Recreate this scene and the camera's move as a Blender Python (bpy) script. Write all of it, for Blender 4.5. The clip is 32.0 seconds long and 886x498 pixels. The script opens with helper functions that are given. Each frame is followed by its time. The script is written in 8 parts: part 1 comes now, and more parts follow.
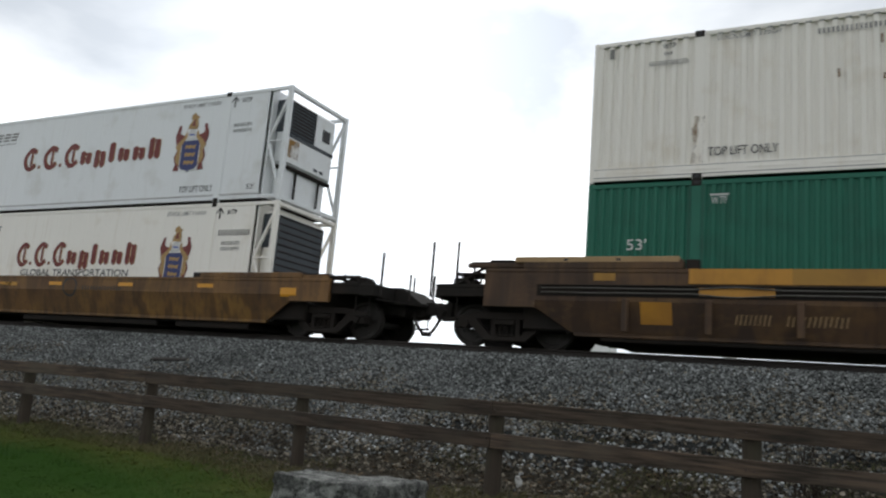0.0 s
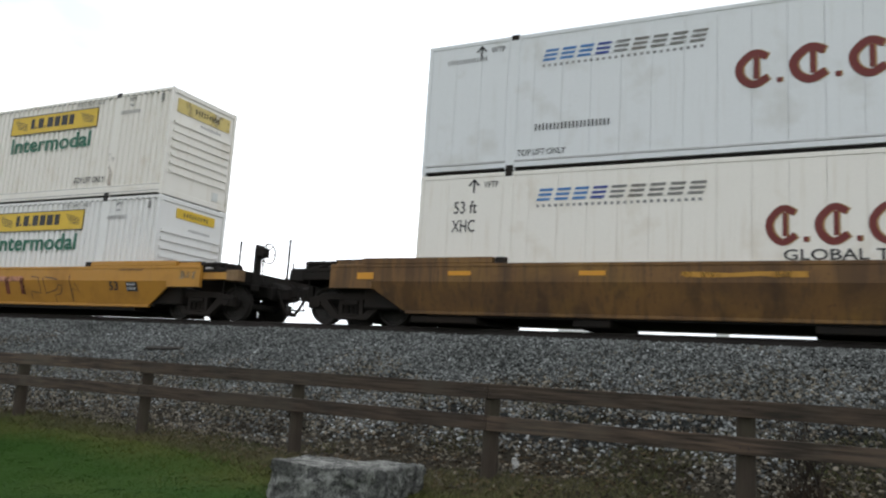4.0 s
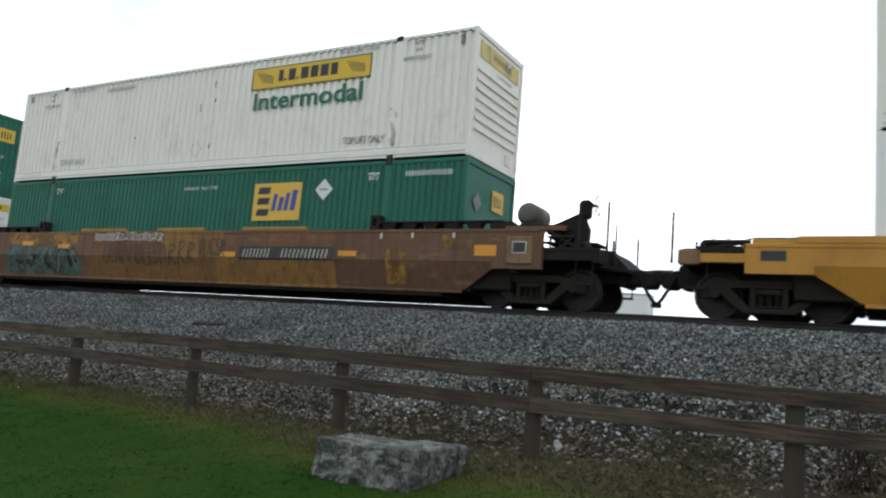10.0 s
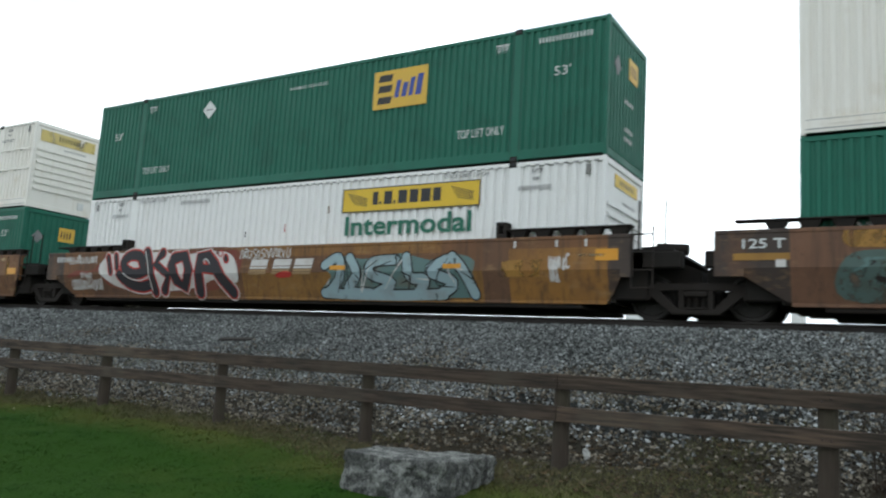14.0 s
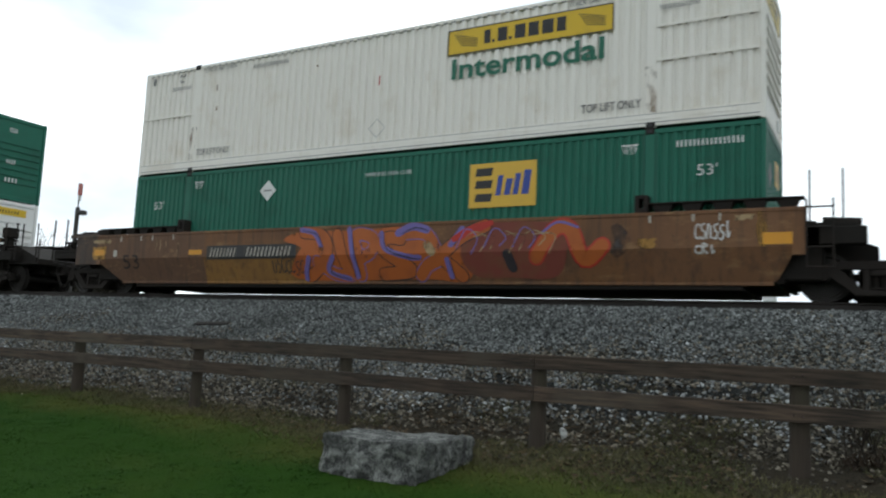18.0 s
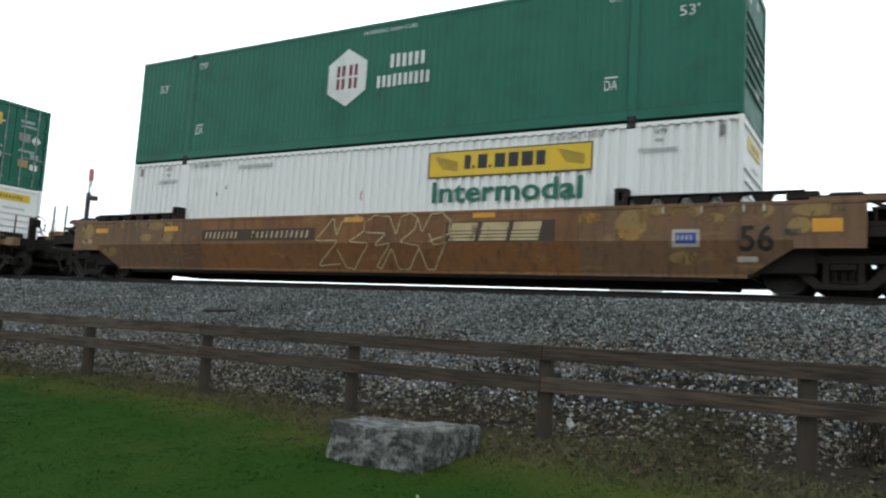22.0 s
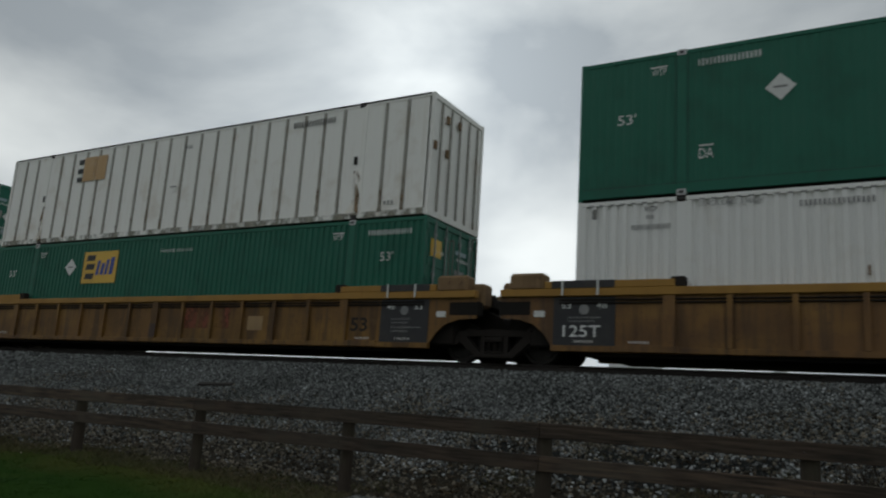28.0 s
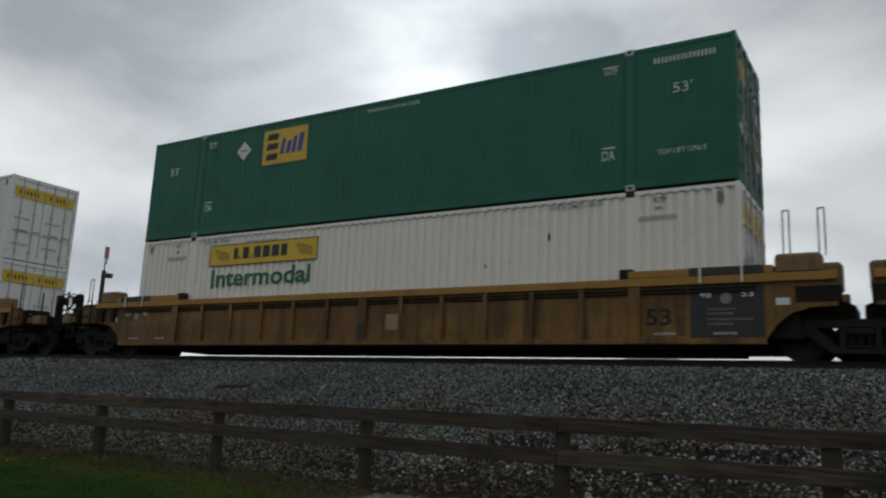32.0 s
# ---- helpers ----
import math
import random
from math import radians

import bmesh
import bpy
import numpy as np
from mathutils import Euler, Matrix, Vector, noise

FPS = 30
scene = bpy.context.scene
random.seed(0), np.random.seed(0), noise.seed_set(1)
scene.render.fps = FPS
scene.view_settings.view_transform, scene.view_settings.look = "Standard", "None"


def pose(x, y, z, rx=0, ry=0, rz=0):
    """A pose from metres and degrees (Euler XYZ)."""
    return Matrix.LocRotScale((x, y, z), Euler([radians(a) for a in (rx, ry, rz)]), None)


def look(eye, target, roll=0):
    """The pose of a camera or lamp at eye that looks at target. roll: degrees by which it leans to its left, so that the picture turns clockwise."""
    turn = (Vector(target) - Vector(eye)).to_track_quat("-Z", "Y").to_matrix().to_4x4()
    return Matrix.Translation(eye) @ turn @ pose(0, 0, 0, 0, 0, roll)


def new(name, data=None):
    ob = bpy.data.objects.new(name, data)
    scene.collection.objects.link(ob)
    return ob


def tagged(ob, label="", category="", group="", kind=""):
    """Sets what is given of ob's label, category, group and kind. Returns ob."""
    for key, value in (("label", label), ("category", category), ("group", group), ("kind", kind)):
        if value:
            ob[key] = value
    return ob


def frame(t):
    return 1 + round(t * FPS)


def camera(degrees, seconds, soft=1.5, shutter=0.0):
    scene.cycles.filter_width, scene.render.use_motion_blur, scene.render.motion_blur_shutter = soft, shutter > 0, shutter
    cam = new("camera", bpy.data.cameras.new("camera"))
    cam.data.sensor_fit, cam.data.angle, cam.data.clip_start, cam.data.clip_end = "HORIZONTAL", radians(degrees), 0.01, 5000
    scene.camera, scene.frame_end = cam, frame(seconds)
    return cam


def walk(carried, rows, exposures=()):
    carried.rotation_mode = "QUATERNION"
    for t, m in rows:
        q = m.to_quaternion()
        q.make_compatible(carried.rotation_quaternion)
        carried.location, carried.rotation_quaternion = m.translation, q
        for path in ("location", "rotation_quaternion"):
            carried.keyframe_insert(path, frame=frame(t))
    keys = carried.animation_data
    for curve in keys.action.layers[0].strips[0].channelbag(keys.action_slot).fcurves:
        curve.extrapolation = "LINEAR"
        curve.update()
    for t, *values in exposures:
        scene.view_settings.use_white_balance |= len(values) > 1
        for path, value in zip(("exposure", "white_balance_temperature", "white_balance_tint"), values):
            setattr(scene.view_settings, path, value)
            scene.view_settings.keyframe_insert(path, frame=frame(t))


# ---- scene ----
# Train along x, moving towards +x; y away from the camera; eye height is z = 0.
Z0 = 0.881        # datum of the cars; the rail head lies 0.10 above it
RAIL = Z0 + 0.10
YC = 15.395       # track centre line
cam = camera(59.26, 32.0, soft=2.15, shutter=0.22)

# seconds, yaw, pitch, roll of the hand-held camera, and the way of the train in metres
PATH = """
0 26.66 10.52 -4.73 -19.92
0.5 27.27 9.81 -4.82 -17.41
1 27.57 9.93 -4.37 -14.90
1.5 27.27 9.82 -4.72 -12.40
2 26.83 9.80 -4.69 -9.89
2.5 26.85 9.55 -3.56 -7.37
3 25.73 9.92 -3.55 -4.84
3.5 26.04 9.63 -3.72 -2.28
5.5 26.86 9.01 -3.29 7.98
6 27.07 9.79 -3.72 10.55
6.5 27.84 10.13 -3.92 13.13
7 26.05 9.78 -3.91 15.72
7.5 26.89 9.27 -3.20 18.35
8 27.08 9.63 -3.49 21.00
8.5 28.94 9.11 -4.96 23.66
9 29.05 9.11 -4.56 26.30
9.5 29.65 7.69 -3.57 28.97
10 29.25 7.47 -4.60 31.67
10.5 30.27 7.52 -3.72 34.39
11 30.68 7.64 -3.50 37.11
11.5 31.45 8.04 -3.53 39.83
12 31.40 7.74 -3.45 42.58
12.5 30.30 7.68 -3.82 45.38
13 28.90 8.31 -3.81 48.21
13.5 29.85 8.10 -3.72 51.03
14 31.09 8.11 -3.35 53.86
14.5 31.40 7.43 -3.09 56.69
16.5 30.58 7.53 -3.08 68.15
17 28.89 7.36 -2.69 71.03
17.5 29.43 7.32 -2.72 73.93
18 29.37 6.88 -2.65 76.86
18.5 29.76 6.94 -3.14 79.81
19 30.27 7.29 -2.60 82.78
19.5 30.75 6.66 -2.11 85.74
20 31.19 5.70 -2.44 88.69
20.5 30.88 5.68 -3.11 91.64
21 30.49 5.81 -3.08 94.60
21.5 30.31 6.14 -3.46 97.60
22 29.94 6.08 -3.39 100.64
22.5 29.79 6.06 -3.31 103.71
23 31.66 5.81 -3.52 106.81
23.5 33.81 6.00 -2.84 109.91
24 34.44 5.37 -2.38 113.02
24.5 34.56 5.09 -2.16 116.13
26.5 31.89 7.32 -2.25 128.58
27 29.47 11.52 -2.86 131.71
27.5 29.87 12.09 -3.24 134.86
28 29.80 11.52 -3.75 138.01
28.5 29.35 11.41 -3.89 141.19
29 28.56 12.12 -3.45 144.39
29.5 29.80 11.42 -3.65 147.61
30 29.45 11.30 -3.24 150.86
30.5 30.47 10.77 -2.35 154.13
31 31.68 10.79 -2.36 157.42
31.5 31.81 10.98 -2.36 160.69
32 31.03 11.20 -2.42 163.97
"""
EXPO = [(0, 0.25, 6400, 9.0), (1, 0.14, 6400, 9.0), (2, 0.34, 6400, 9.0), (3, 0.86, 6400, 9.0), (3.5, 0.80, 6400, 9.0), (6, -0.05, 6400, 9.0),
        (7, 0.24, 6383, 8.7), (8, 0.88, 6366, 8.3), (9, 0.55, 6350, 6.5), (10, 0.64, 6155, 6.0), (11, 1.48, 6130, 5.5), (12, 1.14, 6105, 5.0),
        (13, 0.92, 6080, 4.5), (14, 0.83, 6080, 4.5), (17, 0.89, 6160, 4.5), (18, 0.43, 6160, 4.5), (19, 0.93, 6160, 4.5), (20, 0.78, 6160, 4.5),
        (21, 0.40, 6160, 4.5), (22, 0.76, 6160, 4.5), (23, 1.10, 6160, 4.5), (24, 0.63, 6160, 4.5), (24.5, 0.55, 6160, 4.5), (26.5, 1.05, 6240, 4.5), (26.8, 0.05, 6300, 4.5),
        (27, -0.05, 6340, 4.5), (27.6, -0.80, 6340, 4.5), (28, -0.83, 6340, 4.5), (29, -0.96, 6400, 7.0), (30, -0.34, 6383, 7.0), (31, -0.20, 6350, 7.0),
        (32, -0.68, 6350, 7.0)]


def eye(t):
    """Small sway of the hand: sideways and up."""
    return (0.041, -0.045) if t <= 3.5 else (0.0, 0.0) if t <= 14.5 else (-0.014, 0.0) if t <= 24.5 else (0.007, 0.011)


camera_rows, TIMES, WAYS = [], [], []
for line in PATH.split("\n"):
    if line.strip():
        t, yaw, pitch, roll, way = (float(v) for v in line.split())
        TIMES.append(t)
        WAYS.append(way)
        camera_rows.append((t, pose(eye(t)[0], 0, eye(t)[1], 90 + pitch, roll, yaw)))
walk(cam, camera_rows, EXPO)


def travel(t):
    """Way of the train along the track in metres, slowly gathering speed."""
    return float(np.interp(t, TIMES, WAYS))


# ---------------------------------------------------------------- world and sun
SUN_AZ, SUN_EL = 33.0, 27.0      # behind the train, veiled by cloud
world = bpy.data.worlds.new("overcast")
scene.world = world
world.use_nodes = True
wt = world.node_tree
wt.nodes.clear()


def wn(kind, **kw):
    n = wt.nodes.new(kind)
    for k, v in kw.items():
        n.inputs[k].default_value = v
    return n


w_out = wn("ShaderNodeOutputWorld")
w_bg = wn("ShaderNodeBackground", Strength=1.0)
w_sky = wt.nodes.new("ShaderNodeTexSky")
w_sky.sky_type, w_sky.sun_disc = "NISHITA", False
w_sky.sun_elevation, w_sky.sun_rotation = radians(SUN_EL), radians(-SUN_AZ)
w_grey = wn("ShaderNodeRGBToBW")
w_co = wn("ShaderNodeTexCoord")
w_map = wn("ShaderNodeMapping")
w_map.inputs["Scale"].default_value = (1.0, 1.0, 2.2)
w_n1 = wn("ShaderNodeTexNoise", Scale=2.1, Detail=6.0, Roughness=0.48, Distortion=0.25)
w_ramp = wt.nodes.new("ShaderNodeValToRGB")
w_ramp.color_ramp.elements[0].position, w_ramp.color_ramp.elements[0].color = 0.38, (0.70, 0.745, 0.81, 1)
w_ramp.color_ramp.elements[1].position, w_ramp.color_ramp.elements[1].color = 0.64, (1.50, 1.51, 1.52, 1)
w_sc = wn("ShaderNodeMath")
w_sc.operation = "MULTIPLY_ADD"
w_sc.inputs[1].default_value, w_sc.inputs[2].default_value = 0.035, 0.60
w_mul = wt.nodes.new("ShaderNodeMix")
w_mul.data_type, w_mul.blend_type = "RGBA", "MULTIPLY"
w_mul.inputs[0].default_value = 1.0
wl = wt.links.new
wl(w_co.outputs["Generated"], w_map.inputs["Vector"])
wl(w_map.outputs["Vector"], w_n1.inputs["Vector"])
wl(w_n1.outputs["Fac"], w_ramp.inputs["Fac"])
wl(w_sky.outputs["Color"], w_grey.inputs["Color"])
wl(w_grey.outputs["Val"], w_sc.inputs[0])
wl(w_ramp.outputs["Color"], w_mul.inputs[6])
wl(w_sc.outputs["Value"], w_mul.inputs[7])
wl(w_mul.outputs[2], w_bg.inputs["Color"])
wl(w_bg.outputs["Background"], w_out.inputs["Surface"])

sun_data = bpy.data.lights.new("sun", "SUN")
sun_data.energy, sun_data.angle, sun_data.color = 0.7, radians(18), (1.0, 0.97, 0.92)
sun = new("sun", sun_data)
sun.matrix_world = look(
    (-math.sin(radians(SUN_AZ)) * 60, math.cos(radians(SUN_AZ)) * 60, 60 * math.tan(radians(SUN_EL))), (0, 0, 0))


# ---------------------------------------------------------------- materials
def material(name, rough=0.6, metal=0.0, spec=0.4):
    m = bpy.data.materials.new(name)
    m.use_nodes = True
    b = m.node_tree.nodes["Principled BSDF"]
    b.inputs["Roughness"].default_value, b.inputs["Metallic"].default_value = rough, metal
    b.inputs["Specular IOR Level"].default_value = spec
    return m, m.node_tree, b


def noise_node(nt, scale, detail=4.0, stretch=(1, 1, 1), rough=0.55):
    co, mp, n = nt.nodes.new("ShaderNodeTexCoord"), nt.nodes.new("ShaderNodeMapping"), nt.nodes.new("ShaderNodeTexNoise")
    mp.inputs["Scale"].default_value = stretch
    n.inputs["Scale"].default_value, n.inputs["Detail"].default_value, n.inputs["Roughness"].default_value = scale, detail, rough
    nt.links.new(co.outputs["Object"], mp.inputs["Vector"])
    nt.links.new(mp.outputs["Vector"], n.inputs["Vector"])
    return n


def ramp_node(nt, src, a, b, ca=(0, 0, 0, 1), cb=(1, 1, 1, 1)):
    r = nt.nodes.new("ShaderNodeValToRGB")
    r.color_ramp.elements[0].position, r.color_ramp.elements[0].color = a, ca
    r.color_ramp.elements[1].position, r.color_ramp.elements[1].color = b, cb
    nt.links.new(src, r.inputs["Fac"])
    return r


def mix_node(nt, fac, a, b, mode="MIX"):
    m = nt.nodes.new("ShaderNodeMix")
    m.data_type, m.blend_type = "RGBA", mode
    for sock, v in ((m.inputs[0], fac), (m.inputs[6], a), (m.inputs[7], b)):
        if isinstance(v, bpy.types.NodeSocket):
            nt.links.new(v, sock)
        elif isinstance(v, (int, float)):
            sock.default_value = v
        else:
            sock.default_value = (*v, 1.0)
    return m.outputs[2]


def bump_node(nt, bsdf, src, strength, distance=0.01):
    bp = nt.nodes.new("ShaderNodeBump")
    bp.inputs["Strength"].default_value, bp.inputs["Distance"].default_value = strength, distance
    nt.links.new(src, bp.inputs["Height"])
    nt.links.new(bp.outputs["Normal"], bsdf.inputs["Normal"])


def paint(name, col, dirt, amount=0.5, streak=0.35, rough=0.5, patch=1.3, metal=0.0, tint=None):
    """Weathered paint: cloudy fading, dirt in blotches and vertical streaks, fine grain."""
    m, nt, b = material(name, rough, metal, 0.4 if rough < 0.85 else 0.15)
    big = noise_node(nt, patch, 5.0)
    run = noise_node(nt, 3.0, 4.0, (4.0, 4.0, 0.25))
    fine = noise_node(nt, 60.0, 3.0)
    f1 = ramp_node(nt, big.outputs["Fac"], 0.62 - 0.3 * amount, 0.95 - 0.2 * amount)
    f2 = ramp_node(nt, run.outputs["Fac"], 0.55, 0.85)
    lo = tuple(c * 0.86 for c in col)
    c0 = mix_node(nt, fine.outputs["Fac"], lo, col)
    if tint:
        wide = noise_node(nt, 1.0, 4.0, (0.42, 0.42, 0.9))
        block = noise_node(nt, 2.2, 2.0, (1.0, 1.0, 0.12))
        c0 = mix_node(nt, ramp_node(nt, wide.outputs["Fac"], 0.47, 0.60).outputs["Color"], c0, tint)
        c0 = mix_node(nt, ramp_node(nt, block.outputs["Fac"], 0.52, 0.60).outputs["Color"], c0, tuple(c * 0.55 for c in col))
    c1 = mix_node(nt, f1.outputs["Color"], c0, dirt)
    sm = nt.nodes.new("ShaderNodeMath")
    sm.operation = "MULTIPLY"
    sm.inputs[1].default_value = streak
    nt.links.new(f2.outputs["Color"], sm.inputs[0])
    c2 = mix_node(nt, sm.outputs["Value"], c1, dirt)
    nt.links.new(c2, b.inputs["Base Color"])
    rr = nt.nodes.new("ShaderNodeMapRange")
    rr.inputs["To Min"].default_value, rr.inputs["To Max"].default_value = rough - 0.1, min(0.95, rough + 0.25)
    nt.links.new(big.outputs["Fac"], rr.inputs["Value"])
    nt.links.new(rr.outputs["Result"], b.inputs["Roughness"])
    bump_node(nt, b, fine.outputs["Fac"], 0.12, 0.004)
    return m


def vary(m, amount=0.35, skew=None):
    """Lets each separate piece of a material differ in brightness; skew makes few pieces much paler."""
    nt = m.node_tree
    b = nt.nodes["Principled BSDF"]
    src = b.inputs["Base Color"].links[0].from_socket
    geo, mr = nt.nodes.new("ShaderNodeNewGeometry"), nt.nodes.new("ShaderNodeMapRange")
    mr.inputs["To Min"].default_value, mr.inputs["To Max"].default_value = 1 - amount, 1 + amount
    rand = geo.outputs["Random Per Island"]
    if skew:
        pw = nt.nodes.new("ShaderNodeMath")
        pw.operation = "POWER"
        pw.inputs[1].default_value = skew[2]
        nt.links.new(rand, pw.inputs[0])
        rand = pw.outputs["Value"]
        mr.inputs["To Min"].default_value, mr.inputs["To Max"].default_value = skew[0], skew[1]
    nt.links.new(rand, mr.inputs["Value"])
    nt.links.new(mix_node(nt, 1.0, src, mr.outputs["Result"], "MULTIPLY"), b.inputs["Base Color"])
    return m


def worn(m, lo=0.36, hi=0.50, scale=3.0, stretch=(1.0, 1.0, 0.6)):
    """Lets paint flake away in spots, so that what lies below shows."""
    nt = m.node_tree
    n = noise_node(nt, scale, 7.0, stretch, 0.68)
    r = ramp_node(nt, n.outputs["Fac"], lo, hi)
    nt.links.new(r.outputs["Color"], nt.nodes["Principled BSDF"].inputs["Alpha"])
    return m


def grime(m, scuff=(0.30, 0.185, 0.085), amount=0.55):
    """Long-haul wear on a car side: pale scuffs, dark runs from the top edge and rust freckles."""
    nt = m.node_tree
    b = nt.nodes["Principled BSDF"]
    src = b.inputs["Base Color"].links[0].from_socket
    rub = ramp_node(nt, noise_node(nt, 2.4, 9.0, (0.7, 1.0, 2.0), 0.72).outputs["Fac"], 0.55, 0.70)
    runs = ramp_node(nt, noise_node(nt, 2.6, 5.0, (3.2, 3.2, 0.22), 0.6).outputs["Fac"], 0.50, 0.72)
    spots = ramp_node(nt, noise_node(nt, 11.0, 6.0, (1.0, 1.0, 0.8), 0.7).outputs["Fac"], 0.58, 0.66)
    for r, col, k in ((rub, scuff, amount), (runs, (0.036, 0.023, 0.016), 0.62), (spots, (0.060, 0.028, 0.016), 0.55)):
        f = nt.nodes.new("ShaderNodeMath")
        f.operation = "MULTIPLY"
        f.inputs[1].default_value = k
        nt.links.new(r.outputs["Color"], f.inputs[0])
        src = mix_node(nt, f.outputs["Value"], src, col)
    nt.links.new(src, b.inputs["Base Color"])
    return m


def sectioned(m, bands):
    """Repainted lengths of a car side: x from, x to, z from, z to in the car's space, and the colour."""
    nt = m.node_tree
    b = nt.nodes["Principled BSDF"]
    src = b.inputs["Base Color"].links[0].from_socket
    co, sep = nt.nodes.new("ShaderNodeTexCoord"), nt.nodes.new("ShaderNodeSeparateXYZ")
    nt.links.new(co.outputs["Object"], sep.inputs["Vector"])
    cloud = noise_node(nt, 1.6, 6.0, (1.0, 1.0, 0.5), 0.65)
    for x0, x1, z0, z1, col in bands:
        fac = None
        for axis, op, v in (("X", "GREATER_THAN", x0), ("X", "LESS_THAN", x1), ("Z", "GREATER_THAN", z0), ("Z", "LESS_THAN", z1)):
            n = nt.nodes.new("ShaderNodeMath")
            n.operation = op
            nt.links.new(sep.outputs[axis], n.inputs[0])
            n.inputs[1].default_value = v
            if fac is not None:
                k = nt.nodes.new("ShaderNodeMath")
                k.operation = "MULTIPLY"
                nt.links.new(fac, k.inputs[0])
                nt.links.new(n.outputs["Value"], k.inputs[1])
                fac = k.outputs["Value"]
            else:
                fac = n.outputs["Value"]
        k = nt.nodes.new("ShaderNodeMath")
        k.operation = "MULTIPLY"
        mr = nt.nodes.new("ShaderNodeMapRange")
        mr.inputs["From Min"].default_value, mr.inputs["From Max"].default_value = 0.30, 0.55
        mr.inputs["To Min"].default_value, mr.inputs["To Max"].default_value = 0.35, 0.92
        nt.links.new(cloud.outputs["Fac"], mr.inputs["Value"])
        nt.links.new(fac, k.inputs[0])
        nt.links.new(mr.outputs["Result"], k.inputs[1])
        src = mix_node(nt, k.outputs["Value"], src, col)
    nt.links.new(src, b.inputs["Base Color"])
    return grime(m)


WHITE = paint("white_container_paint", (0.80, 0.795, 0.775), (0.60, 0.57, 0.51), 0.10, 0.30, 0.45)
CREAM = paint("aged_white_paint", (0.84, 0.808, 0.745), (0.58, 0.51, 0.40), 0.16, 0.5, 0.5)
REEFER = paint("reefer_white_panel", (0.74, 0.76, 0.77), (0.50, 0.49, 0.45), 0.25, 0.30, 0.35)
SHEET = paint("sheet_white_panel", (0.88, 0.87, 0.835), (0.56, 0.49, 0.40), 0.18, 0.45, 0.45)
POSTGREY = paint("grey_post_paint", (0.20, 0.195, 0.185), (0.18, 0.15, 0.12), 0.5, 0.4, 0.55)
GREEN = paint("green_container_paint", (0.008, 0.122, 0.076), (0.014, 0.078, 0.052), 0.40, 0.35, 0.5)
GREENDARK = paint("dark_green_shade", (0.010, 0.085, 0.058), (0.03, 0.05, 0.04), 0.5, 0.4, 0.5)
YELLOWCAR = paint("yellow_car_paint", (0.46, 0.222, 0.027), (0.24, 0.110, 0.024), 0.40, 0.5, 0.5)
BROWNCAR = paint("rusty_brown_car_paint", (0.185, 0.095, 0.028), (0.066, 0.036, 0.020), 0.70, 0.7, 0.62, 0.8, tint=(0.20, 0.108, 0.026))
OLDCAR = paint("sooty_brown_car_paint", (0.080, 0.043, 0.020), (0.034, 0.022, 0.016), 0.75, 0.7, 0.65, 0.8, tint=(0.118, 0.062, 0.019))
TANCAR = paint("ochre_car_paint", (0.165, 0.082, 0.023), (0.066, 0.037, 0.019), 0.50, 0.7, 0.6, 0.9, tint=(0.205, 0.108, 0.025))
# Slightly more saturated than TANCAR, for the ribbed cars after the first.
RICHTAN = paint("rich_ochre_car_paint", (0.170, 0.085, 0.018), (0.060, 0.034, 0.016), 0.50, 0.7, 0.6, 0.9, tint=(0.205, 0.108, 0.020))
CHORD = paint("ochre_chord_paint", (0.33, 0.176, 0.029), (0.17, 0.088, 0.025), 0.45, 0.5, 0.55)
UNDER = paint("sooty_underframe_and_shade", (0.018, 0.016, 0.014), (0.030, 0.022, 0.017), 0.5, 0.3, 0.92)
STEEL = paint("dark_truck_steel", (0.024, 0.021, 0.019), (0.038, 0.027, 0.020), 0.5, 0.2, 0.9)
FRAMESTEEL = paint("dusty_bogie_steel", (0.027, 0.023, 0.020), (0.020, 0.016, 0.014), 0.5, 0.3, 0.9)
TREAD = paint("worn_wheel_steel", (0.030, 0.026, 0.023), (0.022, 0.018, 0.015), 0.4, 0.1, 0.6, 3.0, 0.2)
RAILSTEEL = paint("rail_steel", (0.035, 0.029, 0.025), (0.022, 0.018, 0.016), 0.5, 0.2, 0.7, 2.0, 0.1)
BLACKP = paint("black_panel_paint", (0.030, 0.029, 0.030), (0.075, 0.06, 0.045), 0.45, 0.5, 0.55)
LOGOYEL = paint("yellow_logo_film", (0.68, 0.45, 0.020), (0.42, 0.29, 0.05), 0.30, 0.2, 0.4)
LOGOORANGE = paint("orange_logo_film", (0.66, 0.41, 0.045), (0.46, 0.30, 0.07), 0.25, 0.2, 0.4)
BLACKINK = paint("black_lettering", (0.022, 0.022, 0.024), (0.06, 0.058, 0.05), 0.3, 0.2, 0.5)
GREYINK = paint("faded_grey_lettering_and_shade", (0.20, 0.20, 0.20), (0.34, 0.33, 0.31), 0.5, 0.2, 0.6)
GREENINK = paint("green_lettering", (0.012, 0.125, 0.075), (0.05, 0.14, 0.10), 0.25, 0.2, 0.5)
WHITEINK = paint("white_lettering", (0.68, 0.69, 0.67), (0.40, 0.40, 0.38), 0.35, 0.2, 0.5)
BLUEINK = paint("blue_lettering", (0.035, 0.065, 0.29), (0.09, 0.12, 0.28), 0.25, 0.1, 0.5)
LTBLUE = paint("pale_blue_lettering", (0.06, 0.20, 0.48), (0.15, 0.25, 0.4), 0.3, 0.1, 0.5)
REDINK = paint("dark_red_lettering", (0.155, 0.024, 0.020), (0.13, 0.035, 0.03), 0.25, 0.1, 0.5)
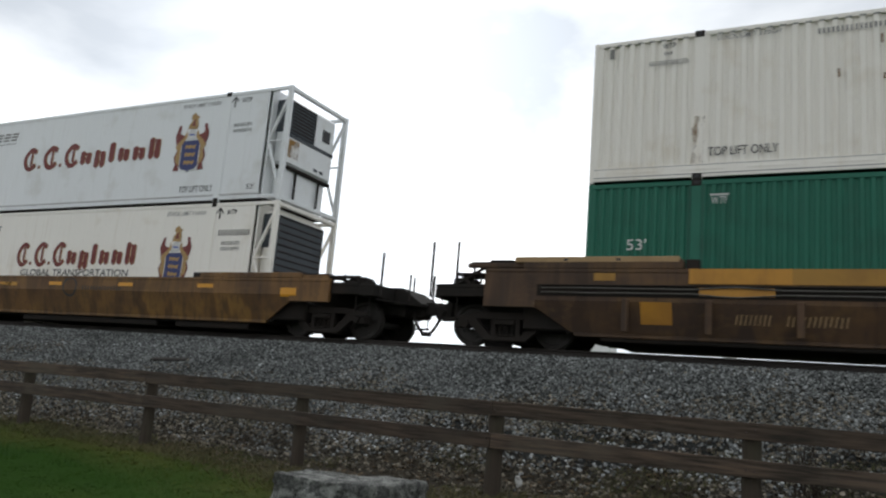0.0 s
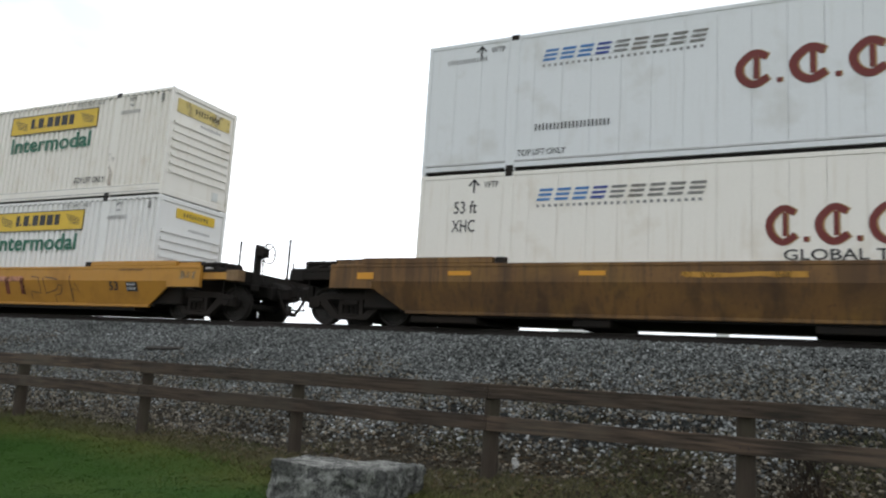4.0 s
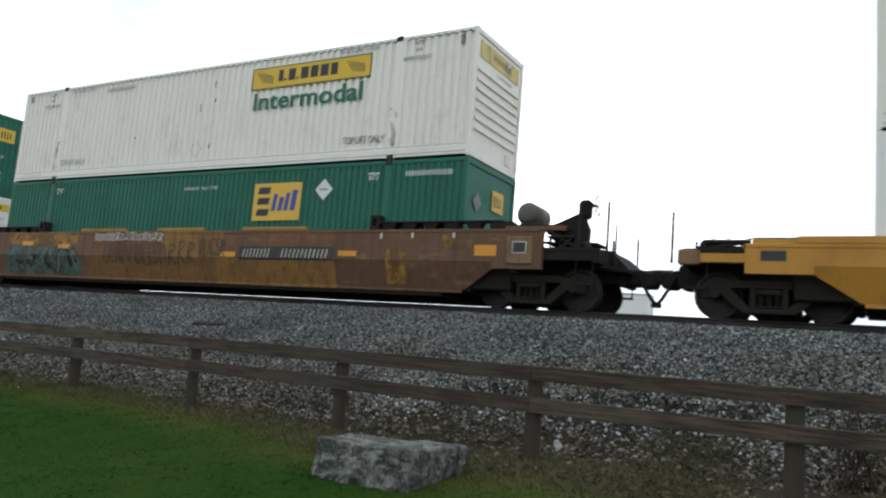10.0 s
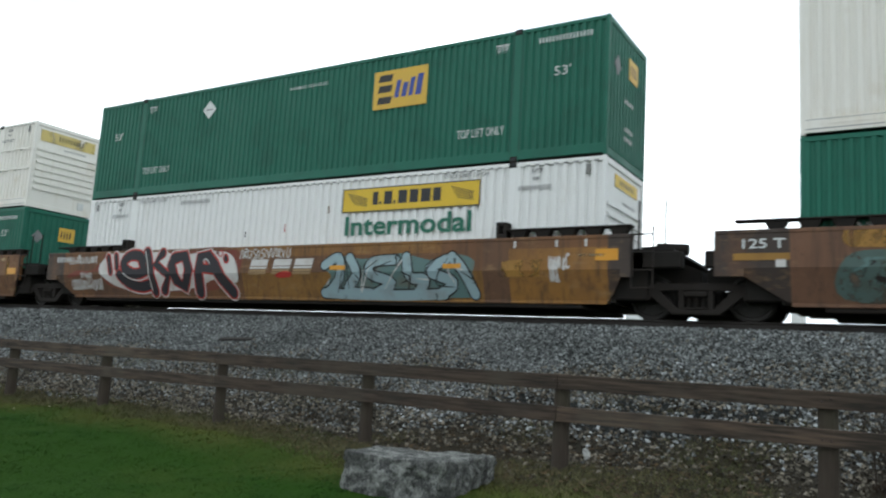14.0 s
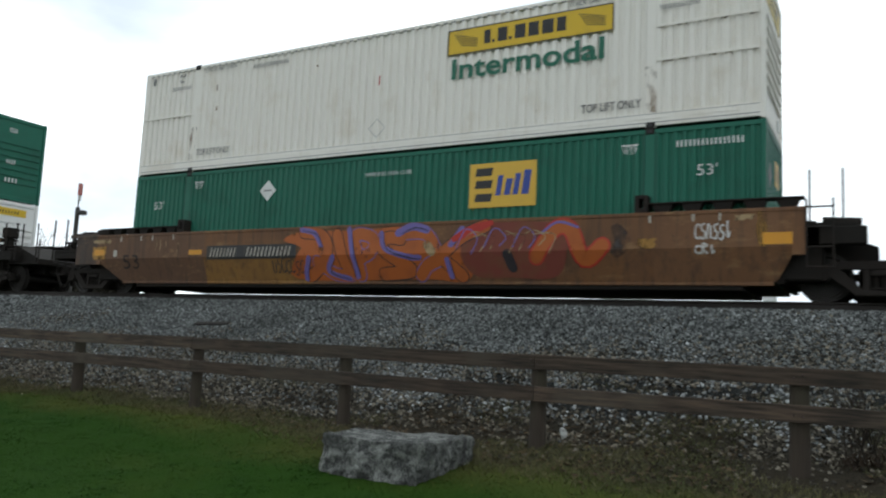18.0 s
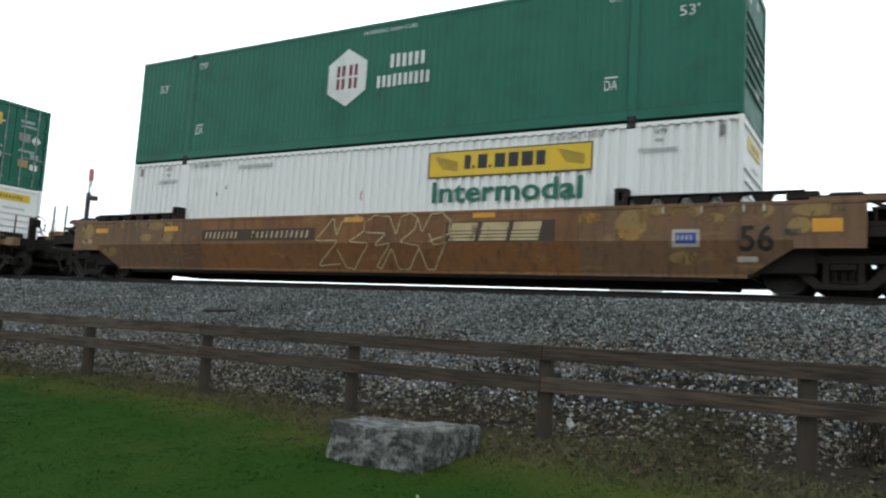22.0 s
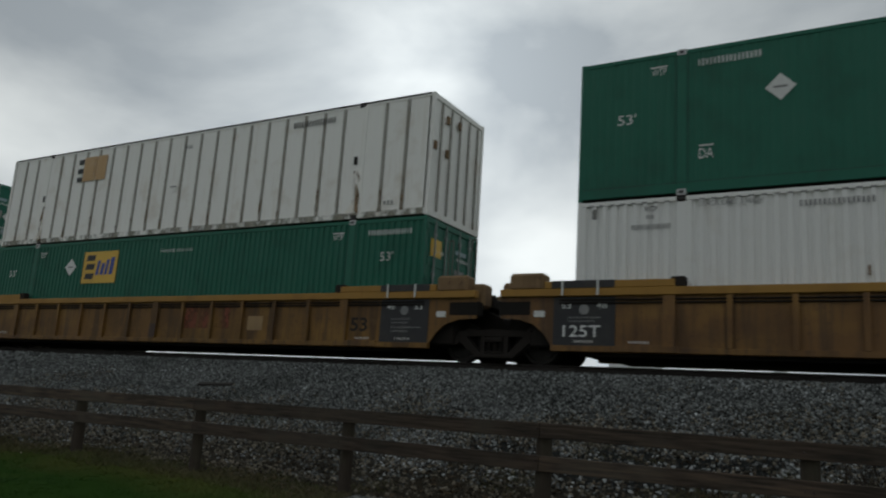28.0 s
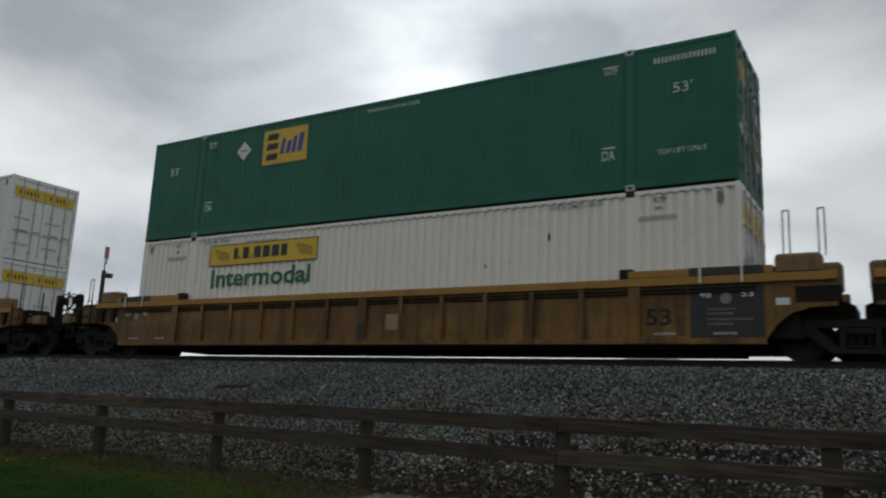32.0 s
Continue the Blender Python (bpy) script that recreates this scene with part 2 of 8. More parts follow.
GOLDINK = paint("gold_lettering", (0.37, 0.235, 0.09), (0.28, 0.17, 0.06), 0.3, 0.1, 0.5)
REFLECT = paint("yellow_reflective_tape", (0.62, 0.28, 0.014), (0.40, 0.18, 0.02), 0.3, 0.2, 0.35)
FADED = paint("faded_panel_paint", (0.34, 0.23, 0.115), (0.2, 0.13, 0.07), 0.5, 0.4, 0.7)
ALU = paint("bare_aluminium", (0.45, 0.45, 0.45), (0.28, 0.26, 0.23), 0.4, 0.3, 0.4, 1.5, 0.7)
GALV = paint("galvanised_rod", (0.26, 0.29, 0.28), (0.12, 0.14, 0.13), 0.4, 0.3, 0.45, 2.0, 0.4)
DARKUNIT = paint("dark_grille", (0.025, 0.033, 0.042), (0.05, 0.05, 0.05), 0.3, 0.1, 0.45)
G_TEAL = paint("teal_spray_paint", (0.10, 0.17, 0.16), (0.14, 0.12, 0.085), 0.5, 0.2, 0.6, 2.5)
G_PALE = paint("pale_blue_spray_paint", (0.28, 0.38, 0.40), (0.20, 0.20, 0.18), 0.45, 0.2, 0.6, 2.5)
G_ORANGE = paint("orange_spray_paint", (0.38, 0.098, 0.016), (0.22, 0.062, 0.02), 0.45, 0.2, 0.55, 2.0)
G_PURPLE = paint("violet_spray_paint", (0.15, 0.12, 0.34), (0.15, 0.085, 0.17), 0.4, 0.2, 0.55, 2.0)
G_RED = paint("red_spray_paint", (0.42, 0.030, 0.02), (0.25, 0.03, 0.02), 0.4, 0.2, 0.55, 2.0)
G_WHITE = paint("white_spray_paint", (0.60, 0.58, 0.55), (0.36, 0.30, 0.25), 0.4, 0.2, 0.6, 2.0)
G_BLACK = paint("black_spray_paint", (0.020, 0.018, 0.022), (0.05, 0.035, 0.03), 0.3, 0.2, 0.6, 2.0)
FADED_RED = paint("faded_red_paint", (0.17, 0.040, 0.025), (0.14, 0.07, 0.03), 0.5, 0.3, 0.65, 2.0)
PATCH = worn(paint("flaking_ochre_paint", (0.32, 0.170, 0.034), (0.13, 0.068, 0.026), 0.5, 0.5, 0.6, 2.0), 0.40, 0.56)
PATCHYEL = worn(paint("flaking_yellow_paint", (0.46, 0.235, 0.030), (0.22, 0.11, 0.025), 0.45, 0.5, 0.55, 2.0), 0.36, 0.50)
PATCHPALE = worn(paint("flaking_pale_paint", (0.36, 0.26, 0.14), (0.2, 0.13, 0.07), 0.5, 0.4, 0.7, 2.0), 0.40, 0.56)
RUSTSPOT = worn(paint("tan_rust_stain", (0.34, 0.235, 0.135), (0.22, 0.13, 0.07), 0.4, 0.4, 0.85, 4.0), 0.50, 0.70, 5.0, (1.0, 1.0, 0.35))
PLUM, OCHRE, SOOT, DUST = (0.114, 0.060, 0.033), (0.235, 0.120, 0.026), (0.042, 0.034, 0.029), (0.135, 0.080, 0.042)
PANELS_D = sectioned(paint("patched_rust_paint", (0.165, 0.075, 0.032), (0.066, 0.037, 0.028), 0.6, 0.7, 0.65, 0.7), [
    (-12, -8.2, 0, 3, SOOT), (-8.2, -3.7, 0, 3, (0.145, 0.074, 0.042)), (-3.7, 1.3, 0, 0.97, (0.19, 0.095, 0.028)), (-0.6, 1.5, 0.97, 3, OCHRE), (1.3, 5.0, 0, 0.97, OCHRE), (5.0, 12, 0, 3, PLUM)])
PANELS_E = sectioned(paint("patched_orange_paint", (0.170, 0.078, 0.030), (0.066, 0.037, 0.026), 0.6, 0.7, 0.65, 0.7), [
    (-12, -8.6, 0, 3, SOOT), (-1.2, 5.6, 0, 0.97, OCHRE), (-1.0, 4.6, 1.36, 3, (0.215, 0.105, 0.026)), (5.6, 6.2, 0, 3, PLUM), (6.2, 8.26, 0, 1.40, (0.27, 0.130, 0.026)), (8.26, 12, 0, 3, SOOT)])
PANELS_F = sectioned(paint("patched_brown_paint", (0.165, 0.076, 0.028), (0.066, 0.037, 0.028), 0.6, 0.7, 0.65, 0.7), [
    (-12, -9.1, 0, 3, SOOT), (-9.1, -5.0, 0, 3, PLUM), (-5.0, -1.7, 0, 0.97, OCHRE), (6.2, 8.3, 0, 3, (0.155, 0.076, 0.034))])
# From -4.9 to 5.2 the colour is darker below the crease.
PANELS_G = sectioned(paint("patched_tan_paint", (0.205, 0.090, 0.027), (0.075, 0.036, 0.022), 0.5, 0.7, 0.62, 0.8), [
    (-12, -5.6, 0, 3, DUST), (-5.6, -4.9, 0, 3, PLUM), (-4.9, 5.2, 0, 0.97, (0.175, 0.075, 0.022)), (5.2, 12, 0, 3, DUST)])
DULLTEAL = worn(paint("dull_teal_spray_paint", (0.075, 0.115, 0.100), (0.06, 0.06, 0.045), 0.5, 0.2, 0.7, 2.5), 0.36, 0.52, 3.5)
SMEAR = worn(paint("grey_paint_smear", (0.055, 0.045, 0.042), (0.07, 0.045, 0.03), 0.5, 0.2, 0.7, 2.5), 0.42, 0.60, 3.0)
TTXTAN = worn(paint("faded_cream_stencil", (0.46, 0.37, 0.20), (0.26, 0.18, 0.09), 0.5, 0.3, 0.65, 2.0), 0.30, 0.46)
OCHREPATCH = worn(paint("rubbed_tan_paint", (0.27, 0.175, 0.065), (0.15, 0.09, 0.04), 0.5, 0.4, 0.7, 2.0), 0.34, 0.52)
PLUMPATCH = paint("dull_primer_paint", (0.060, 0.036, 0.026), (0.042, 0.028, 0.020), 0.5, 0.5, 0.65, 2.0)
PEELTAN = paint("peeled_orange_film", (0.52, 0.335, 0.165), (0.60, 0.50, 0.38), 0.5, 0.2, 0.6, 1.6)
RAILGRIME = worn(paint("grey_green_grime", (0.30, 0.29, 0.24), (0.20, 0.18, 0.14), 0.5, 0.3, 0.8, 2.0), 0.40, 0.62)
WORNRED = worn(paint("worn_red_stencil", (0.185, 0.050, 0.026), (0.15, 0.07, 0.03), 0.5, 0.3, 0.65, 2.0), 0.38, 0.58)
G_FADEPINK = worn(paint("faded_pink_paint", (0.50, 0.24, 0.16), (0.40, 0.17, 0.06), 0.5, 0.3, 0.65, 2.0), 0.34, 0.54)
PALESTENCIL = paint("dusty_white_stencil", (0.42, 0.39, 0.33), (0.26, 0.20, 0.14), 0.4, 0.3, 0.65, 3.0)
STENCIL = paint("dark_stencil_paint", (0.018, 0.014, 0.010), (0.045, 0.030, 0.017), 0.4, 0.2, 0.7, 3.0)
FAINT = paint("faint_grey_trace", (0.52, 0.52, 0.50), (0.62, 0.6, 0.56), 0.4, 0.2, 0.6, 3.0)
CRESTBLUE = paint("dark_crest_blue", (0.030, 0.040, 0.14), (0.06, 0.065, 0.12), 0.3, 0.1, 0.5)
PIPE = paint("grimy_pipe_steel", (0.105, 0.098, 0.085), (0.05, 0.042, 0.034), 0.5, 0.3, 0.6)
DUSTY = grime(paint("dusty_tan_steel", (0.215, 0.135, 0.065), (0.11, 0.065, 0.032), 0.5, 0.5, 0.7, 2.0), amount=0.4)
FADEYEL = worn(paint("sun_faded_yellow_film", (0.62, 0.49, 0.17), (0.5, 0.42, 0.22), 0.4, 0.2, 0.5, 2.0), 0.30, 0.50)
SHEETPOST = paint("weathered_post_paint", (0.34, 0.325, 0.29), (0.20, 0.16, 0.115), 0.5, 0.4, 0.55)
for worn_paint in (BROWNCAR, OLDCAR, TANCAR, RICHTAN):
    grime(worn_paint, (0.26, 0.155, 0.055), 0.22)
for sprayed in (G_TEAL, G_PALE, G_ORANGE, G_PURPLE, G_RED, G_WHITE):
    worn(sprayed, 0.27, 0.40, 3.5)


# ---------------------------------------------------------------- mesh helpers
def part(name, bm, mat, parent=None, label="", smooth=False):
    """One mesh object from a bmesh, under parent."""
    me = bpy.data.meshes.new(name)
    bm.normal_update()
    bm.to_mesh(me)
    bm.free()
    me.materials.append(mat)
    if smooth:
        for p in me.polygons:
            p.use_smooth = True
    ob = new(name, me)
    ob.parent = parent
    if label:
        ob["label"] = label
    return ob


def part_from(name, me, parent, m=None, label=""):
    ob = new(name, me)
    ob.parent = parent
    if m is not None:
        ob.matrix_local = m
    if label:
        ob["label"] = label
    return ob


def box(bm, x0, x1, y0, y1, z0, z1, ch=0.0):
    """A block; ch rounds its edges."""
    c = Matrix.LocRotScale(((x0 + x1) / 2, (y0 + y1) / 2, (z0 + z1) / 2), None, (abs(x1 - x0), abs(y1 - y0), abs(z1 - z0)))
    made = bmesh.ops.create_cube(bm, size=1.0, matrix=c)["verts"]
    if ch:
        edges = list({e for v in made for e in v.link_edges})
        bmesh.ops.bevel(bm, geom=edges, offset=ch, segments=1, affect="EDGES", profile=0.5)
    return bm


def boxes(*specs, ch=0.0):
    bm = bmesh.new()
    for s in specs:
        box(bm, *s, ch=ch)
    return bm


def prism(bm, pts, y0, y1, axis="y"):
    """A closed outline in x and z (or y and z), given depth along the other axis."""
    if axis == "y":
        a, b = [bm.verts.new((p[0], y0, p[1])) for p in pts], [bm.verts.new((p[0], y1, p[1])) for p in pts]
    else:
        a, b = [bm.verts.new((y0, p[0], p[1])) for p in pts], [bm.verts.new((y1, p[0], p[1])) for p in pts]
    bm.faces.new(a)
    bm.faces.new(b[::-1])
    n = len(pts)
    for i in range(n):
        bm.faces.new((a[i], b[i], b[(i + 1) % n], a[(i + 1) % n]))
    bmesh.ops.recalc_face_normals(bm, faces=bm.faces)
    return bm


def tube(bm, a, b, r, n=8, r2=None):
    """A round bar from a to b."""
    a, b = Vector(a), Vector(b)
    d = b - a
    m = Matrix.Translation((a + b) / 2) @ d.to_track_quat("Z", "Y").to_matrix().to_4x4()
    bmesh.ops.create_cone(bm, cap_ends=True, segments=n, radius1=r, radius2=r if r2 is None else r2, depth=d.length, matrix=m)
    return bm


def tubes(r, *pairs, n=8):
    bm = bmesh.new()
    for a, b in pairs:
        tube(bm, a, b, r, n)
    return bm


def ribbon(bm, pts, w, y, taper=False):
    """A flat painted stroke in the plane y, through points in x and z."""
    pts = [Vector(p) for p in pts]
    left, right = [], []
    for i, p in enumerate(pts):
        d = (pts[min(i + 1, len(pts) - 1)] - pts[max(i - 1, 0)])
        d = d.normalized() if d.length else Vector((1, 0))
        nrm = Vector((-d.y, d.x)) * w / 2
        if taper:
            nrm *= 0.35 + 0.65 * math.sin(math.pi * (i + 0.5) / len(pts))
        left.append(bm.verts.new((p.x + nrm.x, y, p.y + nrm.y)))
        right.append(bm.verts.new((p.x - nrm.x, y, p.y - nrm.y)))
    for i in range(len(pts) - 1):
        bm.faces.new((left[i], right[i], right[i + 1], left[i + 1]))
    return bm


def smooth_line(pts, k=6, closed=False):
    """A smooth line through the given points."""
    key = [Vector(p) for p in pts]
    n = len(key)
    if n < 3:
        return key
    out = []
    for i in range(n if closed else n - 1):
        if closed:
            p0, p1, p2, p3 = key[i - 1], key[i], key[(i + 1) % n], key[(i + 2) % n]
        else:
            p0, p1, p2, p3 = key[max(i - 1, 0)], key[i], key[i + 1], key[min(i + 2, n - 1)]
        for j in range(k):
            u = j / k
            out.append(0.5 * (2 * p1 + (p2 - p0) * u + (2 * p0 - 5 * p1 + 4 * p2 - p3) * u * u + (3 * p1 - p0 - 3 * p2 + p3) * u ** 3))
    if not closed:
        out.append(key[-1])
    return out


def stroke(car, name, pts, w, mat, y, taper=False, curved=True):
    """One sprayed stroke with round ends on the near side of a car."""
    line = smooth_line(pts) if curved else [Vector(p) for p in pts]
    bm = ribbon(bmesh.new(), line, w, y, taper)
    if not taper and w > 0.06:
        for k, c in enumerate((line[0], line[-1])):
            bm.faces.new([bm.verts.new((c.x + 0.49 * w * math.cos(a), y + 0.0002 * (k + 1), c.y + 0.49 * w * math.sin(a))) for a in np.linspace(0, 2 * math.pi, 12, endpoint=False)])
    return part(name, bm, mat, car)


def blob(car, name, pts, mat, y):
    """A sprayed area with a flowing outline."""
    bm = bmesh.new()
    f = bm.faces.new([bm.verts.new((p.x, y, p.y)) for p in smooth_line(pts, 5, True)])
    bmesh.ops.triangulate(bm, faces=[f])
    return part(name, bm, mat, car)


def curve_pts(rnd, x0, x1, z0, z1, n=5, k=6):
    """A loose smooth line through n chance points of a box."""
    key = [Vector((rnd.uniform(x0, x1), rnd.uniform(z0, z1))) for _ in range(n)]
    out = []
    for i in range(n - 1):
        p0, p1, p2, p3 = key[max(i - 1, 0)], key[i], key[i + 1], key[min(i + 2, n - 1)]
        for j in range(k):
            u = j / k
            out.append(0.5 * (2 * p1 + (p2 - p0) * u + (2 * p0 - 5 * p1 + 4 * p2 - p3) * u * u + (3 * p1 - p0 - 3 * p2 + p3) * u ** 3))
    out.append(key[-1])
    return out


TEXTS = {}


def text_mesh(body, weight=0.0):
    """Flat lettering in the built-in font, scaled to a box one wide and one high."""
    if (body, weight) not in TEXTS:
        cu = bpy.data.curves.new("lettering", "FONT")
        cu.body, cu.size, cu.offset, cu.resolution_u = body, 1.0, weight, 3
        ob = new("lettering", cu)
        bpy.context.view_layer.update()
        me = bpy.data.meshes.new_from_object(ob.evaluated_get(bpy.context.evaluated_depsgraph_get()))
        bpy.data.objects.remove(ob)
        co = np.empty(len(me.vertices) * 3)
        me.vertices.foreach_get("co", co)
        co = co.reshape(-1, 3)
        co[:, :2] = (co[:, :2] - co[:, :2].min(0)) / np.maximum(np.ptp(co[:, :2], axis=0), 1e-6)
        tris = [tuple(p.vertices) for p in me.polygons]
        TEXTS[(body, weight)] = (co, tris)
    return TEXTS[(body, weight)]


def lettering(parent, body, x, z, w, h, mat, y, weight=0.0, slant=0.0, name="lettering", face="side"):
    """Words painted on the side (facing -y) or on the end (facing +x) of a thing; x, z is the lower start."""
    co, tris = text_mesh(body, weight)
    if face == "side":
        v = [(x + (c[0] * w + slant * c[1] * h), y, z + c[1] * h) for c in co]
    else:
        v = [(y, x + c[0] * w, z + c[1] * h) for c in co]
    groups = [list(range(len(tris)))]
    if h >= 0.165 and face == "side":
        groups = letter_groups(co, tris)
    for g in groups:
        used = sorted({i for k in g for i in tris[k]})
        at_new = {i: n for n, i in enumerate(used)}
        me = bpy.data.meshes.new(name)
        me.from_pydata([v[i] for i in used], [], [[at_new[i] for i in tris[k]] for k in g])
        me.materials.append(mat)
        ob = part_from("letter" if len(groups) > 1 else name, me, parent)
        if len(groups) == 1 and len(body) > 1:
            ob["kind"] = "stuff"
    return ob


def letter_groups(co, tris):
    """Faces of a word, letter by letter: joined faces, and those that stand over one another."""
    root = list(range(len(co)))

    def find(i):
        while root[i] != i:
            root[i] = root[root[i]]
            i = root[i]
        return i
    for t in tris:
        for i in t[1:]:
            root[find(i)] = find(t[0])
    parts = {}
    for k, t in enumerate(tris):
        parts.setdefault(find(t[0]), []).append(k)
    spans = sorted((min(co[i][0] for k in g for i in tris[k]), max(co[i][0] for k in g for i in tris[k]), g) for g in parts.values())
    out = []
    for a, b, g in spans:
        if out and a < out[-1][0] - 0.3 * (b - a):
            out[-1] = (max(out[-1][0], b), out[-1][1] + g)
        else:
            out.append((b, list(g)))
    return [g for _, g in out]


def bars(parent, x, z, w, h, n, mat, y, rnd, name="writing_mark", gap=0.56, slant=0.0, face="side"):
    """Plain bars in place of writing: n marks in a row."""
    bm = bmesh.new()
    if name == "writing_mark" and slant == 0 and h > 0.07:
        n = int(n * 1.6)
    step = w / n
    for i in range(n):
        a, b = x + i * step, x + (i + 1 - gap) * step
        lo, hi = z + rnd.uniform(0, 0.06) * h, z + h * rnd.uniform(0.9, 1.0)
        q = [(a, lo), (b, lo), (b + slant * h, hi), (a + slant * h, hi)]
        bm.faces.new([bm.verts.new((p[0], y, p[1]) if face == "side" else (y, p[0], p[1])) for p in q])
    ob = part(name, bm, mat, parent)
    ob["kind"] = "stuff"
    return ob


# ---------------------------------------------------------------- ground
def lawn_edge(x):
    x = max(-60.0, min(60.0, x))
    return 7.62 - 1.12 / (1 + math.exp(-(x + 6.2) * 1.4)) + 0.07 * math.sin(x * 1.7) + 0.05 * math.sin(x * 4.1)


def yellowing(x, y):
    """How dry the lawn is: most at its edge along the fence."""
    return max(0.0, min(0.9, 0.95 - (lawn_edge(x) - y) * 0.62 + 0.45 * noise.noise((x * 0.8, y * 0.8, 41))))


PROFILE = [(-60, -1.35), (-5, -1.32), (2, -1.22), (5, -1.12), (7.5, -1.02), (8.6, -0.95), (9.3, -0.72), (12.95, 0.67), (13.3, 0.745),
           (17.5, 0.745), (17.85, 0.67), (20.5, -0.4), (24, -0.75), (60, -0.8), (400, -1.0), (2500, -2.0)]


def ground_z(x, y):
    z = float(np.interp(y, [p[0] for p in PROFILE], [p[1] for p in PROFILE]))
    if 0 < y < 13.6:
        z += (1.0 if y < 12.4 else 0.35) * (0.05 * noise.noise((x * 0.7, y * 0.7, 0)) + 0.022 * noise.noise((x * 2.3, y * 2.3, 4)))
    return z


def ground_material():
    m, nt, b = material("lawn_earth_and_ballast", 0.95, 0.0, 0.05)
    grass_a, grass_b = noise_node(nt, 0.55, 4.0), noise_node(nt, 38.0, 3.0)
    stone, grit = noise_node(nt, 16.0, 6.0), noise_node(nt, 55.0, 3.0)
    at = nt.nodes.new("ShaderNodeAttribute")
    at.attribute_name = "cover"
    sep = nt.nodes.new("ShaderNodeSeparateColor")
    nt.links.new(at.outputs["Color"], sep.inputs["Color"])
    g1 = mix_node(nt, grass_b.outputs["Fac"], (0.016, 0.048, 0.0045), (0.024, 0.060, 0.006))
    ra = ramp_node(nt, grass_a.outputs["Fac"], 0.50, 0.80)
    g2 = mix_node(nt, ra.outputs["Color"], g1, (0.040, 0.066, 0.009))
    g2 = mix_node(nt, sep.outputs["Blue"], g2, (0.074, 0.078, 0.022))
    e1 = mix_node(nt, stone.outputs["Fac"], (0.016, 0.014, 0.010), (0.056, 0.047, 0.033))
    # Bed under the ballast is near black, painting shade into the gaps between stones.
    rb = ramp_node(nt, grit.outputs["Fac"], 0.35, 0.72, (0.007, 0.008, 0.008, 1), (0.042, 0.043, 0.041, 1))
    c1 = mix_node(nt, sep.outputs["Red"], e1, g2)
    c2 = mix_node(nt, sep.outputs["Green"], c1, rb.outputs["Color"])
    nt.links.new(c2, b.inputs["Base Color"])
    bump_node(nt, b, grit.outputs["Fac"], 0.8, 0.03)
    return m


def build_ground():
    xs = np.concatenate([np.linspace(-2500, -60, 8), np.linspace(-55, -24, 40), np.linspace(-23.7, 4, 140), np.linspace(5, 55, 26), np.linspace(70, 2500, 7)])
    ys = np.concatenate([[-2500, -300, -60, -20, -8], np.linspace(-3, 2, 12), np.linspace(2.3, 13.6, 76), np.linspace(14, 18, 10), np.linspace(18.5, 30, 14), [40, 60, 100, 250, 700, 2500]])
    verts = [(x, y, ground_z(x, y)) for y in ys for x in xs]
    nx = len(xs)
    faces = [(j * nx + i, j * nx + i + 1, (j + 1) * nx + i + 1, (j + 1) * nx + i) for j in range(len(ys) - 1) for i in range(nx - 1)]
    me = bpy.data.meshes.new("ground")
    me.from_pydata(verts, [], faces)
    cover = me.color_attributes.new("cover", "FLOAT_COLOR", "POINT")
    vals = []
    for x, y, z in verts:
        d = lawn_edge(x) + 0.35 * noise.noise((x * 1.3, y * 1.3, 2)) - y
        lawn = min(1.0, max(0.0, 0.5 + d * 1.4))
        if y > 19:
            lawn = 0.8
        bal = min(1.0, max(0.0, (y - 8.6 + 0.5 * noise.noise((x * 0.8, y * 0.8, 7))) * 1.1)) if y < 19.5 else 0.0
        vals += [lawn, bal, yellowing(x, y), 1.0]
    cover.data.foreach_set("color", vals)
    for p in me.polygons:
        p.use_smooth = True
    me.materials.append(ground_material())
    tagged(new("ground", me), "mown green lawn, bare earth strip and grey ballast slope", "ground", kind="structure")


def stone_shapes(rnd, n):
    out = []
    for _ in range(n):
        v = np.array([(x, y, z) for x in (-1, 1) for y in (-1, 1) for z in (-1, 1)], float) * rnd.uniform(0.75, 1.0)
        v += np.array([[rnd.uniform(-0.42, 0.42) for _ in range(3)] for _ in range(8)])
        out.append(v * 0.62)
    return out


CUBE_TRIS = np.array([(0, 1, 3), (0, 3, 2), (4, 6, 7), (4, 7, 5), (0, 4, 5), (0, 5, 1), (2, 3, 7), (2, 7, 6), (0, 2, 6), (0, 6, 4), (1, 5, 7), (1, 7, 3)])


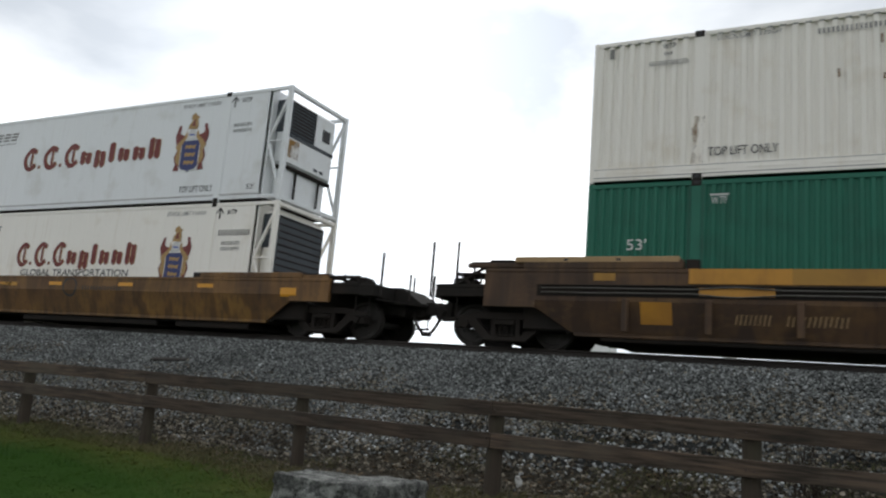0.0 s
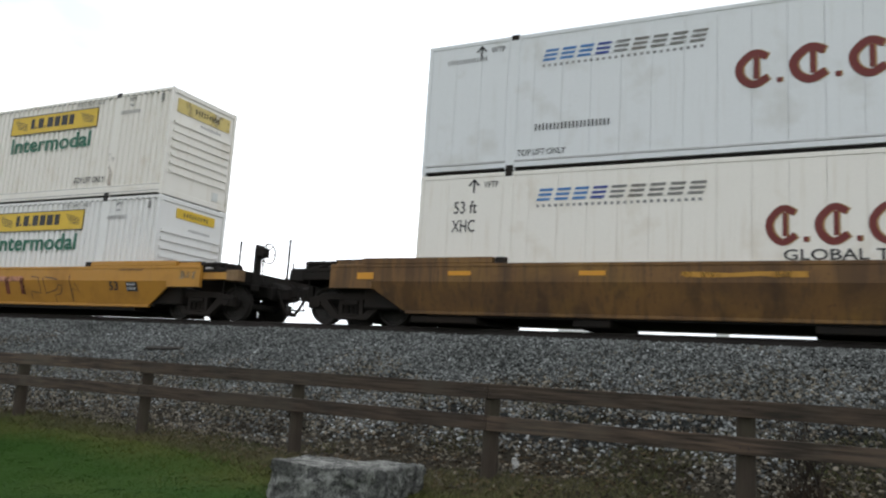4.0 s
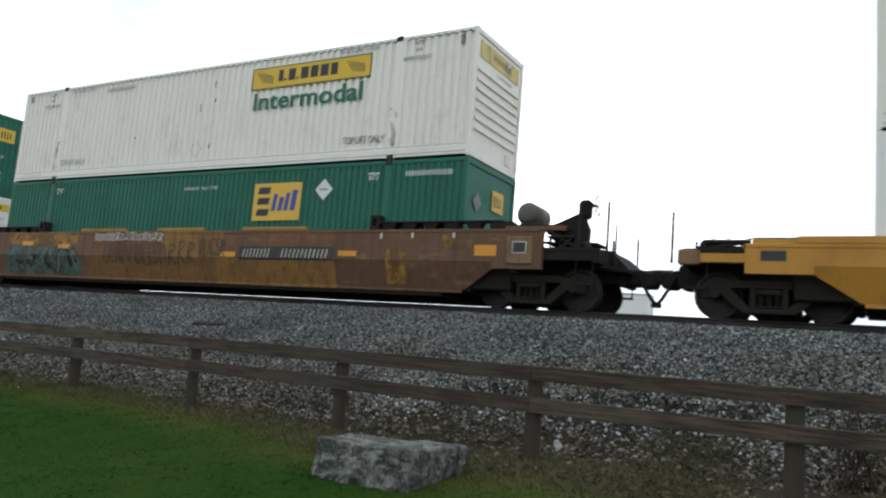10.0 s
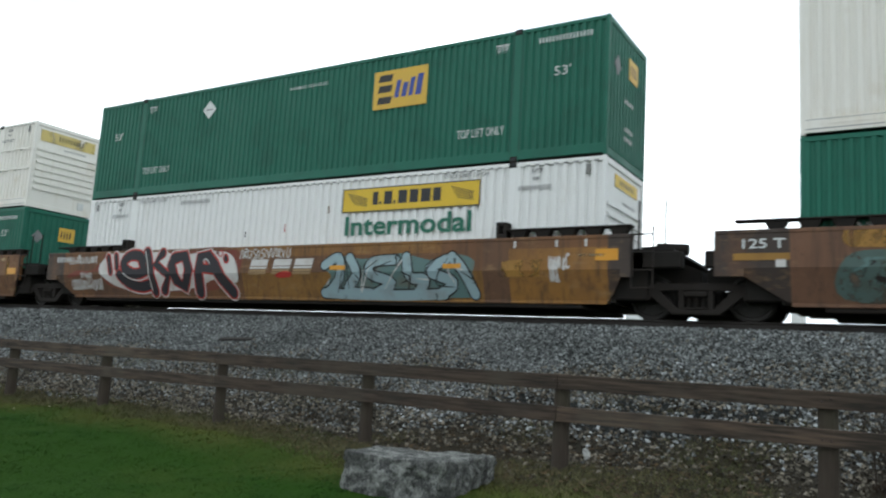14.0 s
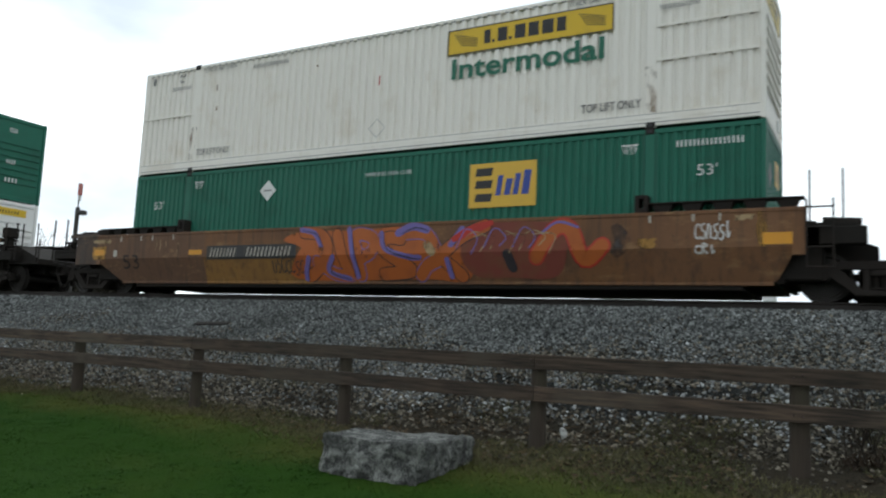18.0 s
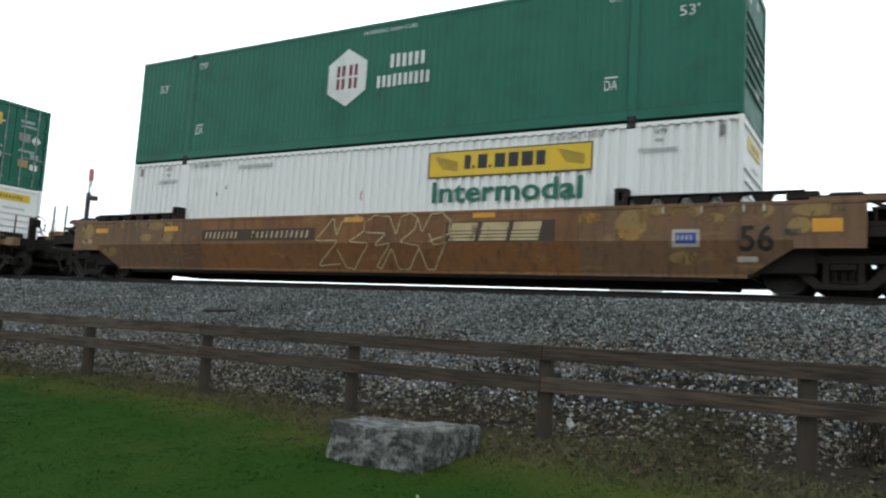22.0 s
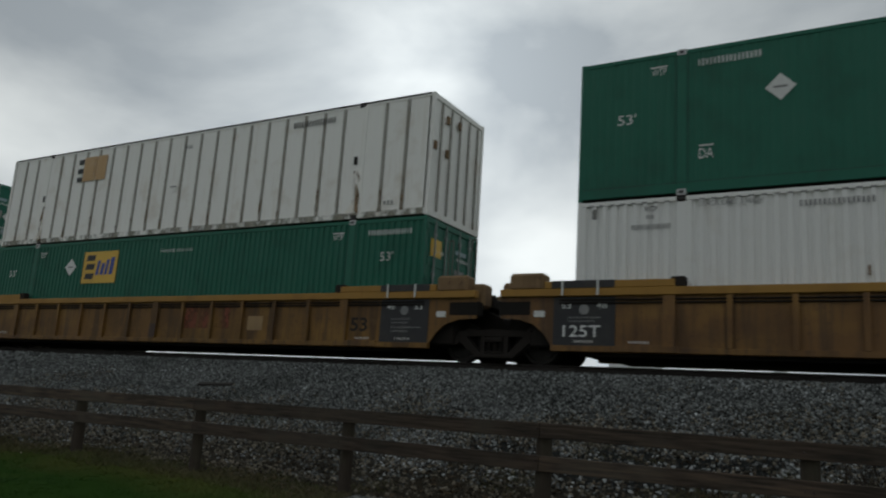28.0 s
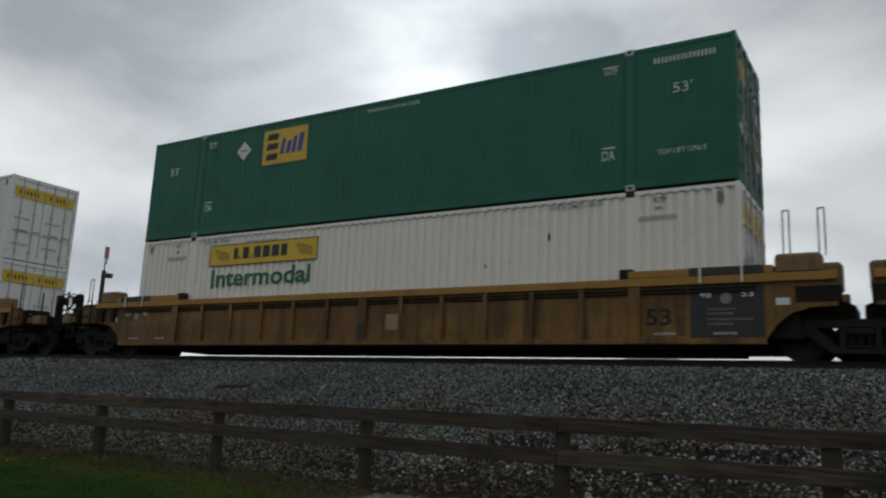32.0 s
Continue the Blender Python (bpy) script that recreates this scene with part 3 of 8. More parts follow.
def scatter(name, places, sizes, mat, seed, flat=0.75):
    """Many small angular stones, joined in one mesh."""
    rnd = random.Random(seed)
    rg = np.random.default_rng(seed)
    shapes = np.array(stone_shapes(rnd, 24))
    n = len(places)
    v = shapes[rg.integers(0, 24, n)] * np.asarray(sizes)[:, None, None]
    v[:, :, 2] *= flat
    ax, ay, az = rg.uniform(-0.7, 0.7, n), rg.uniform(-0.7, 0.7, n), rg.uniform(0, 6.28, n)
    for ang, i, j in ((ax, 1, 2), (ay, 0, 2), (az, 0, 1)):
        c, s = np.cos(ang)[:, None], np.sin(ang)[:, None]
        p, q = v[:, :, i].copy(), v[:, :, j].copy()
        v[:, :, i], v[:, :, j] = c * p - s * q, s * p + c * q
    v += np.asarray(places)[:, None, :]
    faces = (CUBE_TRIS[None] + (np.arange(n) * 8)[:, None, None]).reshape(-1, 3)
    me = bpy.data.meshes.new(name)
    me.vertices.add(n * 8)
    me.vertices.foreach_set("co", v.reshape(-1))
    me.loops.add(len(faces) * 3)
    me.loops.foreach_set("vertex_index", faces.reshape(-1).astype(np.int32))
    me.polygons.add(len(faces))
    me.polygons.foreach_set("loop_start", np.arange(0, len(faces) * 3, 3, dtype=np.int32))
    me.update(calc_edges=True)
    me.shade_flat()
    me.materials.append(mat)
    return new(name, me)


def build_ballast():
    rg = np.random.default_rng(11)
    m = paint("grey_ballast_stone", (0.144, 0.151, 0.147), (0.074, 0.079, 0.074), 0.45, 0.1, 0.85, 0.6)
    vary(m, skew=(0.35, 1.9, 1.7))
    mm = paint("dusty_loose_stone", (0.120, 0.107, 0.084), (0.056, 0.048, 0.037), 0.5, 0.1, 0.9, 0.9)
    vary(mm, skew=(0.30, 2.2, 2.0))
    pale = paint("pale_ballast_stone", (0.250, 0.262, 0.262), (0.13, 0.135, 0.13), 0.4, 0.1, 0.85, 0.9)
    vary(pale, skew=(0.25, 2.0, 1.6))
    heaps = {"low": ([], []), "pale": ([], []), "grey": ([], [])}
    for x0, x1, y0, y1, per, s0, s1 in ((-20, 2.5, 8.0, 13.45, 1050, 0.016, 0.036), (-32, -20, 8.4, 13.45, 300, 0.03, 0.055), (-44, -32, 9.0, 13.45, 120, 0.05, 0.08), (2.5, 10, 9.0, 13.45, 120, 0.04, 0.07)):
        n = int((x1 - x0) * (y1 - y0) * per)
        for x, y, s, up in zip(rg.uniform(x0, x1, n), rg.uniform(y0, y1, n), rg.uniform(s0, s1, n), rg.uniform(0.05, 0.75, n)):
            thin = 1.0 if y > 9.5 else max(0.0, 0.30 + 0.7 * max(0.0, y - 8.6) / 0.9 + 0.7 * noise.noise((x * 0.9, y * 0.9, 3)))
            if y < 10.2 and x > -5.2 and noise.noise((x * 0.6, y * 1.1, 9)) > -0.15:
                thin *= 0.30
            if rg.random() < thin:
                brown = 0.78 - (y - 8.6) * 0.26 + 0.5 * noise.noise((x * 0.5, y * 0.8, 15)) + (0.2 if x > -5 else 0)
                band = math.exp(-((y - 9.5) / 0.6) ** 2) * (0.46 if -6.5 < x < -0.8 else 0.05) + 0.30 * noise.noise((x * 0.7, y * 1.2, 31))
                kind = "pale" if rg.random() < band else "low" if rg.random() < brown else "grey"
                heaps[kind][0].append((x, y, ground_z(x, y) + s * up))
                heaps[kind][1].append(s)
    tagged(scatter("dusty_stones", *heaps["low"], mm, 4), "brownish weathered ballast stones low on the slope", "ballast", kind="stuff")
    tagged(scatter("pale_stones", *heaps["pale"], pale, 6), "pale ballast stones, most in a band at the foot of the slope", "ballast", kind="stuff")
    tagged(scatter("ballast_stones", *heaps["grey"], m, 3), "angular grey crushed ballast stones on the slope", "ballast", kind="stuff")
    pts, siz = [], []
    n = 17000
    for x, y, s in zip(rg.uniform(-26, 3, n), rg.uniform(6.2, 9.2, n), 0.010 + 0.030 * rg.random(n) ** 2):
        if y > lawn_edge(x) + 0.2 and rg.random() < 0.3 + 0.7 * (y - 6.8) / 2.4:
            pts.append((x, y, ground_z(x, y) + s * 0.2))
            siz.append(s)
    tagged(scatter("loose_stones", pts, siz, mm, 5), "loose dusty stones on bare earth by the fence", "stones", kind="stuff")


def blades(name, pts, h0, h1, width, mat, seed, least, most):
    """Single grass blades; least, most: how far they lie over, in heights."""
    rg = np.random.default_rng(seed)
    n = len(pts)
    p = np.asarray(pts)
    a, h = rg.uniform(0, 6.28, n), rg.uniform(h0, h1, n)
    ln = rg.uniform(least, most, n) * h
    d = np.stack([np.cos(a), np.sin(a)], 1)
    v = np.zeros((n, 3, 3))
    v[:, 0] = v[:, 1] = v[:, 2] = p
    v[:, 0, :2] -= d * width / 2
    v[:, 1, :2] += d * width / 2
    b = rg.uniform(0, 6.28, n)
    v[:, 2, 0] += np.cos(b) * ln
    v[:, 2, 1] += np.sin(b) * ln
    v[:, 2, 2] += h
    me = bpy.data.meshes.new(name)
    me.from_pydata(v.reshape(-1, 3).tolist(), [], np.arange(n * 3).reshape(-1, 3).tolist())
    me.materials.append(mat)
    return new(name, me)


def build_grass():
    rg = np.random.default_rng(21)
    m = paint("mown_grass_blades", (0.018, 0.056, 0.007), (0.038, 0.067, 0.010), 0.66, 0.0, 0.9, 0.40)
    vary(m, 0.26)
    my = paint("yellowing_grass_blades", (0.074, 0.088, 0.018), (0.110, 0.098, 0.034), 0.55, 0.0, 0.9, 0.50)
    vary(my, 0.25)
    for grass in (m, my):
        grass.node_tree.nodes["Principled BSDF"].inputs["Specular IOR Level"].default_value = 0.08
    green, yellow = [], []
    for x, y in zip(rg.uniform(-17, 2.2, 260000), rg.uniform(2.4, 8.2, 260000)):
        if lawn_edge(x) - y + 0.5 * noise.noise((x * 1.6, y * 1.6, 5)) > 0.25 * rg.random():
            (yellow if rg.random() < yellowing(x, y) else green).append((x, y, ground_z(x, y) - 0.004))
    tagged(blades("lawn_grass", green, 0.006, 0.014, 0.014, m, 8, 1.7, 3.8), "short mown green lawn grass", "grass", kind="stuff")
    tagged(blades("yellowing_grass", yellow, 0.008, 0.022, 0.012, my, 10, 1.4, 3.2), "short yellowing grass along the edge of the lawn", "grass", kind="stuff")
    md = paint("dry_weed_blades", (0.088, 0.082, 0.030), (0.042, 0.058, 0.016), 0.55, 0.0, 0.8, 1.0)
    vary(md, 0.4)
    pts = []
    for x, y in zip(rg.uniform(-16, 2.5, 150000), rg.uniform(5.2, 11.0, 150000)):
        d = y - lawn_edge(x)
        if (-0.5 < d < 0.75 and rg.random() < 0.85 - 0.5 * abs(d)) or d > -0.7 * rg.random() and noise.noise((x * 0.8, y * 0.9, 12)) + (0.38 if d < 0.7 else -0.05) + (0.30 if x > -4.5 and y < 10 else 0) > 0.10 + 0.25 * rg.random():
            pts.append((x, y, ground_z(x, y) - 0.005))
    tagged(blades("dry_weeds", pts, 0.02, 0.085, 0.009, md, 9, 0.1, 1.8), "sparse dry weeds along the fence", "weeds", kind="stuff")


# ---------------------------------------------------------------- track
def build_track():
    prof = [(-0.07, 0), (0.07, 0), (0.07, 0.012), (0.012, 0.035), (0.010, 0.125), (0.036, 0.138), (0.036, 0.165), (0.028, 0.172),
            (-0.028, 0.172), (-0.036, 0.165), (-0.036, 0.138), (-0.010, 0.125), (-0.012, 0.035), (-0.07, 0.012)]
    track = tagged(new("railway_track"), "rusty steel rails on dark sleepers in ballast", "track", kind="structure")
    for y in (YC - 0.755, YC + 0.755):
        bm = prism(bmesh.new(), [(y + a, RAIL - 0.172 + b) for a, b in prof], -160, 120, axis="x")
        part("rail", bm, RAILSTEEL, track)
    wood = paint("tarred_sleeper_wood", (0.060, 0.048, 0.040), (0.035, 0.028, 0.024), 0.5, 0.2, 0.9)
    me = None
    for i in range(150):
        x = -58 + i * 0.55
        if me is None:
            ob = part("sleeper", boxes((-0.115, 0.115, -1.3, 1.3, -0.178, 0), ch=0.012), wood, track)
            me = ob.data
        else:
            ob = part_from("sleeper", me, track)
        ob.location = (x, YC, RAIL - 0.174)


# ---------------------------------------------------------------- fence
def build_fence():
    m, nt, b = material("weathered_brown_timber", 0.85)
    grain = noise_node(nt, 5.0, 6.0, (0.5, 8.0, 8.0))
    stain = noise_node(nt, 1.4, 4.0)
    c = mix_node(nt, ramp_node(nt, grain.outputs["Fac"], 0.36, 0.64).outputs["Color"], (0.016, 0.012, 0.008), (0.076, 0.052, 0.035))
    c = mix_node(nt, ramp_node(nt, stain.outputs["Fac"], 0.5, 0.8).outputs["Color"], c, (0.072, 0.060, 0.044))
    oi, mr = nt.nodes.new("ShaderNodeObjectInfo"), nt.nodes.new("ShaderNodeMapRange")
    mr.inputs["To Min"].default_value, mr.inputs["To Max"].default_value = 0.75, 1.25
    nt.links.new(oi.outputs["Random"], mr.inputs["Value"])
    nt.links.new(mix_node(nt, 1.0, c, mr.outputs["Result"], "MULTIPLY"), b.inputs["Base Color"])
    bump_node(nt, b, grain.outputs["Fac"], 0.5, 0.006)
    pm, pt, pb = material("grey_post_timber", 0.9)
    g2, s2 = noise_node(pt, 6.0, 5.0, (6.0, 6.0, 0.5)), noise_node(pt, 2.0, 3.0)
    c = mix_node(pt, g2.outputs["Fac"], (0.020, 0.015, 0.011), (0.056, 0.042, 0.029))
    c = mix_node(pt, ramp_node(pt, s2.outputs["Fac"], 0.45, 0.75).outputs["Color"], c, (0.046, 0.042, 0.026))
    pt.links.new(c, pb.inputs["Base Color"])
    bump_node(pt, pb, g2.outputs["Fac"], 0.6, 0.008)
    iron, _, ib = material("rusty_nail", 0.6, 0.6)
    ib.inputs["Base Color"].default_value = (0.05, 0.035, 0.03, 1)
    rnd = random.Random(4)
    fence = tagged(new("fence"), "weathered brown two-rail timber fence on round posts", "fence")
    xs = [-0.675 + 2.45 * k for k in range(3, 0, -1)] + [-0.675 - 2.46 * k for k in range(0, 14)]
    for x in xs:
        r = 0.082 + rnd.uniform(-0.006, 0.006)
        bm = bmesh.new()
        tube(bm, (x, 7.61, ground_z(x, 7.61) - 0.3), (x + rnd.uniform(-0.015, 0.015), 7.60, -0.078), r * 1.04, 14, r * 0.94)
        for v in bm.verts:
            v.co.x += rnd.uniform(-0.004, 0.004)
        part("post", bm, pm, fence, smooth=False)
        for z in (-0.15, -0.465):
            for dx in (-0.035, 0.035):
                part("nail", tubes(0.007, ((x + dx, 7.45, z + rnd.uniform(-0.03, 0.03)), (x + dx, 7.475, z)), n=6), iron, fence)
    ends = sorted(xs)[::2]
    for zt in (-0.075, -0.387):
        for a, b2 in zip(ends[:-1], ends[1:]):
            bm = bmesh.new()
            n = 8
            sag = rnd.uniform(0.0, 0.012)
            d0, d1 = rnd.uniform(-0.008, 0.008), rnd.uniform(-0.008, 0.008)
            rings = []
            for i in range(n + 1):
                u = i / n
                x = a + 0.004 + (b2 - a - 0.008) * u
                z = zt + d0 * (1 - u) + d1 * u - sag * math.sin(math.pi * u) + rnd.uniform(-0.0015, 0.0015)
                rings.append([bm.verts.new(p) for p in ((x, 7.462, z - 0.004), (x, 7.466, z), (x, 7.508, z), (x, 7.508, z - 0.150), (x, 7.466, z - 0.150), (x, 7.462, z - 0.146))])
            for p, q in zip(rings[:-1], rings[1:]):
                for k in range(6):
                    bm.faces.new((p[k], p[(k + 1) % 6], q[(k + 1) % 6], q[k]))
            bm.faces.new(rings[0])
            bm.faces.new(rings[-1][::-1])
            bmesh.ops.recalc_face_normals(bm, faces=bm.faces)
            part("rail_board", bm, m, fence)


# ---------------------------------------------------------------- boulder
def build_boulder():
    m, nt, b = material("granite", 0.85)
    n1, n2, n3 = noise_node(nt, 2.6, 6.0), noise_node(nt, 55.0, 4.0), noise_node(nt, 7.5, 12.0, rough=0.82)
    c = mix_node(nt, ramp_node(nt, n3.outputs["Fac"], 0.45, 0.56).outputs["Color"], (0.012, 0.013, 0.013), (0.30, 0.31, 0.285))
    c = mix_node(nt, ramp_node(nt, n1.outputs["Fac"], 0.50, 0.60).outputs["Color"], c, (0.030, 0.033, 0.030))
    c = mix_node(nt, 0.28, c, ramp_node(nt, n2.outputs["Fac"], 0.34, 0.66, (0.02, 0.02, 0.02, 1), (0.34, 0.34, 0.32, 1)).outputs["Color"])
    nt.links.new(c, b.inputs["Base Color"])
    bump_node(nt, b, n3.outputs["Fac"], 1.0, 0.045)
    bm = bmesh.new()
    base = [(-4.09, 5.28), (-3.20, 5.33), (-3.26, 6.46), (-4.55, 6.35)]
    lo = [bm.verts.new((x, y, -1.32)) for x, y in base]
    cx, cy = sum(p[0] for p in base) / 4, sum(p[1] for p in base) / 4
    hi = [bm.verts.new((cx + (x - cx) * 0.985, cy + (y - cy) * 0.985, z)) for (x, y), z in zip(base, (-0.79, -0.79, -0.83, -0.86))]
    bm.faces.new(lo[::-1])
    bm.faces.new(hi)
    for i in range(4):
        bm.faces.new((lo[i], lo[(i + 1) % 4], hi[(i + 1) % 4], hi[i]))
    bmesh.ops.recalc_face_normals(bm, faces=bm.faces)
    bmesh.ops.bevel(bm, geom=list(bm.edges), offset=0.035, segments=2, affect="EDGES", profile=0.6)
    bmesh.ops.triangulate(bm, faces=bm.faces)
    for _ in range(5):
        bmesh.ops.subdivide_edges(bm, edges=[e for e in bm.edges if e.calc_length() > 0.035], cuts=1)
        bmesh.ops.triangulate(bm, faces=[f for f in bm.faces if len(f.verts) > 3])
    bm.normal_update()
    mv = []
    for v in bm.verts:
        side = 1.0 - abs(v.normal.z) * 0.6
        d = 0.030 * noise.noise(v.co * 3.1) + 0.034 * side * noise.noise(v.co * 8.0) + 0.024 * side * noise.noise(v.co * 21.0)
        mv.append(v.normal * d)
    for v, d in zip(bm.verts, mv):
        v.co += d
    tagged(part("boulder", bm, m), "squarish grey granite boulder set in the lawn", "boulder")


# ---------------------------------------------------------------- small things by the fence
def leaf_litter():
    rg = np.random.default_rng(33)
    m = paint("brown_leaf_litter", (0.076, 0.052, 0.028), (0.038, 0.029, 0.019), 0.5, 0.0, 0.9, 2.0)
    vary(m, 0.6)
    verts, faces = [], []
    for x, y in zip(rg.uniform(-18, 2.5, 14000), rg.uniform(6.0, 10.2, 14000)):
        if y < lawn_edge(x) - 0.4 * rg.random() or noise.noise((x * 0.7, y * 0.7, 20)) < -0.12 + 0.12 * (y - 7.5) - (0.25 if x > -5.2 else 0):
            continue
        z, a, s = ground_z(x, y) + rg.uniform(0.01, 0.03), rg.uniform(0, 6.28), rg.uniform(0.012, 0.034)
        k = len(verts)
        for u, v in ((-1.3, 0), (0, -0.7), (1.3, 0), (0, 0.7)):
            verts.append((x + s * (u * math.cos(a) - v * math.sin(a)), y + s * (u * math.sin(a) + v * math.cos(a)), z + rg.uniform(-0.01, 0.012)))
        faces.append((k, k + 1, k + 2, k + 3))
    me = bpy.data.meshes.new("leaf_litter")
    me.from_pydata(verts, [], faces)
    me.materials.append(m)
    tagged(new("leaf_litter", me), "brown fallen leaves on the earth strip", "leaf litter", kind="stuff")
    pts = [(x, y, ground_z(x, y)) for x, y in zip(rg.uniform(-14, 1, 260), rg.uniform(2.5, 7.2, 260))]
    mw = paint("pale_clover_heads", (0.42, 0.40, 0.30), (0.25, 0.2, 0.1), 0.5, 0.0, 0.9)
    pts = [(p[0], p[1], p[2] + 0.03) for p in pts if p[1] < lawn_edge(p[0])][:14]
    tagged(scatter("fallen_petals", pts, [0.016] * len(pts), mw, 35), "pale specks fallen on the lawn", "petals", kind="stuff")


def branching(bm, rnd, p, d, length, r, depth, spread=0.6, up=0.15):
    """Tapered twigs that fork."""
    q = p + d * length
    tube(bm, p, q, r, 5 if depth > 1 else 4, r * 0.62)
    if depth <= 0:
        return
    for _ in range(rnd.choice((2, 2, 3))):
        e = (d + Vector((rnd.uniform(-1, 1), rnd.uniform(-1, 1), rnd.uniform(-0.6, 1))) * spread + Vector((0, 0, up))).normalized()
        branching(bm, rnd, p + d * length * rnd.uniform(0.55, 1.0), e, length * rnd.uniform(0.55, 0.85), r * 0.6, depth - 1, spread, up)


def build_shrub():
    m = paint("bare_twig_bark", (0.036, 0.029, 0.023), (0.022, 0.018, 0.015), 0.5, 0.0, 0.9)
    rnd = random.Random(6)
    shrub = tagged(new("bare_shrub"), "small leafless brown shrub behind the fence", "shrub")
    for k in range(9):
        x, y = -0.20 + rnd.uniform(-0.16, 0.16), 8.15 + rnd.uniform(-0.1, 0.1)
        bm = bmesh.new()
        d = Vector((rnd.uniform(-0.5, 0.5), rnd.uniform(-0.3, 0.3), 1.0)).normalized()
        branching(bm, rnd, Vector((x, y, ground_z(x, y) - 0.02)), d, rnd.uniform(0.28, 0.42), 0.009, 3, 0.5, 0.2)
        part("stem", bm, m, shrub)
    rndl = np.random.default_rng(3)
    md = paint("withered_leaf", (0.042, 0.030, 0.021), (0.026, 0.020, 0.015), 0.5, 0.0, 0.9)
    pts = [(-0.2 + rndl.normal(0, 0.16), 8.15 + rndl.normal(0, 0.1), ground_z(-0.2, 8.1) + abs(rndl.normal(0, 0.08))) for _ in range(150)]
    ob = blades("withered_leaves", pts, 0.03, 0.07, 0.03, md, 4, 0.1, 1.5)
    ob.parent = shrub
    ob["kind"] = "stuff"


def build_rag_and_plank():
    m = paint("white_plastic_rag", (0.42, 0.42, 0.40), (0.22, 0.21, 0.18), 0.4, 0.1, 0.6)
    bm = bmesh.new()
    bmesh.ops.create_icosphere(bm, subdivisions=3, radius=0.036)
    for v in bm.verts:
        v.co.z *= 1.5
        v.co += v.normal * (0.03 * noise.noise(v.co * 26) + 0.012 * noise.noise(v.co * 60))
    bmesh.ops.translate(bm, vec=(-2.91, 7.75, ground_z(-2.91, 7.75) + 0.15), verts=bm.verts)
    tagged(part("rag", bm, m), "crumpled white plastic scrap beside a fence post", "rag")
    w = paint("charred_plank_wood", (0.045, 0.041, 0.037), (0.030, 0.028, 0.025), 0.4, 0.1, 0.9)
    bm = boxes((-0.42, 0.42, -0.06, 0.06, -0.02, 0.02), ch=0.008)
    bmesh.ops.rotate(bm, verts=bm.verts, matrix=Matrix.Rotation(radians(21), 3, "X") @ Matrix.Rotation(radians(6), 3, "Z"))
    bmesh.ops.translate(bm, vec=(-11.88, 11.51, ground_z(-11.88, 11.51) + 0.05), verts=bm.verts)
    tagged(part("plank", bm, w), "short dark plank lying on the ballast slope", "plank")


# ---------------------------------------------------------------- distance beyond the track
def at(az, dist):
    return -math.sin(radians(az)) * dist, math.cos(radians(az)) * dist


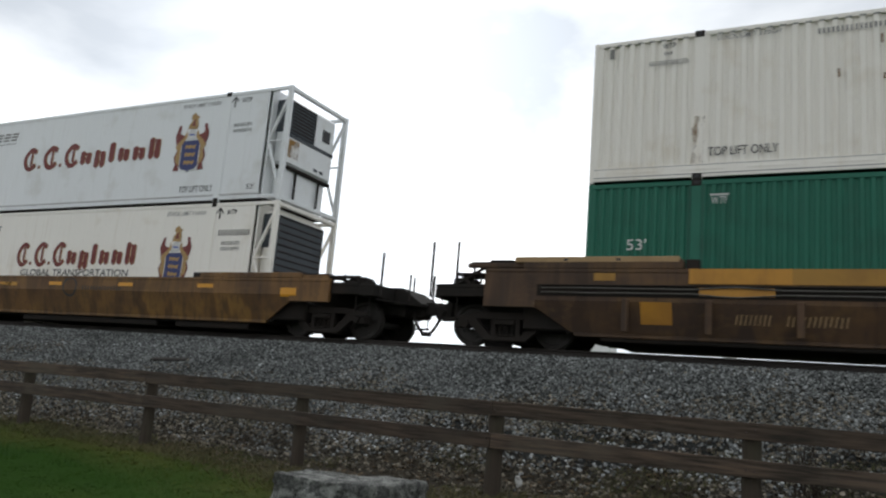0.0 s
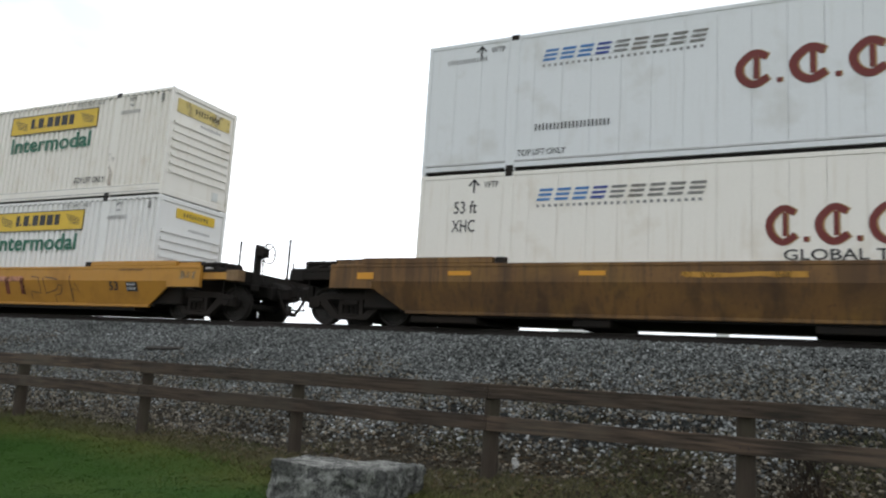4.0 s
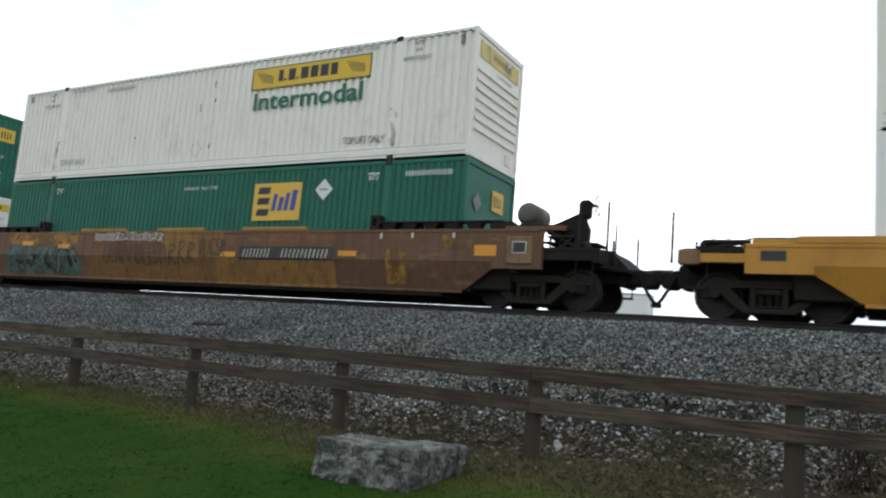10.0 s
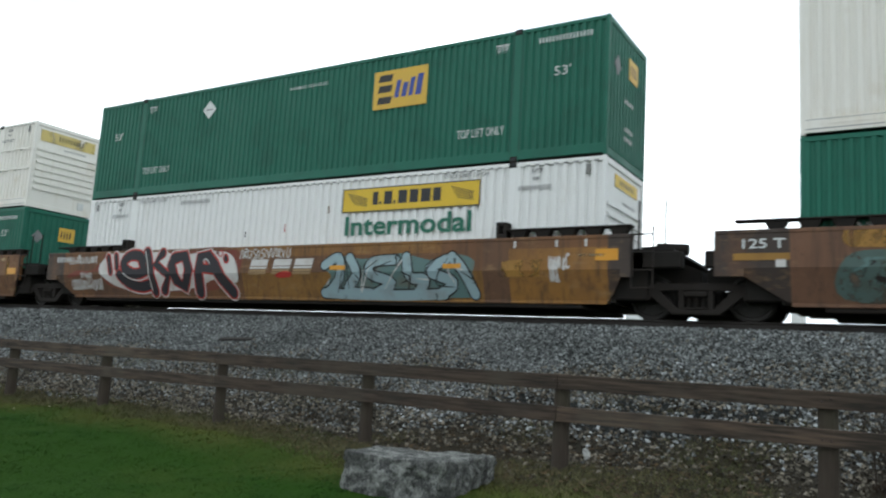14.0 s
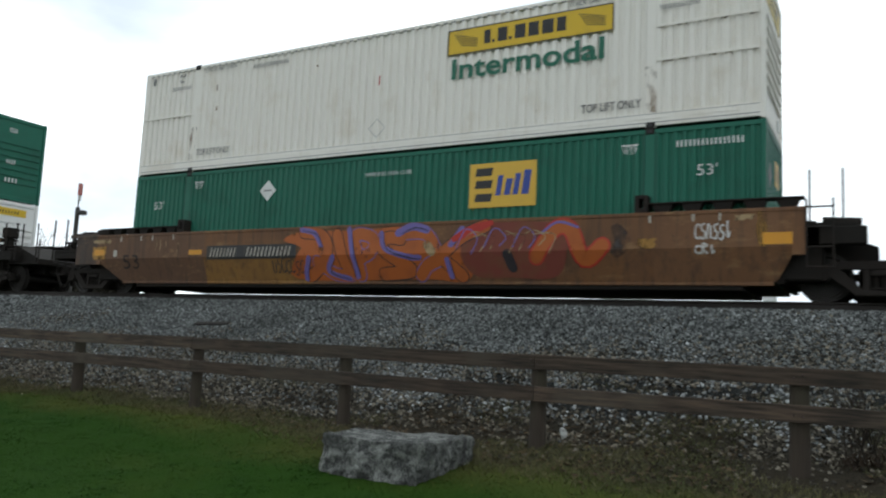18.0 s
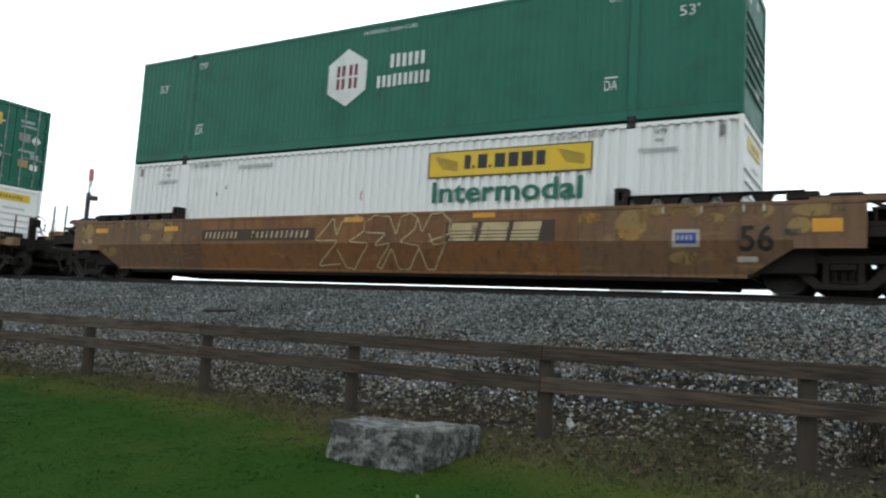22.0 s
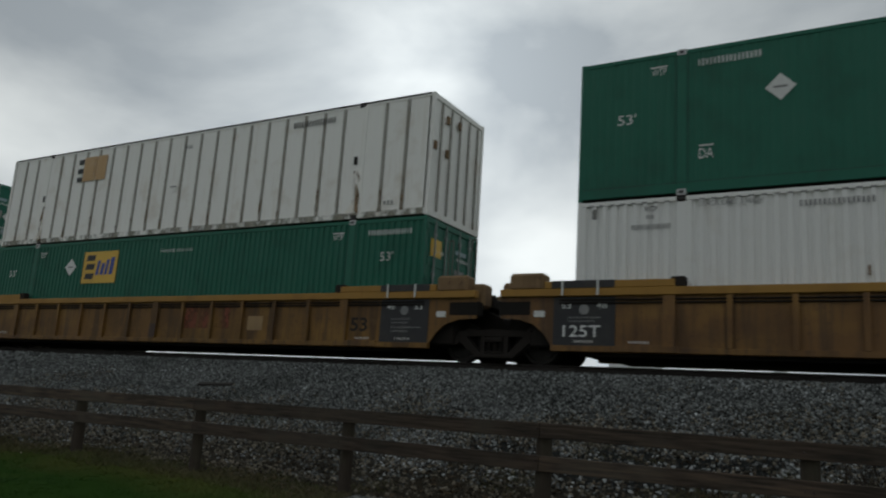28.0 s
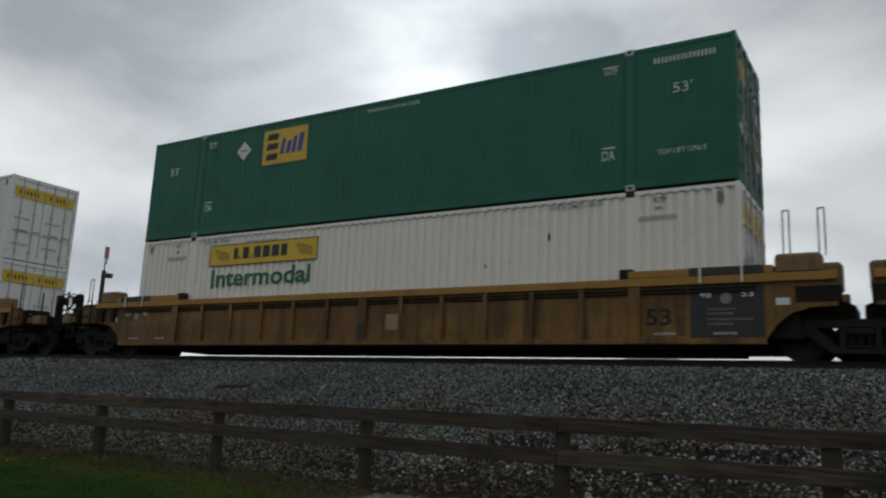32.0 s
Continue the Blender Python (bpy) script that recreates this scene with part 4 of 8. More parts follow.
def build_distance():
    # Bark is paled, so that the haze of distance lies in its colour.
    bark = paint("haze_paled_bark", (0.170, 0.155, 0.140), (0.11, 0.10, 0.09), 0.5, 0.0, 0.95)
    for k, (az, dist, h) in enumerate(((58.6, 62, 8.2), (57.2, 66, 9.2), (55.8, 70, 9.6), (54.2, 64, 9.1), (52.7, 72, 8.6), (60.2, 60, 8.3), (51.3, 66, 8.0), (53.5, 60, 7.6))):
        rnd = random.Random(40 + k)
        x, y = at(az, dist)
        z = ground_z(x, y)
        tree = tagged(new("bare_tree"), "leafless grey tree beyond the railway", "tree", "trees beyond the railway")
        part("trunk", tubes(0.16, ((x, y, z - 0.2), (x, y, z + h * 0.42)), n=8), bark, tree)
        for _ in range(6):
            bm = bmesh.new()
            d = Vector((rnd.uniform(-1, 1), rnd.uniform(-1, 1), rnd.uniform(0.5, 1.5))).normalized()
            branching(bm, rnd, Vector((x, y, z + h * rnd.uniform(0.25, 0.44))), d, h * 0.20, 0.055, 5, 0.70, 0.12)
            part("limb", bm, bark, tree)
    leaf = paint("far_bare_scrub", (0.050, 0.046, 0.036), (0.028, 0.027, 0.022), 0.5, 0.0, 0.95)
    scrub = tagged(new("scrub_hedge"), "dark tangled scrub beyond the railway", "hedge")
    rnd = random.Random(91)
    for k in range(32):
        x, y = at(51.4 + k * 0.36, 62 + rnd.uniform(-3, 3))
        h = rnd.uniform(3.9, 4.9)
        z = ground_z(x, y)
        bm = bmesh.new()
        for _ in range(800):
            a, r, zz = rnd.uniform(0, 6.28), rnd.uniform(0, 0.75), rnd.random() ** 0.8
            p = Vector((x + r * math.cos(a), y + r * math.sin(a), z + zz * (h - z) * (1 - 0.25 * r)))
            d = Vector((rnd.uniform(-1, 1), rnd.uniform(-1, 1), rnd.uniform(-0.2, 1.2))).normalized() * rnd.uniform(0.25, 0.6)
            e = Vector((-d.y, d.x, 0)).normalized() * 0.12
            bm.faces.new([bm.verts.new(q) for q in (p - e, p + e, p + d)])
        part("bush", bm, leaf, scrub)["kind"] = "stuff"
    x, y = at(55.15, 45)
    z = ground_z(x, y)
    pole_m = paint("dark_pole_paint", (0.05, 0.048, 0.046), (0.08, 0.07, 0.06), 0.4, 0.2, 0.7)
    red = paint("red_windsock_cloth", (0.45, 0.17, 0.15), (0.38, 0.2, 0.19), 0.4, 0.1, 0.8)
    white = paint("white_windsock_cloth", (0.65, 0.64, 0.62), (0.5, 0.48, 0.46), 0.3, 0.1, 0.8)
    sock = tagged(new("windsock_pole"), "dark pole with lamp and limp red and white windsock", "windsock")
    part("pole", tubes(0.11, ((x, y, z), (x, y, 6.2)), n=10), pole_m, sock)
    part("mast", tubes(0.035, ((x, y, 6.15), (x, y, 7.47)), n=6), pole_m, sock)
    part("lamp", boxes((x + 0.20, x + 0.58, y - 0.2, y + 0.2, 5.78, 6.02), ch=0.05), pole_m, sock)
    part("lamp_arm", tubes(0.04, ((x, y, 5.95), (x + 0.4, y, 5.95)), n=6), pole_m, sock)
    part("sock_upper", tubes(0.12, ((x + 0.05, y, 7.47), (x + 0.06, y, 6.85)), n=10), red, sock, "faded red cloth")
    part("sock_lower", tubes(0.09, ((x + 0.06, y, 6.85), (x + 0.05, y, 6.55)), n=10), white, sock, "white cloth")
    # pale shed, seen under the couplers
    wall = paint("pale_shed_cladding", (0.78, 0.79, 0.79), (0.62, 0.62, 0.60), 0.2, 0.3, 0.6)
    roof = paint("grey_shed_roof", (0.35, 0.36, 0.37), (0.25, 0.24, 0.23), 0.3, 0.3, 0.6)
    xr, yr = at(14.85, 60)
    z = ground_z(xr, yr)
    shed = tagged(new("shed"), "low pale metal-clad shed beyond the railway", "shed")
    for x0, x1, y0, y1 in ((xr - 3.6, xr, yr, yr + 0.2), (xr - 3.6, xr, yr + 1.6, yr + 1.8), (xr - 3.6, xr - 3.4, yr + 0.2, yr + 1.6), (xr - 0.2, xr, yr + 0.2, yr + 1.6)):
        part("wall", boxes((x0, x1, y0, y1, z - 0.2, 5.35)), wall, shed)
    part("roof", prism(bmesh.new(), [(yr - 0.05, 5.35), (yr + 1.85, 5.35), (yr + 1.85, 5.42), (yr - 0.05, 5.46)], xr - 3.65, xr + 0.05, axis="x"), roof, shed)
    part("door", boxes((xr - 2.9, xr - 1.7, yr - 0.05, yr, z, 3.0)), roof, shed)
    xp, yp = at(6.78, 42)
    z = ground_z(xp, yp)
    pillar = tagged(new("pillar"), "pale concrete pillar standing beyond the railway", "pillar")
    part("shaft", boxes((xp - 0.30, xp + 0.30, yp - 0.3, yp + 0.3, z - 0.2, 4.6), ch=0.04), wall, pillar)
    part("cap", boxes((xp - 0.38, xp + 0.38, yp - 0.38, yp + 0.38, 4.6, 4.72), ch=0.03), roof, pillar)


# ---------------------------------------------------------------- containers
CL, CW, CH = 16.154, 2.44, 2.90     # 53 ft domestic box
HALF, SIDE = CL / 2, CW / 2
C40 = 6.06                           # lifting posts at the 40 ft places


def corrugated(x0, x1, z0, z1, y, pitch, depth):
    """Pressed side sheet, folded in real ribs, running along x and facing -y."""
    bm = bmesh.new()
    n = max(1, round((x1 - x0) / pitch))
    p = (x1 - x0) / n
    line = []
    for i in range(n):
        a = x0 + i * p
        line += [(a, y), (a + 0.38 * p, y), (a + 0.52 * p, y + depth), (a + 0.86 * p, y + depth)]
    line.append((x1, y))
    lo = [bm.verts.new((a, b, z0)) for a, b in line]
    hi = [bm.verts.new((a, b, z1)) for a, b in line]
    for i in range(len(line) - 1):
        bm.faces.new((lo[i], lo[i + 1], hi[i + 1], hi[i]))
    return bm


def ridged_end(z_list, x, y0, y1, out, h):
    """Horizontal pressed ridges on an end wall facing +x."""
    bm = bmesh.new()
    for z in z_list:
        prism(bm, [(y0, z), (y1, z), (y1, z + h), (y0, z + h)], x - 0.002, x + out, axis="x")
    return bm


def frame_of_box(thing, mat, mid, cast_mat, sill=0.17):
    """Rails, posts, castings, roof and floor that all boxes share."""
    for sy, y0, y1 in ((-1, -SIDE, -SIDE + 0.07), (1, SIDE - 0.07, SIDE)):
        part("bottom_rail", boxes((-HALF + 0.08, HALF - 0.08, y0, y1, 0.038, sill), ch=0.008), mat, thing)
        part("top_rail", boxes((-HALF + 0.08, HALF - 0.08, y0, y1, CH - 0.10, CH - 0.012), ch=0.008), mat, thing)
        for x in (-HALF, HALF - 0.09):
            part("corner_post", boxes((x, x + 0.09, y0 - 0.002, y1 + 0.03, 0.0, CH), ch=0.01), mat, thing)
        if mid:
            for x in (-C40, C40):
                part("lifting_post", boxes((x - 0.10, x + 0.10, y0 - 0.003, y1 + 0.02, 0.015, CH - 0.005), ch=0.012), mat, thing)
        for x in (-C40, C40):
            for z in (-0.012, CH - 0.115):
                part("casting", boxes((x - 0.088, x + 0.088, y0 - 0.012 if sy < 0 else y1 - 0.15, y0 + 0.15 if sy < 0 else y1 + 0.012, z, z + 0.125), ch=0.01), cast_mat, thing)
                if sy < 0:
                    part("casting_hole", boxes((x - 0.045, x + 0.045, y0 - 0.016, y0 - 0.008, z + 0.035, z + 0.092), ch=0.003), BLACKINK, thing)
    part("roof", boxes((-HALF + 0.05, HALF - 0.05, -SIDE + 0.03, SIDE - 0.03, CH - 0.05, CH - 0.02)), mat, thing)
    part("floor", boxes((-HALF + 0.05, HALF - 0.05, -SIDE + 0.03, SIDE - 0.03, 0.03, 0.12)), UNDER, thing)


def door_end(thing, mat, rod_mat, x):
    """Two hinged doors with locking rods on the +x end."""
    for y0, y1 in ((-SIDE + 0.10, -0.012), (0.012, SIDE - 0.10)):
        bm = boxes((x - 0.09, x - 0.03, y0, y1, 0.14, CH - 0.14), ch=0.006)
        for z in np.linspace(0.35, CH - 0.6, 5) if mat is GREEN else ():
            box(bm, x - 0.032, x - 0.012, y0 + 0.08, y1 - 0.08, z, z + 0.22, ch=0.008)
        door = part("door", bm, mat, thing)
        for f in (0.28, 0.72):
            y = y0 + (y1 - y0) * f
            bm = tubes(0.021, ((x + 0.012, y, 0.05), (x + 0.012, y, CH - 0.06)))
            for z in (0.25, 0.9, 1.6, 2.5):
                box(bm, x - 0.015, x + 0.035, y - 0.045, y + 0.045, z, z + 0.07)
            part("locking_rod", bm, rod_mat, door)
            part("handle", boxes((x + 0.012, x + 0.036, y, y + 0.30, 1.02, 1.06), ch=0.004), rod_mat, door)
        ye = y0 if y0 < -0.5 else y1
        for z in (0.3, 0.9, 1.5, 2.1, 2.6):
            part("hinge", boxes((x - 0.03, x + 0.02, ye - 0.05, ye + 0.05, z, z + 0.10), ch=0.006), mat, door)
    part("door_header", boxes((x - 0.09, x, -SIDE + 0.09, SIDE - 0.09, CH - 0.14, CH - 0.01), ch=0.008), mat, thing)
    part("door_sill", boxes((x - 0.09, x, -SIDE + 0.09, SIDE - 0.09, 0.01, 0.14), ch=0.008), mat, thing)


def front_end(thing, mat, kind, x):
    part("end_wall", boxes((x - 0.08, x - 0.03, -SIDE + 0.08, SIDE - 0.08, 0.1, CH - 0.06)), mat, thing)
    part("end_rail", boxes((x - 0.07, x, -SIDE + 0.08, SIDE - 0.08, CH - 0.14, CH - 0.01), ch=0.008), mat, thing)
    part("end_rail", boxes((x - 0.07, x, -SIDE + 0.08, SIDE - 0.08, 0.01, 0.16), ch=0.008), mat, thing)
    if kind == "ridged":
        for z in np.linspace(0.62, 1.95, 7):
            part("ridge", ridged_end([z], x - 0.032, -SIDE + 0.16, SIDE - 0.16, 0.045, 0.075), mat, thing)
    elif kind == "upright":
        bm = bmesh.new()
        for y in np.linspace(-SIDE + 0.2, SIDE - 0.3, 11):
            box(bm, x - 0.035, x - 0.005, y, y + 0.09, 0.18, CH - 0.16, ch=0.01)
        part("end_ribs", bm, mat, thing)


def left_end(thing, mat):
    part("end_wall", boxes((-HALF + 0.02, -HALF + 0.07, -SIDE + 0.08, SIDE - 0.08, 0.02, CH - 0.02)), mat, thing)


def corrugated_sides(thing, mat, pitch, depth, z0=0.16):
    for x0, x1 in ((-HALF + 0.09, -C40 - 0.10), (-C40 + 0.10, C40 - 0.10), (C40 + 0.10, HALF - 0.09)):
        part("side_panel", corrugated(x0, x1, z0, CH - 0.095, -SIDE + 0.006, pitch, depth), mat, thing)
    part("side_panel", boxes((-HALF + 0.09, HALF - 0.09, SIDE - 0.05, SIDE - 0.01, 0.16, CH - 0.095)), mat, thing)


YL = -SIDE - 0.006        # plane of films and lettering on a side


def diamond(thing, u, z, mat=None, s=0.26):
    bm = prism(bmesh.new(), [(u - s, z), (u, z - s), (u + s, z), (u, z + s)], YL - 0.003, YL + 0.002)
    part("placard", bm, mat or WHITEINK, thing, "white diamond placard")
    part("placard_bar", boxes((u - 0.12, u + 0.12, YL - 0.006, YL - 0.004, z - 0.02, z + 0.02)), GREYINK, thing)


def long_logo(thing, flip):
    """Yellow film with dark marks, and the word below it."""
    u0, u1 = (1.62, 5.32) if not flip else (-5.34, -1.64)
    top = CH - 0.30
    part("logo_panel", boxes((u0, u1, YL - 0.004, YL + 0.004, top - 0.57, top), ch=0.001), LOGOYEL, thing, "yellow logo panel")
    yk = YL - 0.007
    bm = bmesh.new()
    for a, b2, c, d in ((u0, u1, top - 0.57, top - 0.545), (u0, u1, top - 0.025, top), (u0, u0 + 0.025, top - 0.57, top), (u1 - 0.025, u1, top - 0.57, top)):
        box(bm, a, b2, yk, yk + 0.002, c, d)
    part("logo_border", bm, BLACKINK, thing)
    x = u0 + 0.88
    for w, dot in ((0.15, True), (0.22, True), (0.24, False), (0.23, False), (0.25, False), (0.20, False)):
        part("logo_mark", boxes((x, x + w, yk, yk + 0.002, top - 0.41, top - 0.11)), BLACKINK, thing)
        x += w + 0.07
        if dot:
            part("logo_mark", boxes((x - 0.03, x + 0.03, yk, yk + 0.002, top - 0.41, top - 0.34)), BLACKINK, thing)
            x += 0.10
    for a in (u0 + 0.10, u1 - 0.78):
        bm = bmesh.new()
        for k in range(6):
            ribbon(bm, [(a + 0.05 + k * 0.035, top - 0.12 - k * 0.05), (a + 0.25 + k * 0.02, top - 0.16 - k * 0.045), (a + 0.62, top - 0.26 - k * 0.035)], 0.016, yk)
        part("logo_wing", bm, BLACKINK, thing)
    lettering(thing, "Intermodal", u0 + 0.12, top - 1.12, 3.40, 0.46, GREENINK, YL - 0.004, 0.022)


def white_container(door_right=False, flip=False, mat=None, faded=False, seed=0, label=""):
    """White domestic box with pressed ribs, yellow film and green word."""
    mat = mat or WHITE
    rnd = random.Random(seed)
    thing = tagged(new("shipping_container"), label, "shipping container", "containers of the train")
    frame_of_box(thing, mat, False, STEEL, 0.29)
    corrugated_sides(thing, mat, 0.212, 0.052, 0.28)
    # Grey dashes paint the shade where the ribs meet the top rail.
    bm = bmesh.new()
    for k in range(75):
        x = -HALF + 0.22 + k * 0.212
        if abs(abs(x) - C40) > 0.16:
            box(bm, x, x + 0.10, -SIDE - 0.003, -SIDE + 0.01, CH - 0.105, CH - 0.080)
    part("notched_strip", bm, GREYINK, thing)["kind"] = "stuff"
    for x in (-C40, C40):
        part("lifting_post", boxes((x - 0.10, x + 0.10, -SIDE + 0.003, -SIDE + 0.05, 0.0, CH - 0.01), ch=0.008), mat, thing)
    # Flat grey strips paint the shadow lines of the stepped bottom rail.
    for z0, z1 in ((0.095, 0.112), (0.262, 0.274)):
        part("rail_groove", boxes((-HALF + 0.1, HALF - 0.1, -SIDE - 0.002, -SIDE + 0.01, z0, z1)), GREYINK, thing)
    left_end(thing, mat)
    if door_right:
        door_end(thing, mat, ALU, HALF)
        for y0, y1 in ((-SIDE + 0.14, -0.025), (0.025, SIDE - 0.14)):
            part("logo_panel", boxes((HALF - 0.014, HALF + 0.002, y0, y1, CH - 0.75, CH - 0.36)), LOGOYEL, thing, "yellow logo panel on the door")
            bars(thing, y0 + 0.15, CH - 0.64, y1 - y0 - 0.3, 0.17, 4, BLACKINK, HALF + 0.005, rnd, face="end")
            for z in (0.5, 0.95, 1.4):
                bars(thing, y0 + 0.1, z, 0.55, 0.09, 6, GREYINK, HALF - 0.008, rnd, face="end")
    else:
        front_end(thing, mat, "ridged", HALF)
        part("logo_panel", boxes((HALF - 0.03, HALF - 0.014, -SIDE + (0.22 if mat is CREAM else 0.62), SIDE - (0.22 if mat is CREAM else 0.40), CH - (0.62 if mat is CREAM else 0.50), CH - 0.24)), FADEYEL if mat is CREAM else LOGOYEL, thing, "yellow logo panel on the end wall")
        bars(thing, -0.35, CH - 0.50 if mat is CREAM else CH - 0.43, 0.95, 0.16 if mat is CREAM else 0.11, 6, BLACKINK, HALF - 0.011, rnd, face="end")
        bars(thing, -0.1, CH - 0.80, 0.8, 0.08, 8, GREYINK, HALF - 0.026, rnd, face="end")
        part("document_box", boxes((HALF - 0.03, HALF - 0.008, SIDE - 0.62, SIDE - 0.40, 0.22, 0.46), ch=0.004), WHITEINK, thing)
    long_logo(thing, flip)
    d = -1 if flip else 1
    lettering(thing, "TOP LIFT ONLY", (4.70 if d > 0 else -5.9), 0.42, 1.18, 0.17, BLACKINK, YL - 0.003, 0.006)
    lettering(thing, "TOP LIFT ONLY", (-5.87 if d > 0 else 4.70), 0.42, 1.18, 0.17, BLACKINK if faded else GREYINK, YL - 0.003, 0.006)
    for u in (-5.75, 4.4):
        lettering(thing, "STACK LIMIT 3 HIGH", u, CH - 0.24, 1.1, 0.10, GREYINK, YL - 0.003, 0.004)
    bars(thing, -4.05, CH - 0.36, 1.16, 0.12, 10, GREYINK, YL - 0.003, rnd)
    for s in (-1, 1):
        lettering(thing, "WTP", s * 6.62 - 0.12, CH - 0.28, 0.24, 0.11, BLACKINK, YL - 0.003, 0.008)
        bars(thing, s * 6.62 - 0.08, CH - 0.42, 0.16, 0.08, 2, BLACKINK, YL - 0.003, rnd)
        bars(thing, s * 6.60 - 0.38, CH - 0.62, 0.74, 0.11, 11, GREYINK, YL - 0.003, rnd)
        part("vent_slot", boxes((s * 7.72 - 0.045, s * 7.72 + 0.045, YL - 0.012, YL + 0.01, CH - 0.36, CH - 0.16), ch=0.006), POSTGREY, thing)
    for _ in range(5):
        u, z, h = rnd.uniform(-5.5, 5.5), rnd.uniform(0.3, CH - 0.6), rnd.uniform(0.05, 0.2)
        if abs(u - 3.5 * d) < 2.2 and z > 1.2:
            continue
        part("scar", boxes((u - 0.015, u + 0.018, YL - 0.003, YL + 0.004, z, z + h)), TREAD if rnd.random() < 0.4 else BROWNCAR, thing)
    if mat is CREAM:
        for s in (-1, 1):
            ua, ub = sorted((s * 6.17, s * 7.97))
            if seed == 11:
                for z in (1.28, 1.95) if s > 0 else (1.55,):
                    part("patch_seam", boxes((ua, ub, YL - 0.010, YL + 0.012, z, z + 0.045), ch=0.004), CREAM, thing)
                    part("seam_stain", boxes((ua, ub, YL - 0.001, YL + 0.010, z - 0.03, z)), RUSTSPOT, thing)
            part("edge_stain", boxes((s * 6.06 - 0.11, s * 6.06 + 0.11, YL - 0.001, YL + 0.01, 0.3, 1.2)), RUSTSPOT, thing)
        for x in np.linspace(-7.6, 7.6, 17):
            if rnd.random() < 0.22:
                w, h = rnd.uniform(0.03, 0.08), rnd.uniform(0.06, 0.30)
                part("rust_stain", boxes((x - w, x + w, YL + 0.002, YL + 0.006, 0.30, 0.30 + h)), RUSTSPOT, thing)
        for x in np.linspace(-7.2, 7.2, 13):
            part("rail_emboss", boxes((x - 0.42, x + 0.42, -SIDE - 0.006, -SIDE + 0.01, 0.17, 0.215), ch=0.006), mat, thing)
    u = -0.15 * d
    bm = bmesh.new()
    ribbon(bm, [(u - 0.22, 0.60), (u, 0.38), (u + 0.22, 0.60), (u, 0.82), (u - 0.22, 0.60)], 0.025, YL - 0.003)
    part("placard_trace", bm, FAINT, thing)
    if not door_right:
        part("paint_tick", boxes((u - 0.012, u + 0.014, YL - 0.003, YL + 0.004, 1.62, 1.84)), G_RED, thing)
    return thing


def square_logo(thing, u0, zc):
    """Orange square film with a dark and two blue marks."""
    w, h = 1.50, 0.93
    z0 = zc - h / 2
    part("logo_panel", boxes((u0, u0 + w, YL - 0.004, YL + 0.004, z0, z0 + h)), LOGOORANGE, thing, "orange square logo panel")
    y = YL - 0.007
    for za in (0.12, 0.40, 0.66):
        part("logo_mark", prism(bmesh.new(), [(u0 + 0.12, z0 + za), (u0 + 0.50, z0 + za), (u0 + 0.54, z0 + za + 0.17), (u0 + 0.16, z0 + za + 0.17)], y, y + 0.002), BLACKINK, thing)
    for xa, wa, ha in ((0.60, 0.12, 0.42), (0.79, 0.14, 0.34), (0.99, 0.12, 0.44), (1.18, 0.16, 0.50)):
        part("logo_mark", prism(bmesh.new(), [(u0 + xa, z0 + 0.24), (u0 + xa + wa, z0 + 0.24), (u0 + xa + wa + 0.06, z0 + 0.24 + ha), (u0 + xa + 0.06, z0 + 0.24 + ha)], y, y + 0.002), BLUEINK, thing)


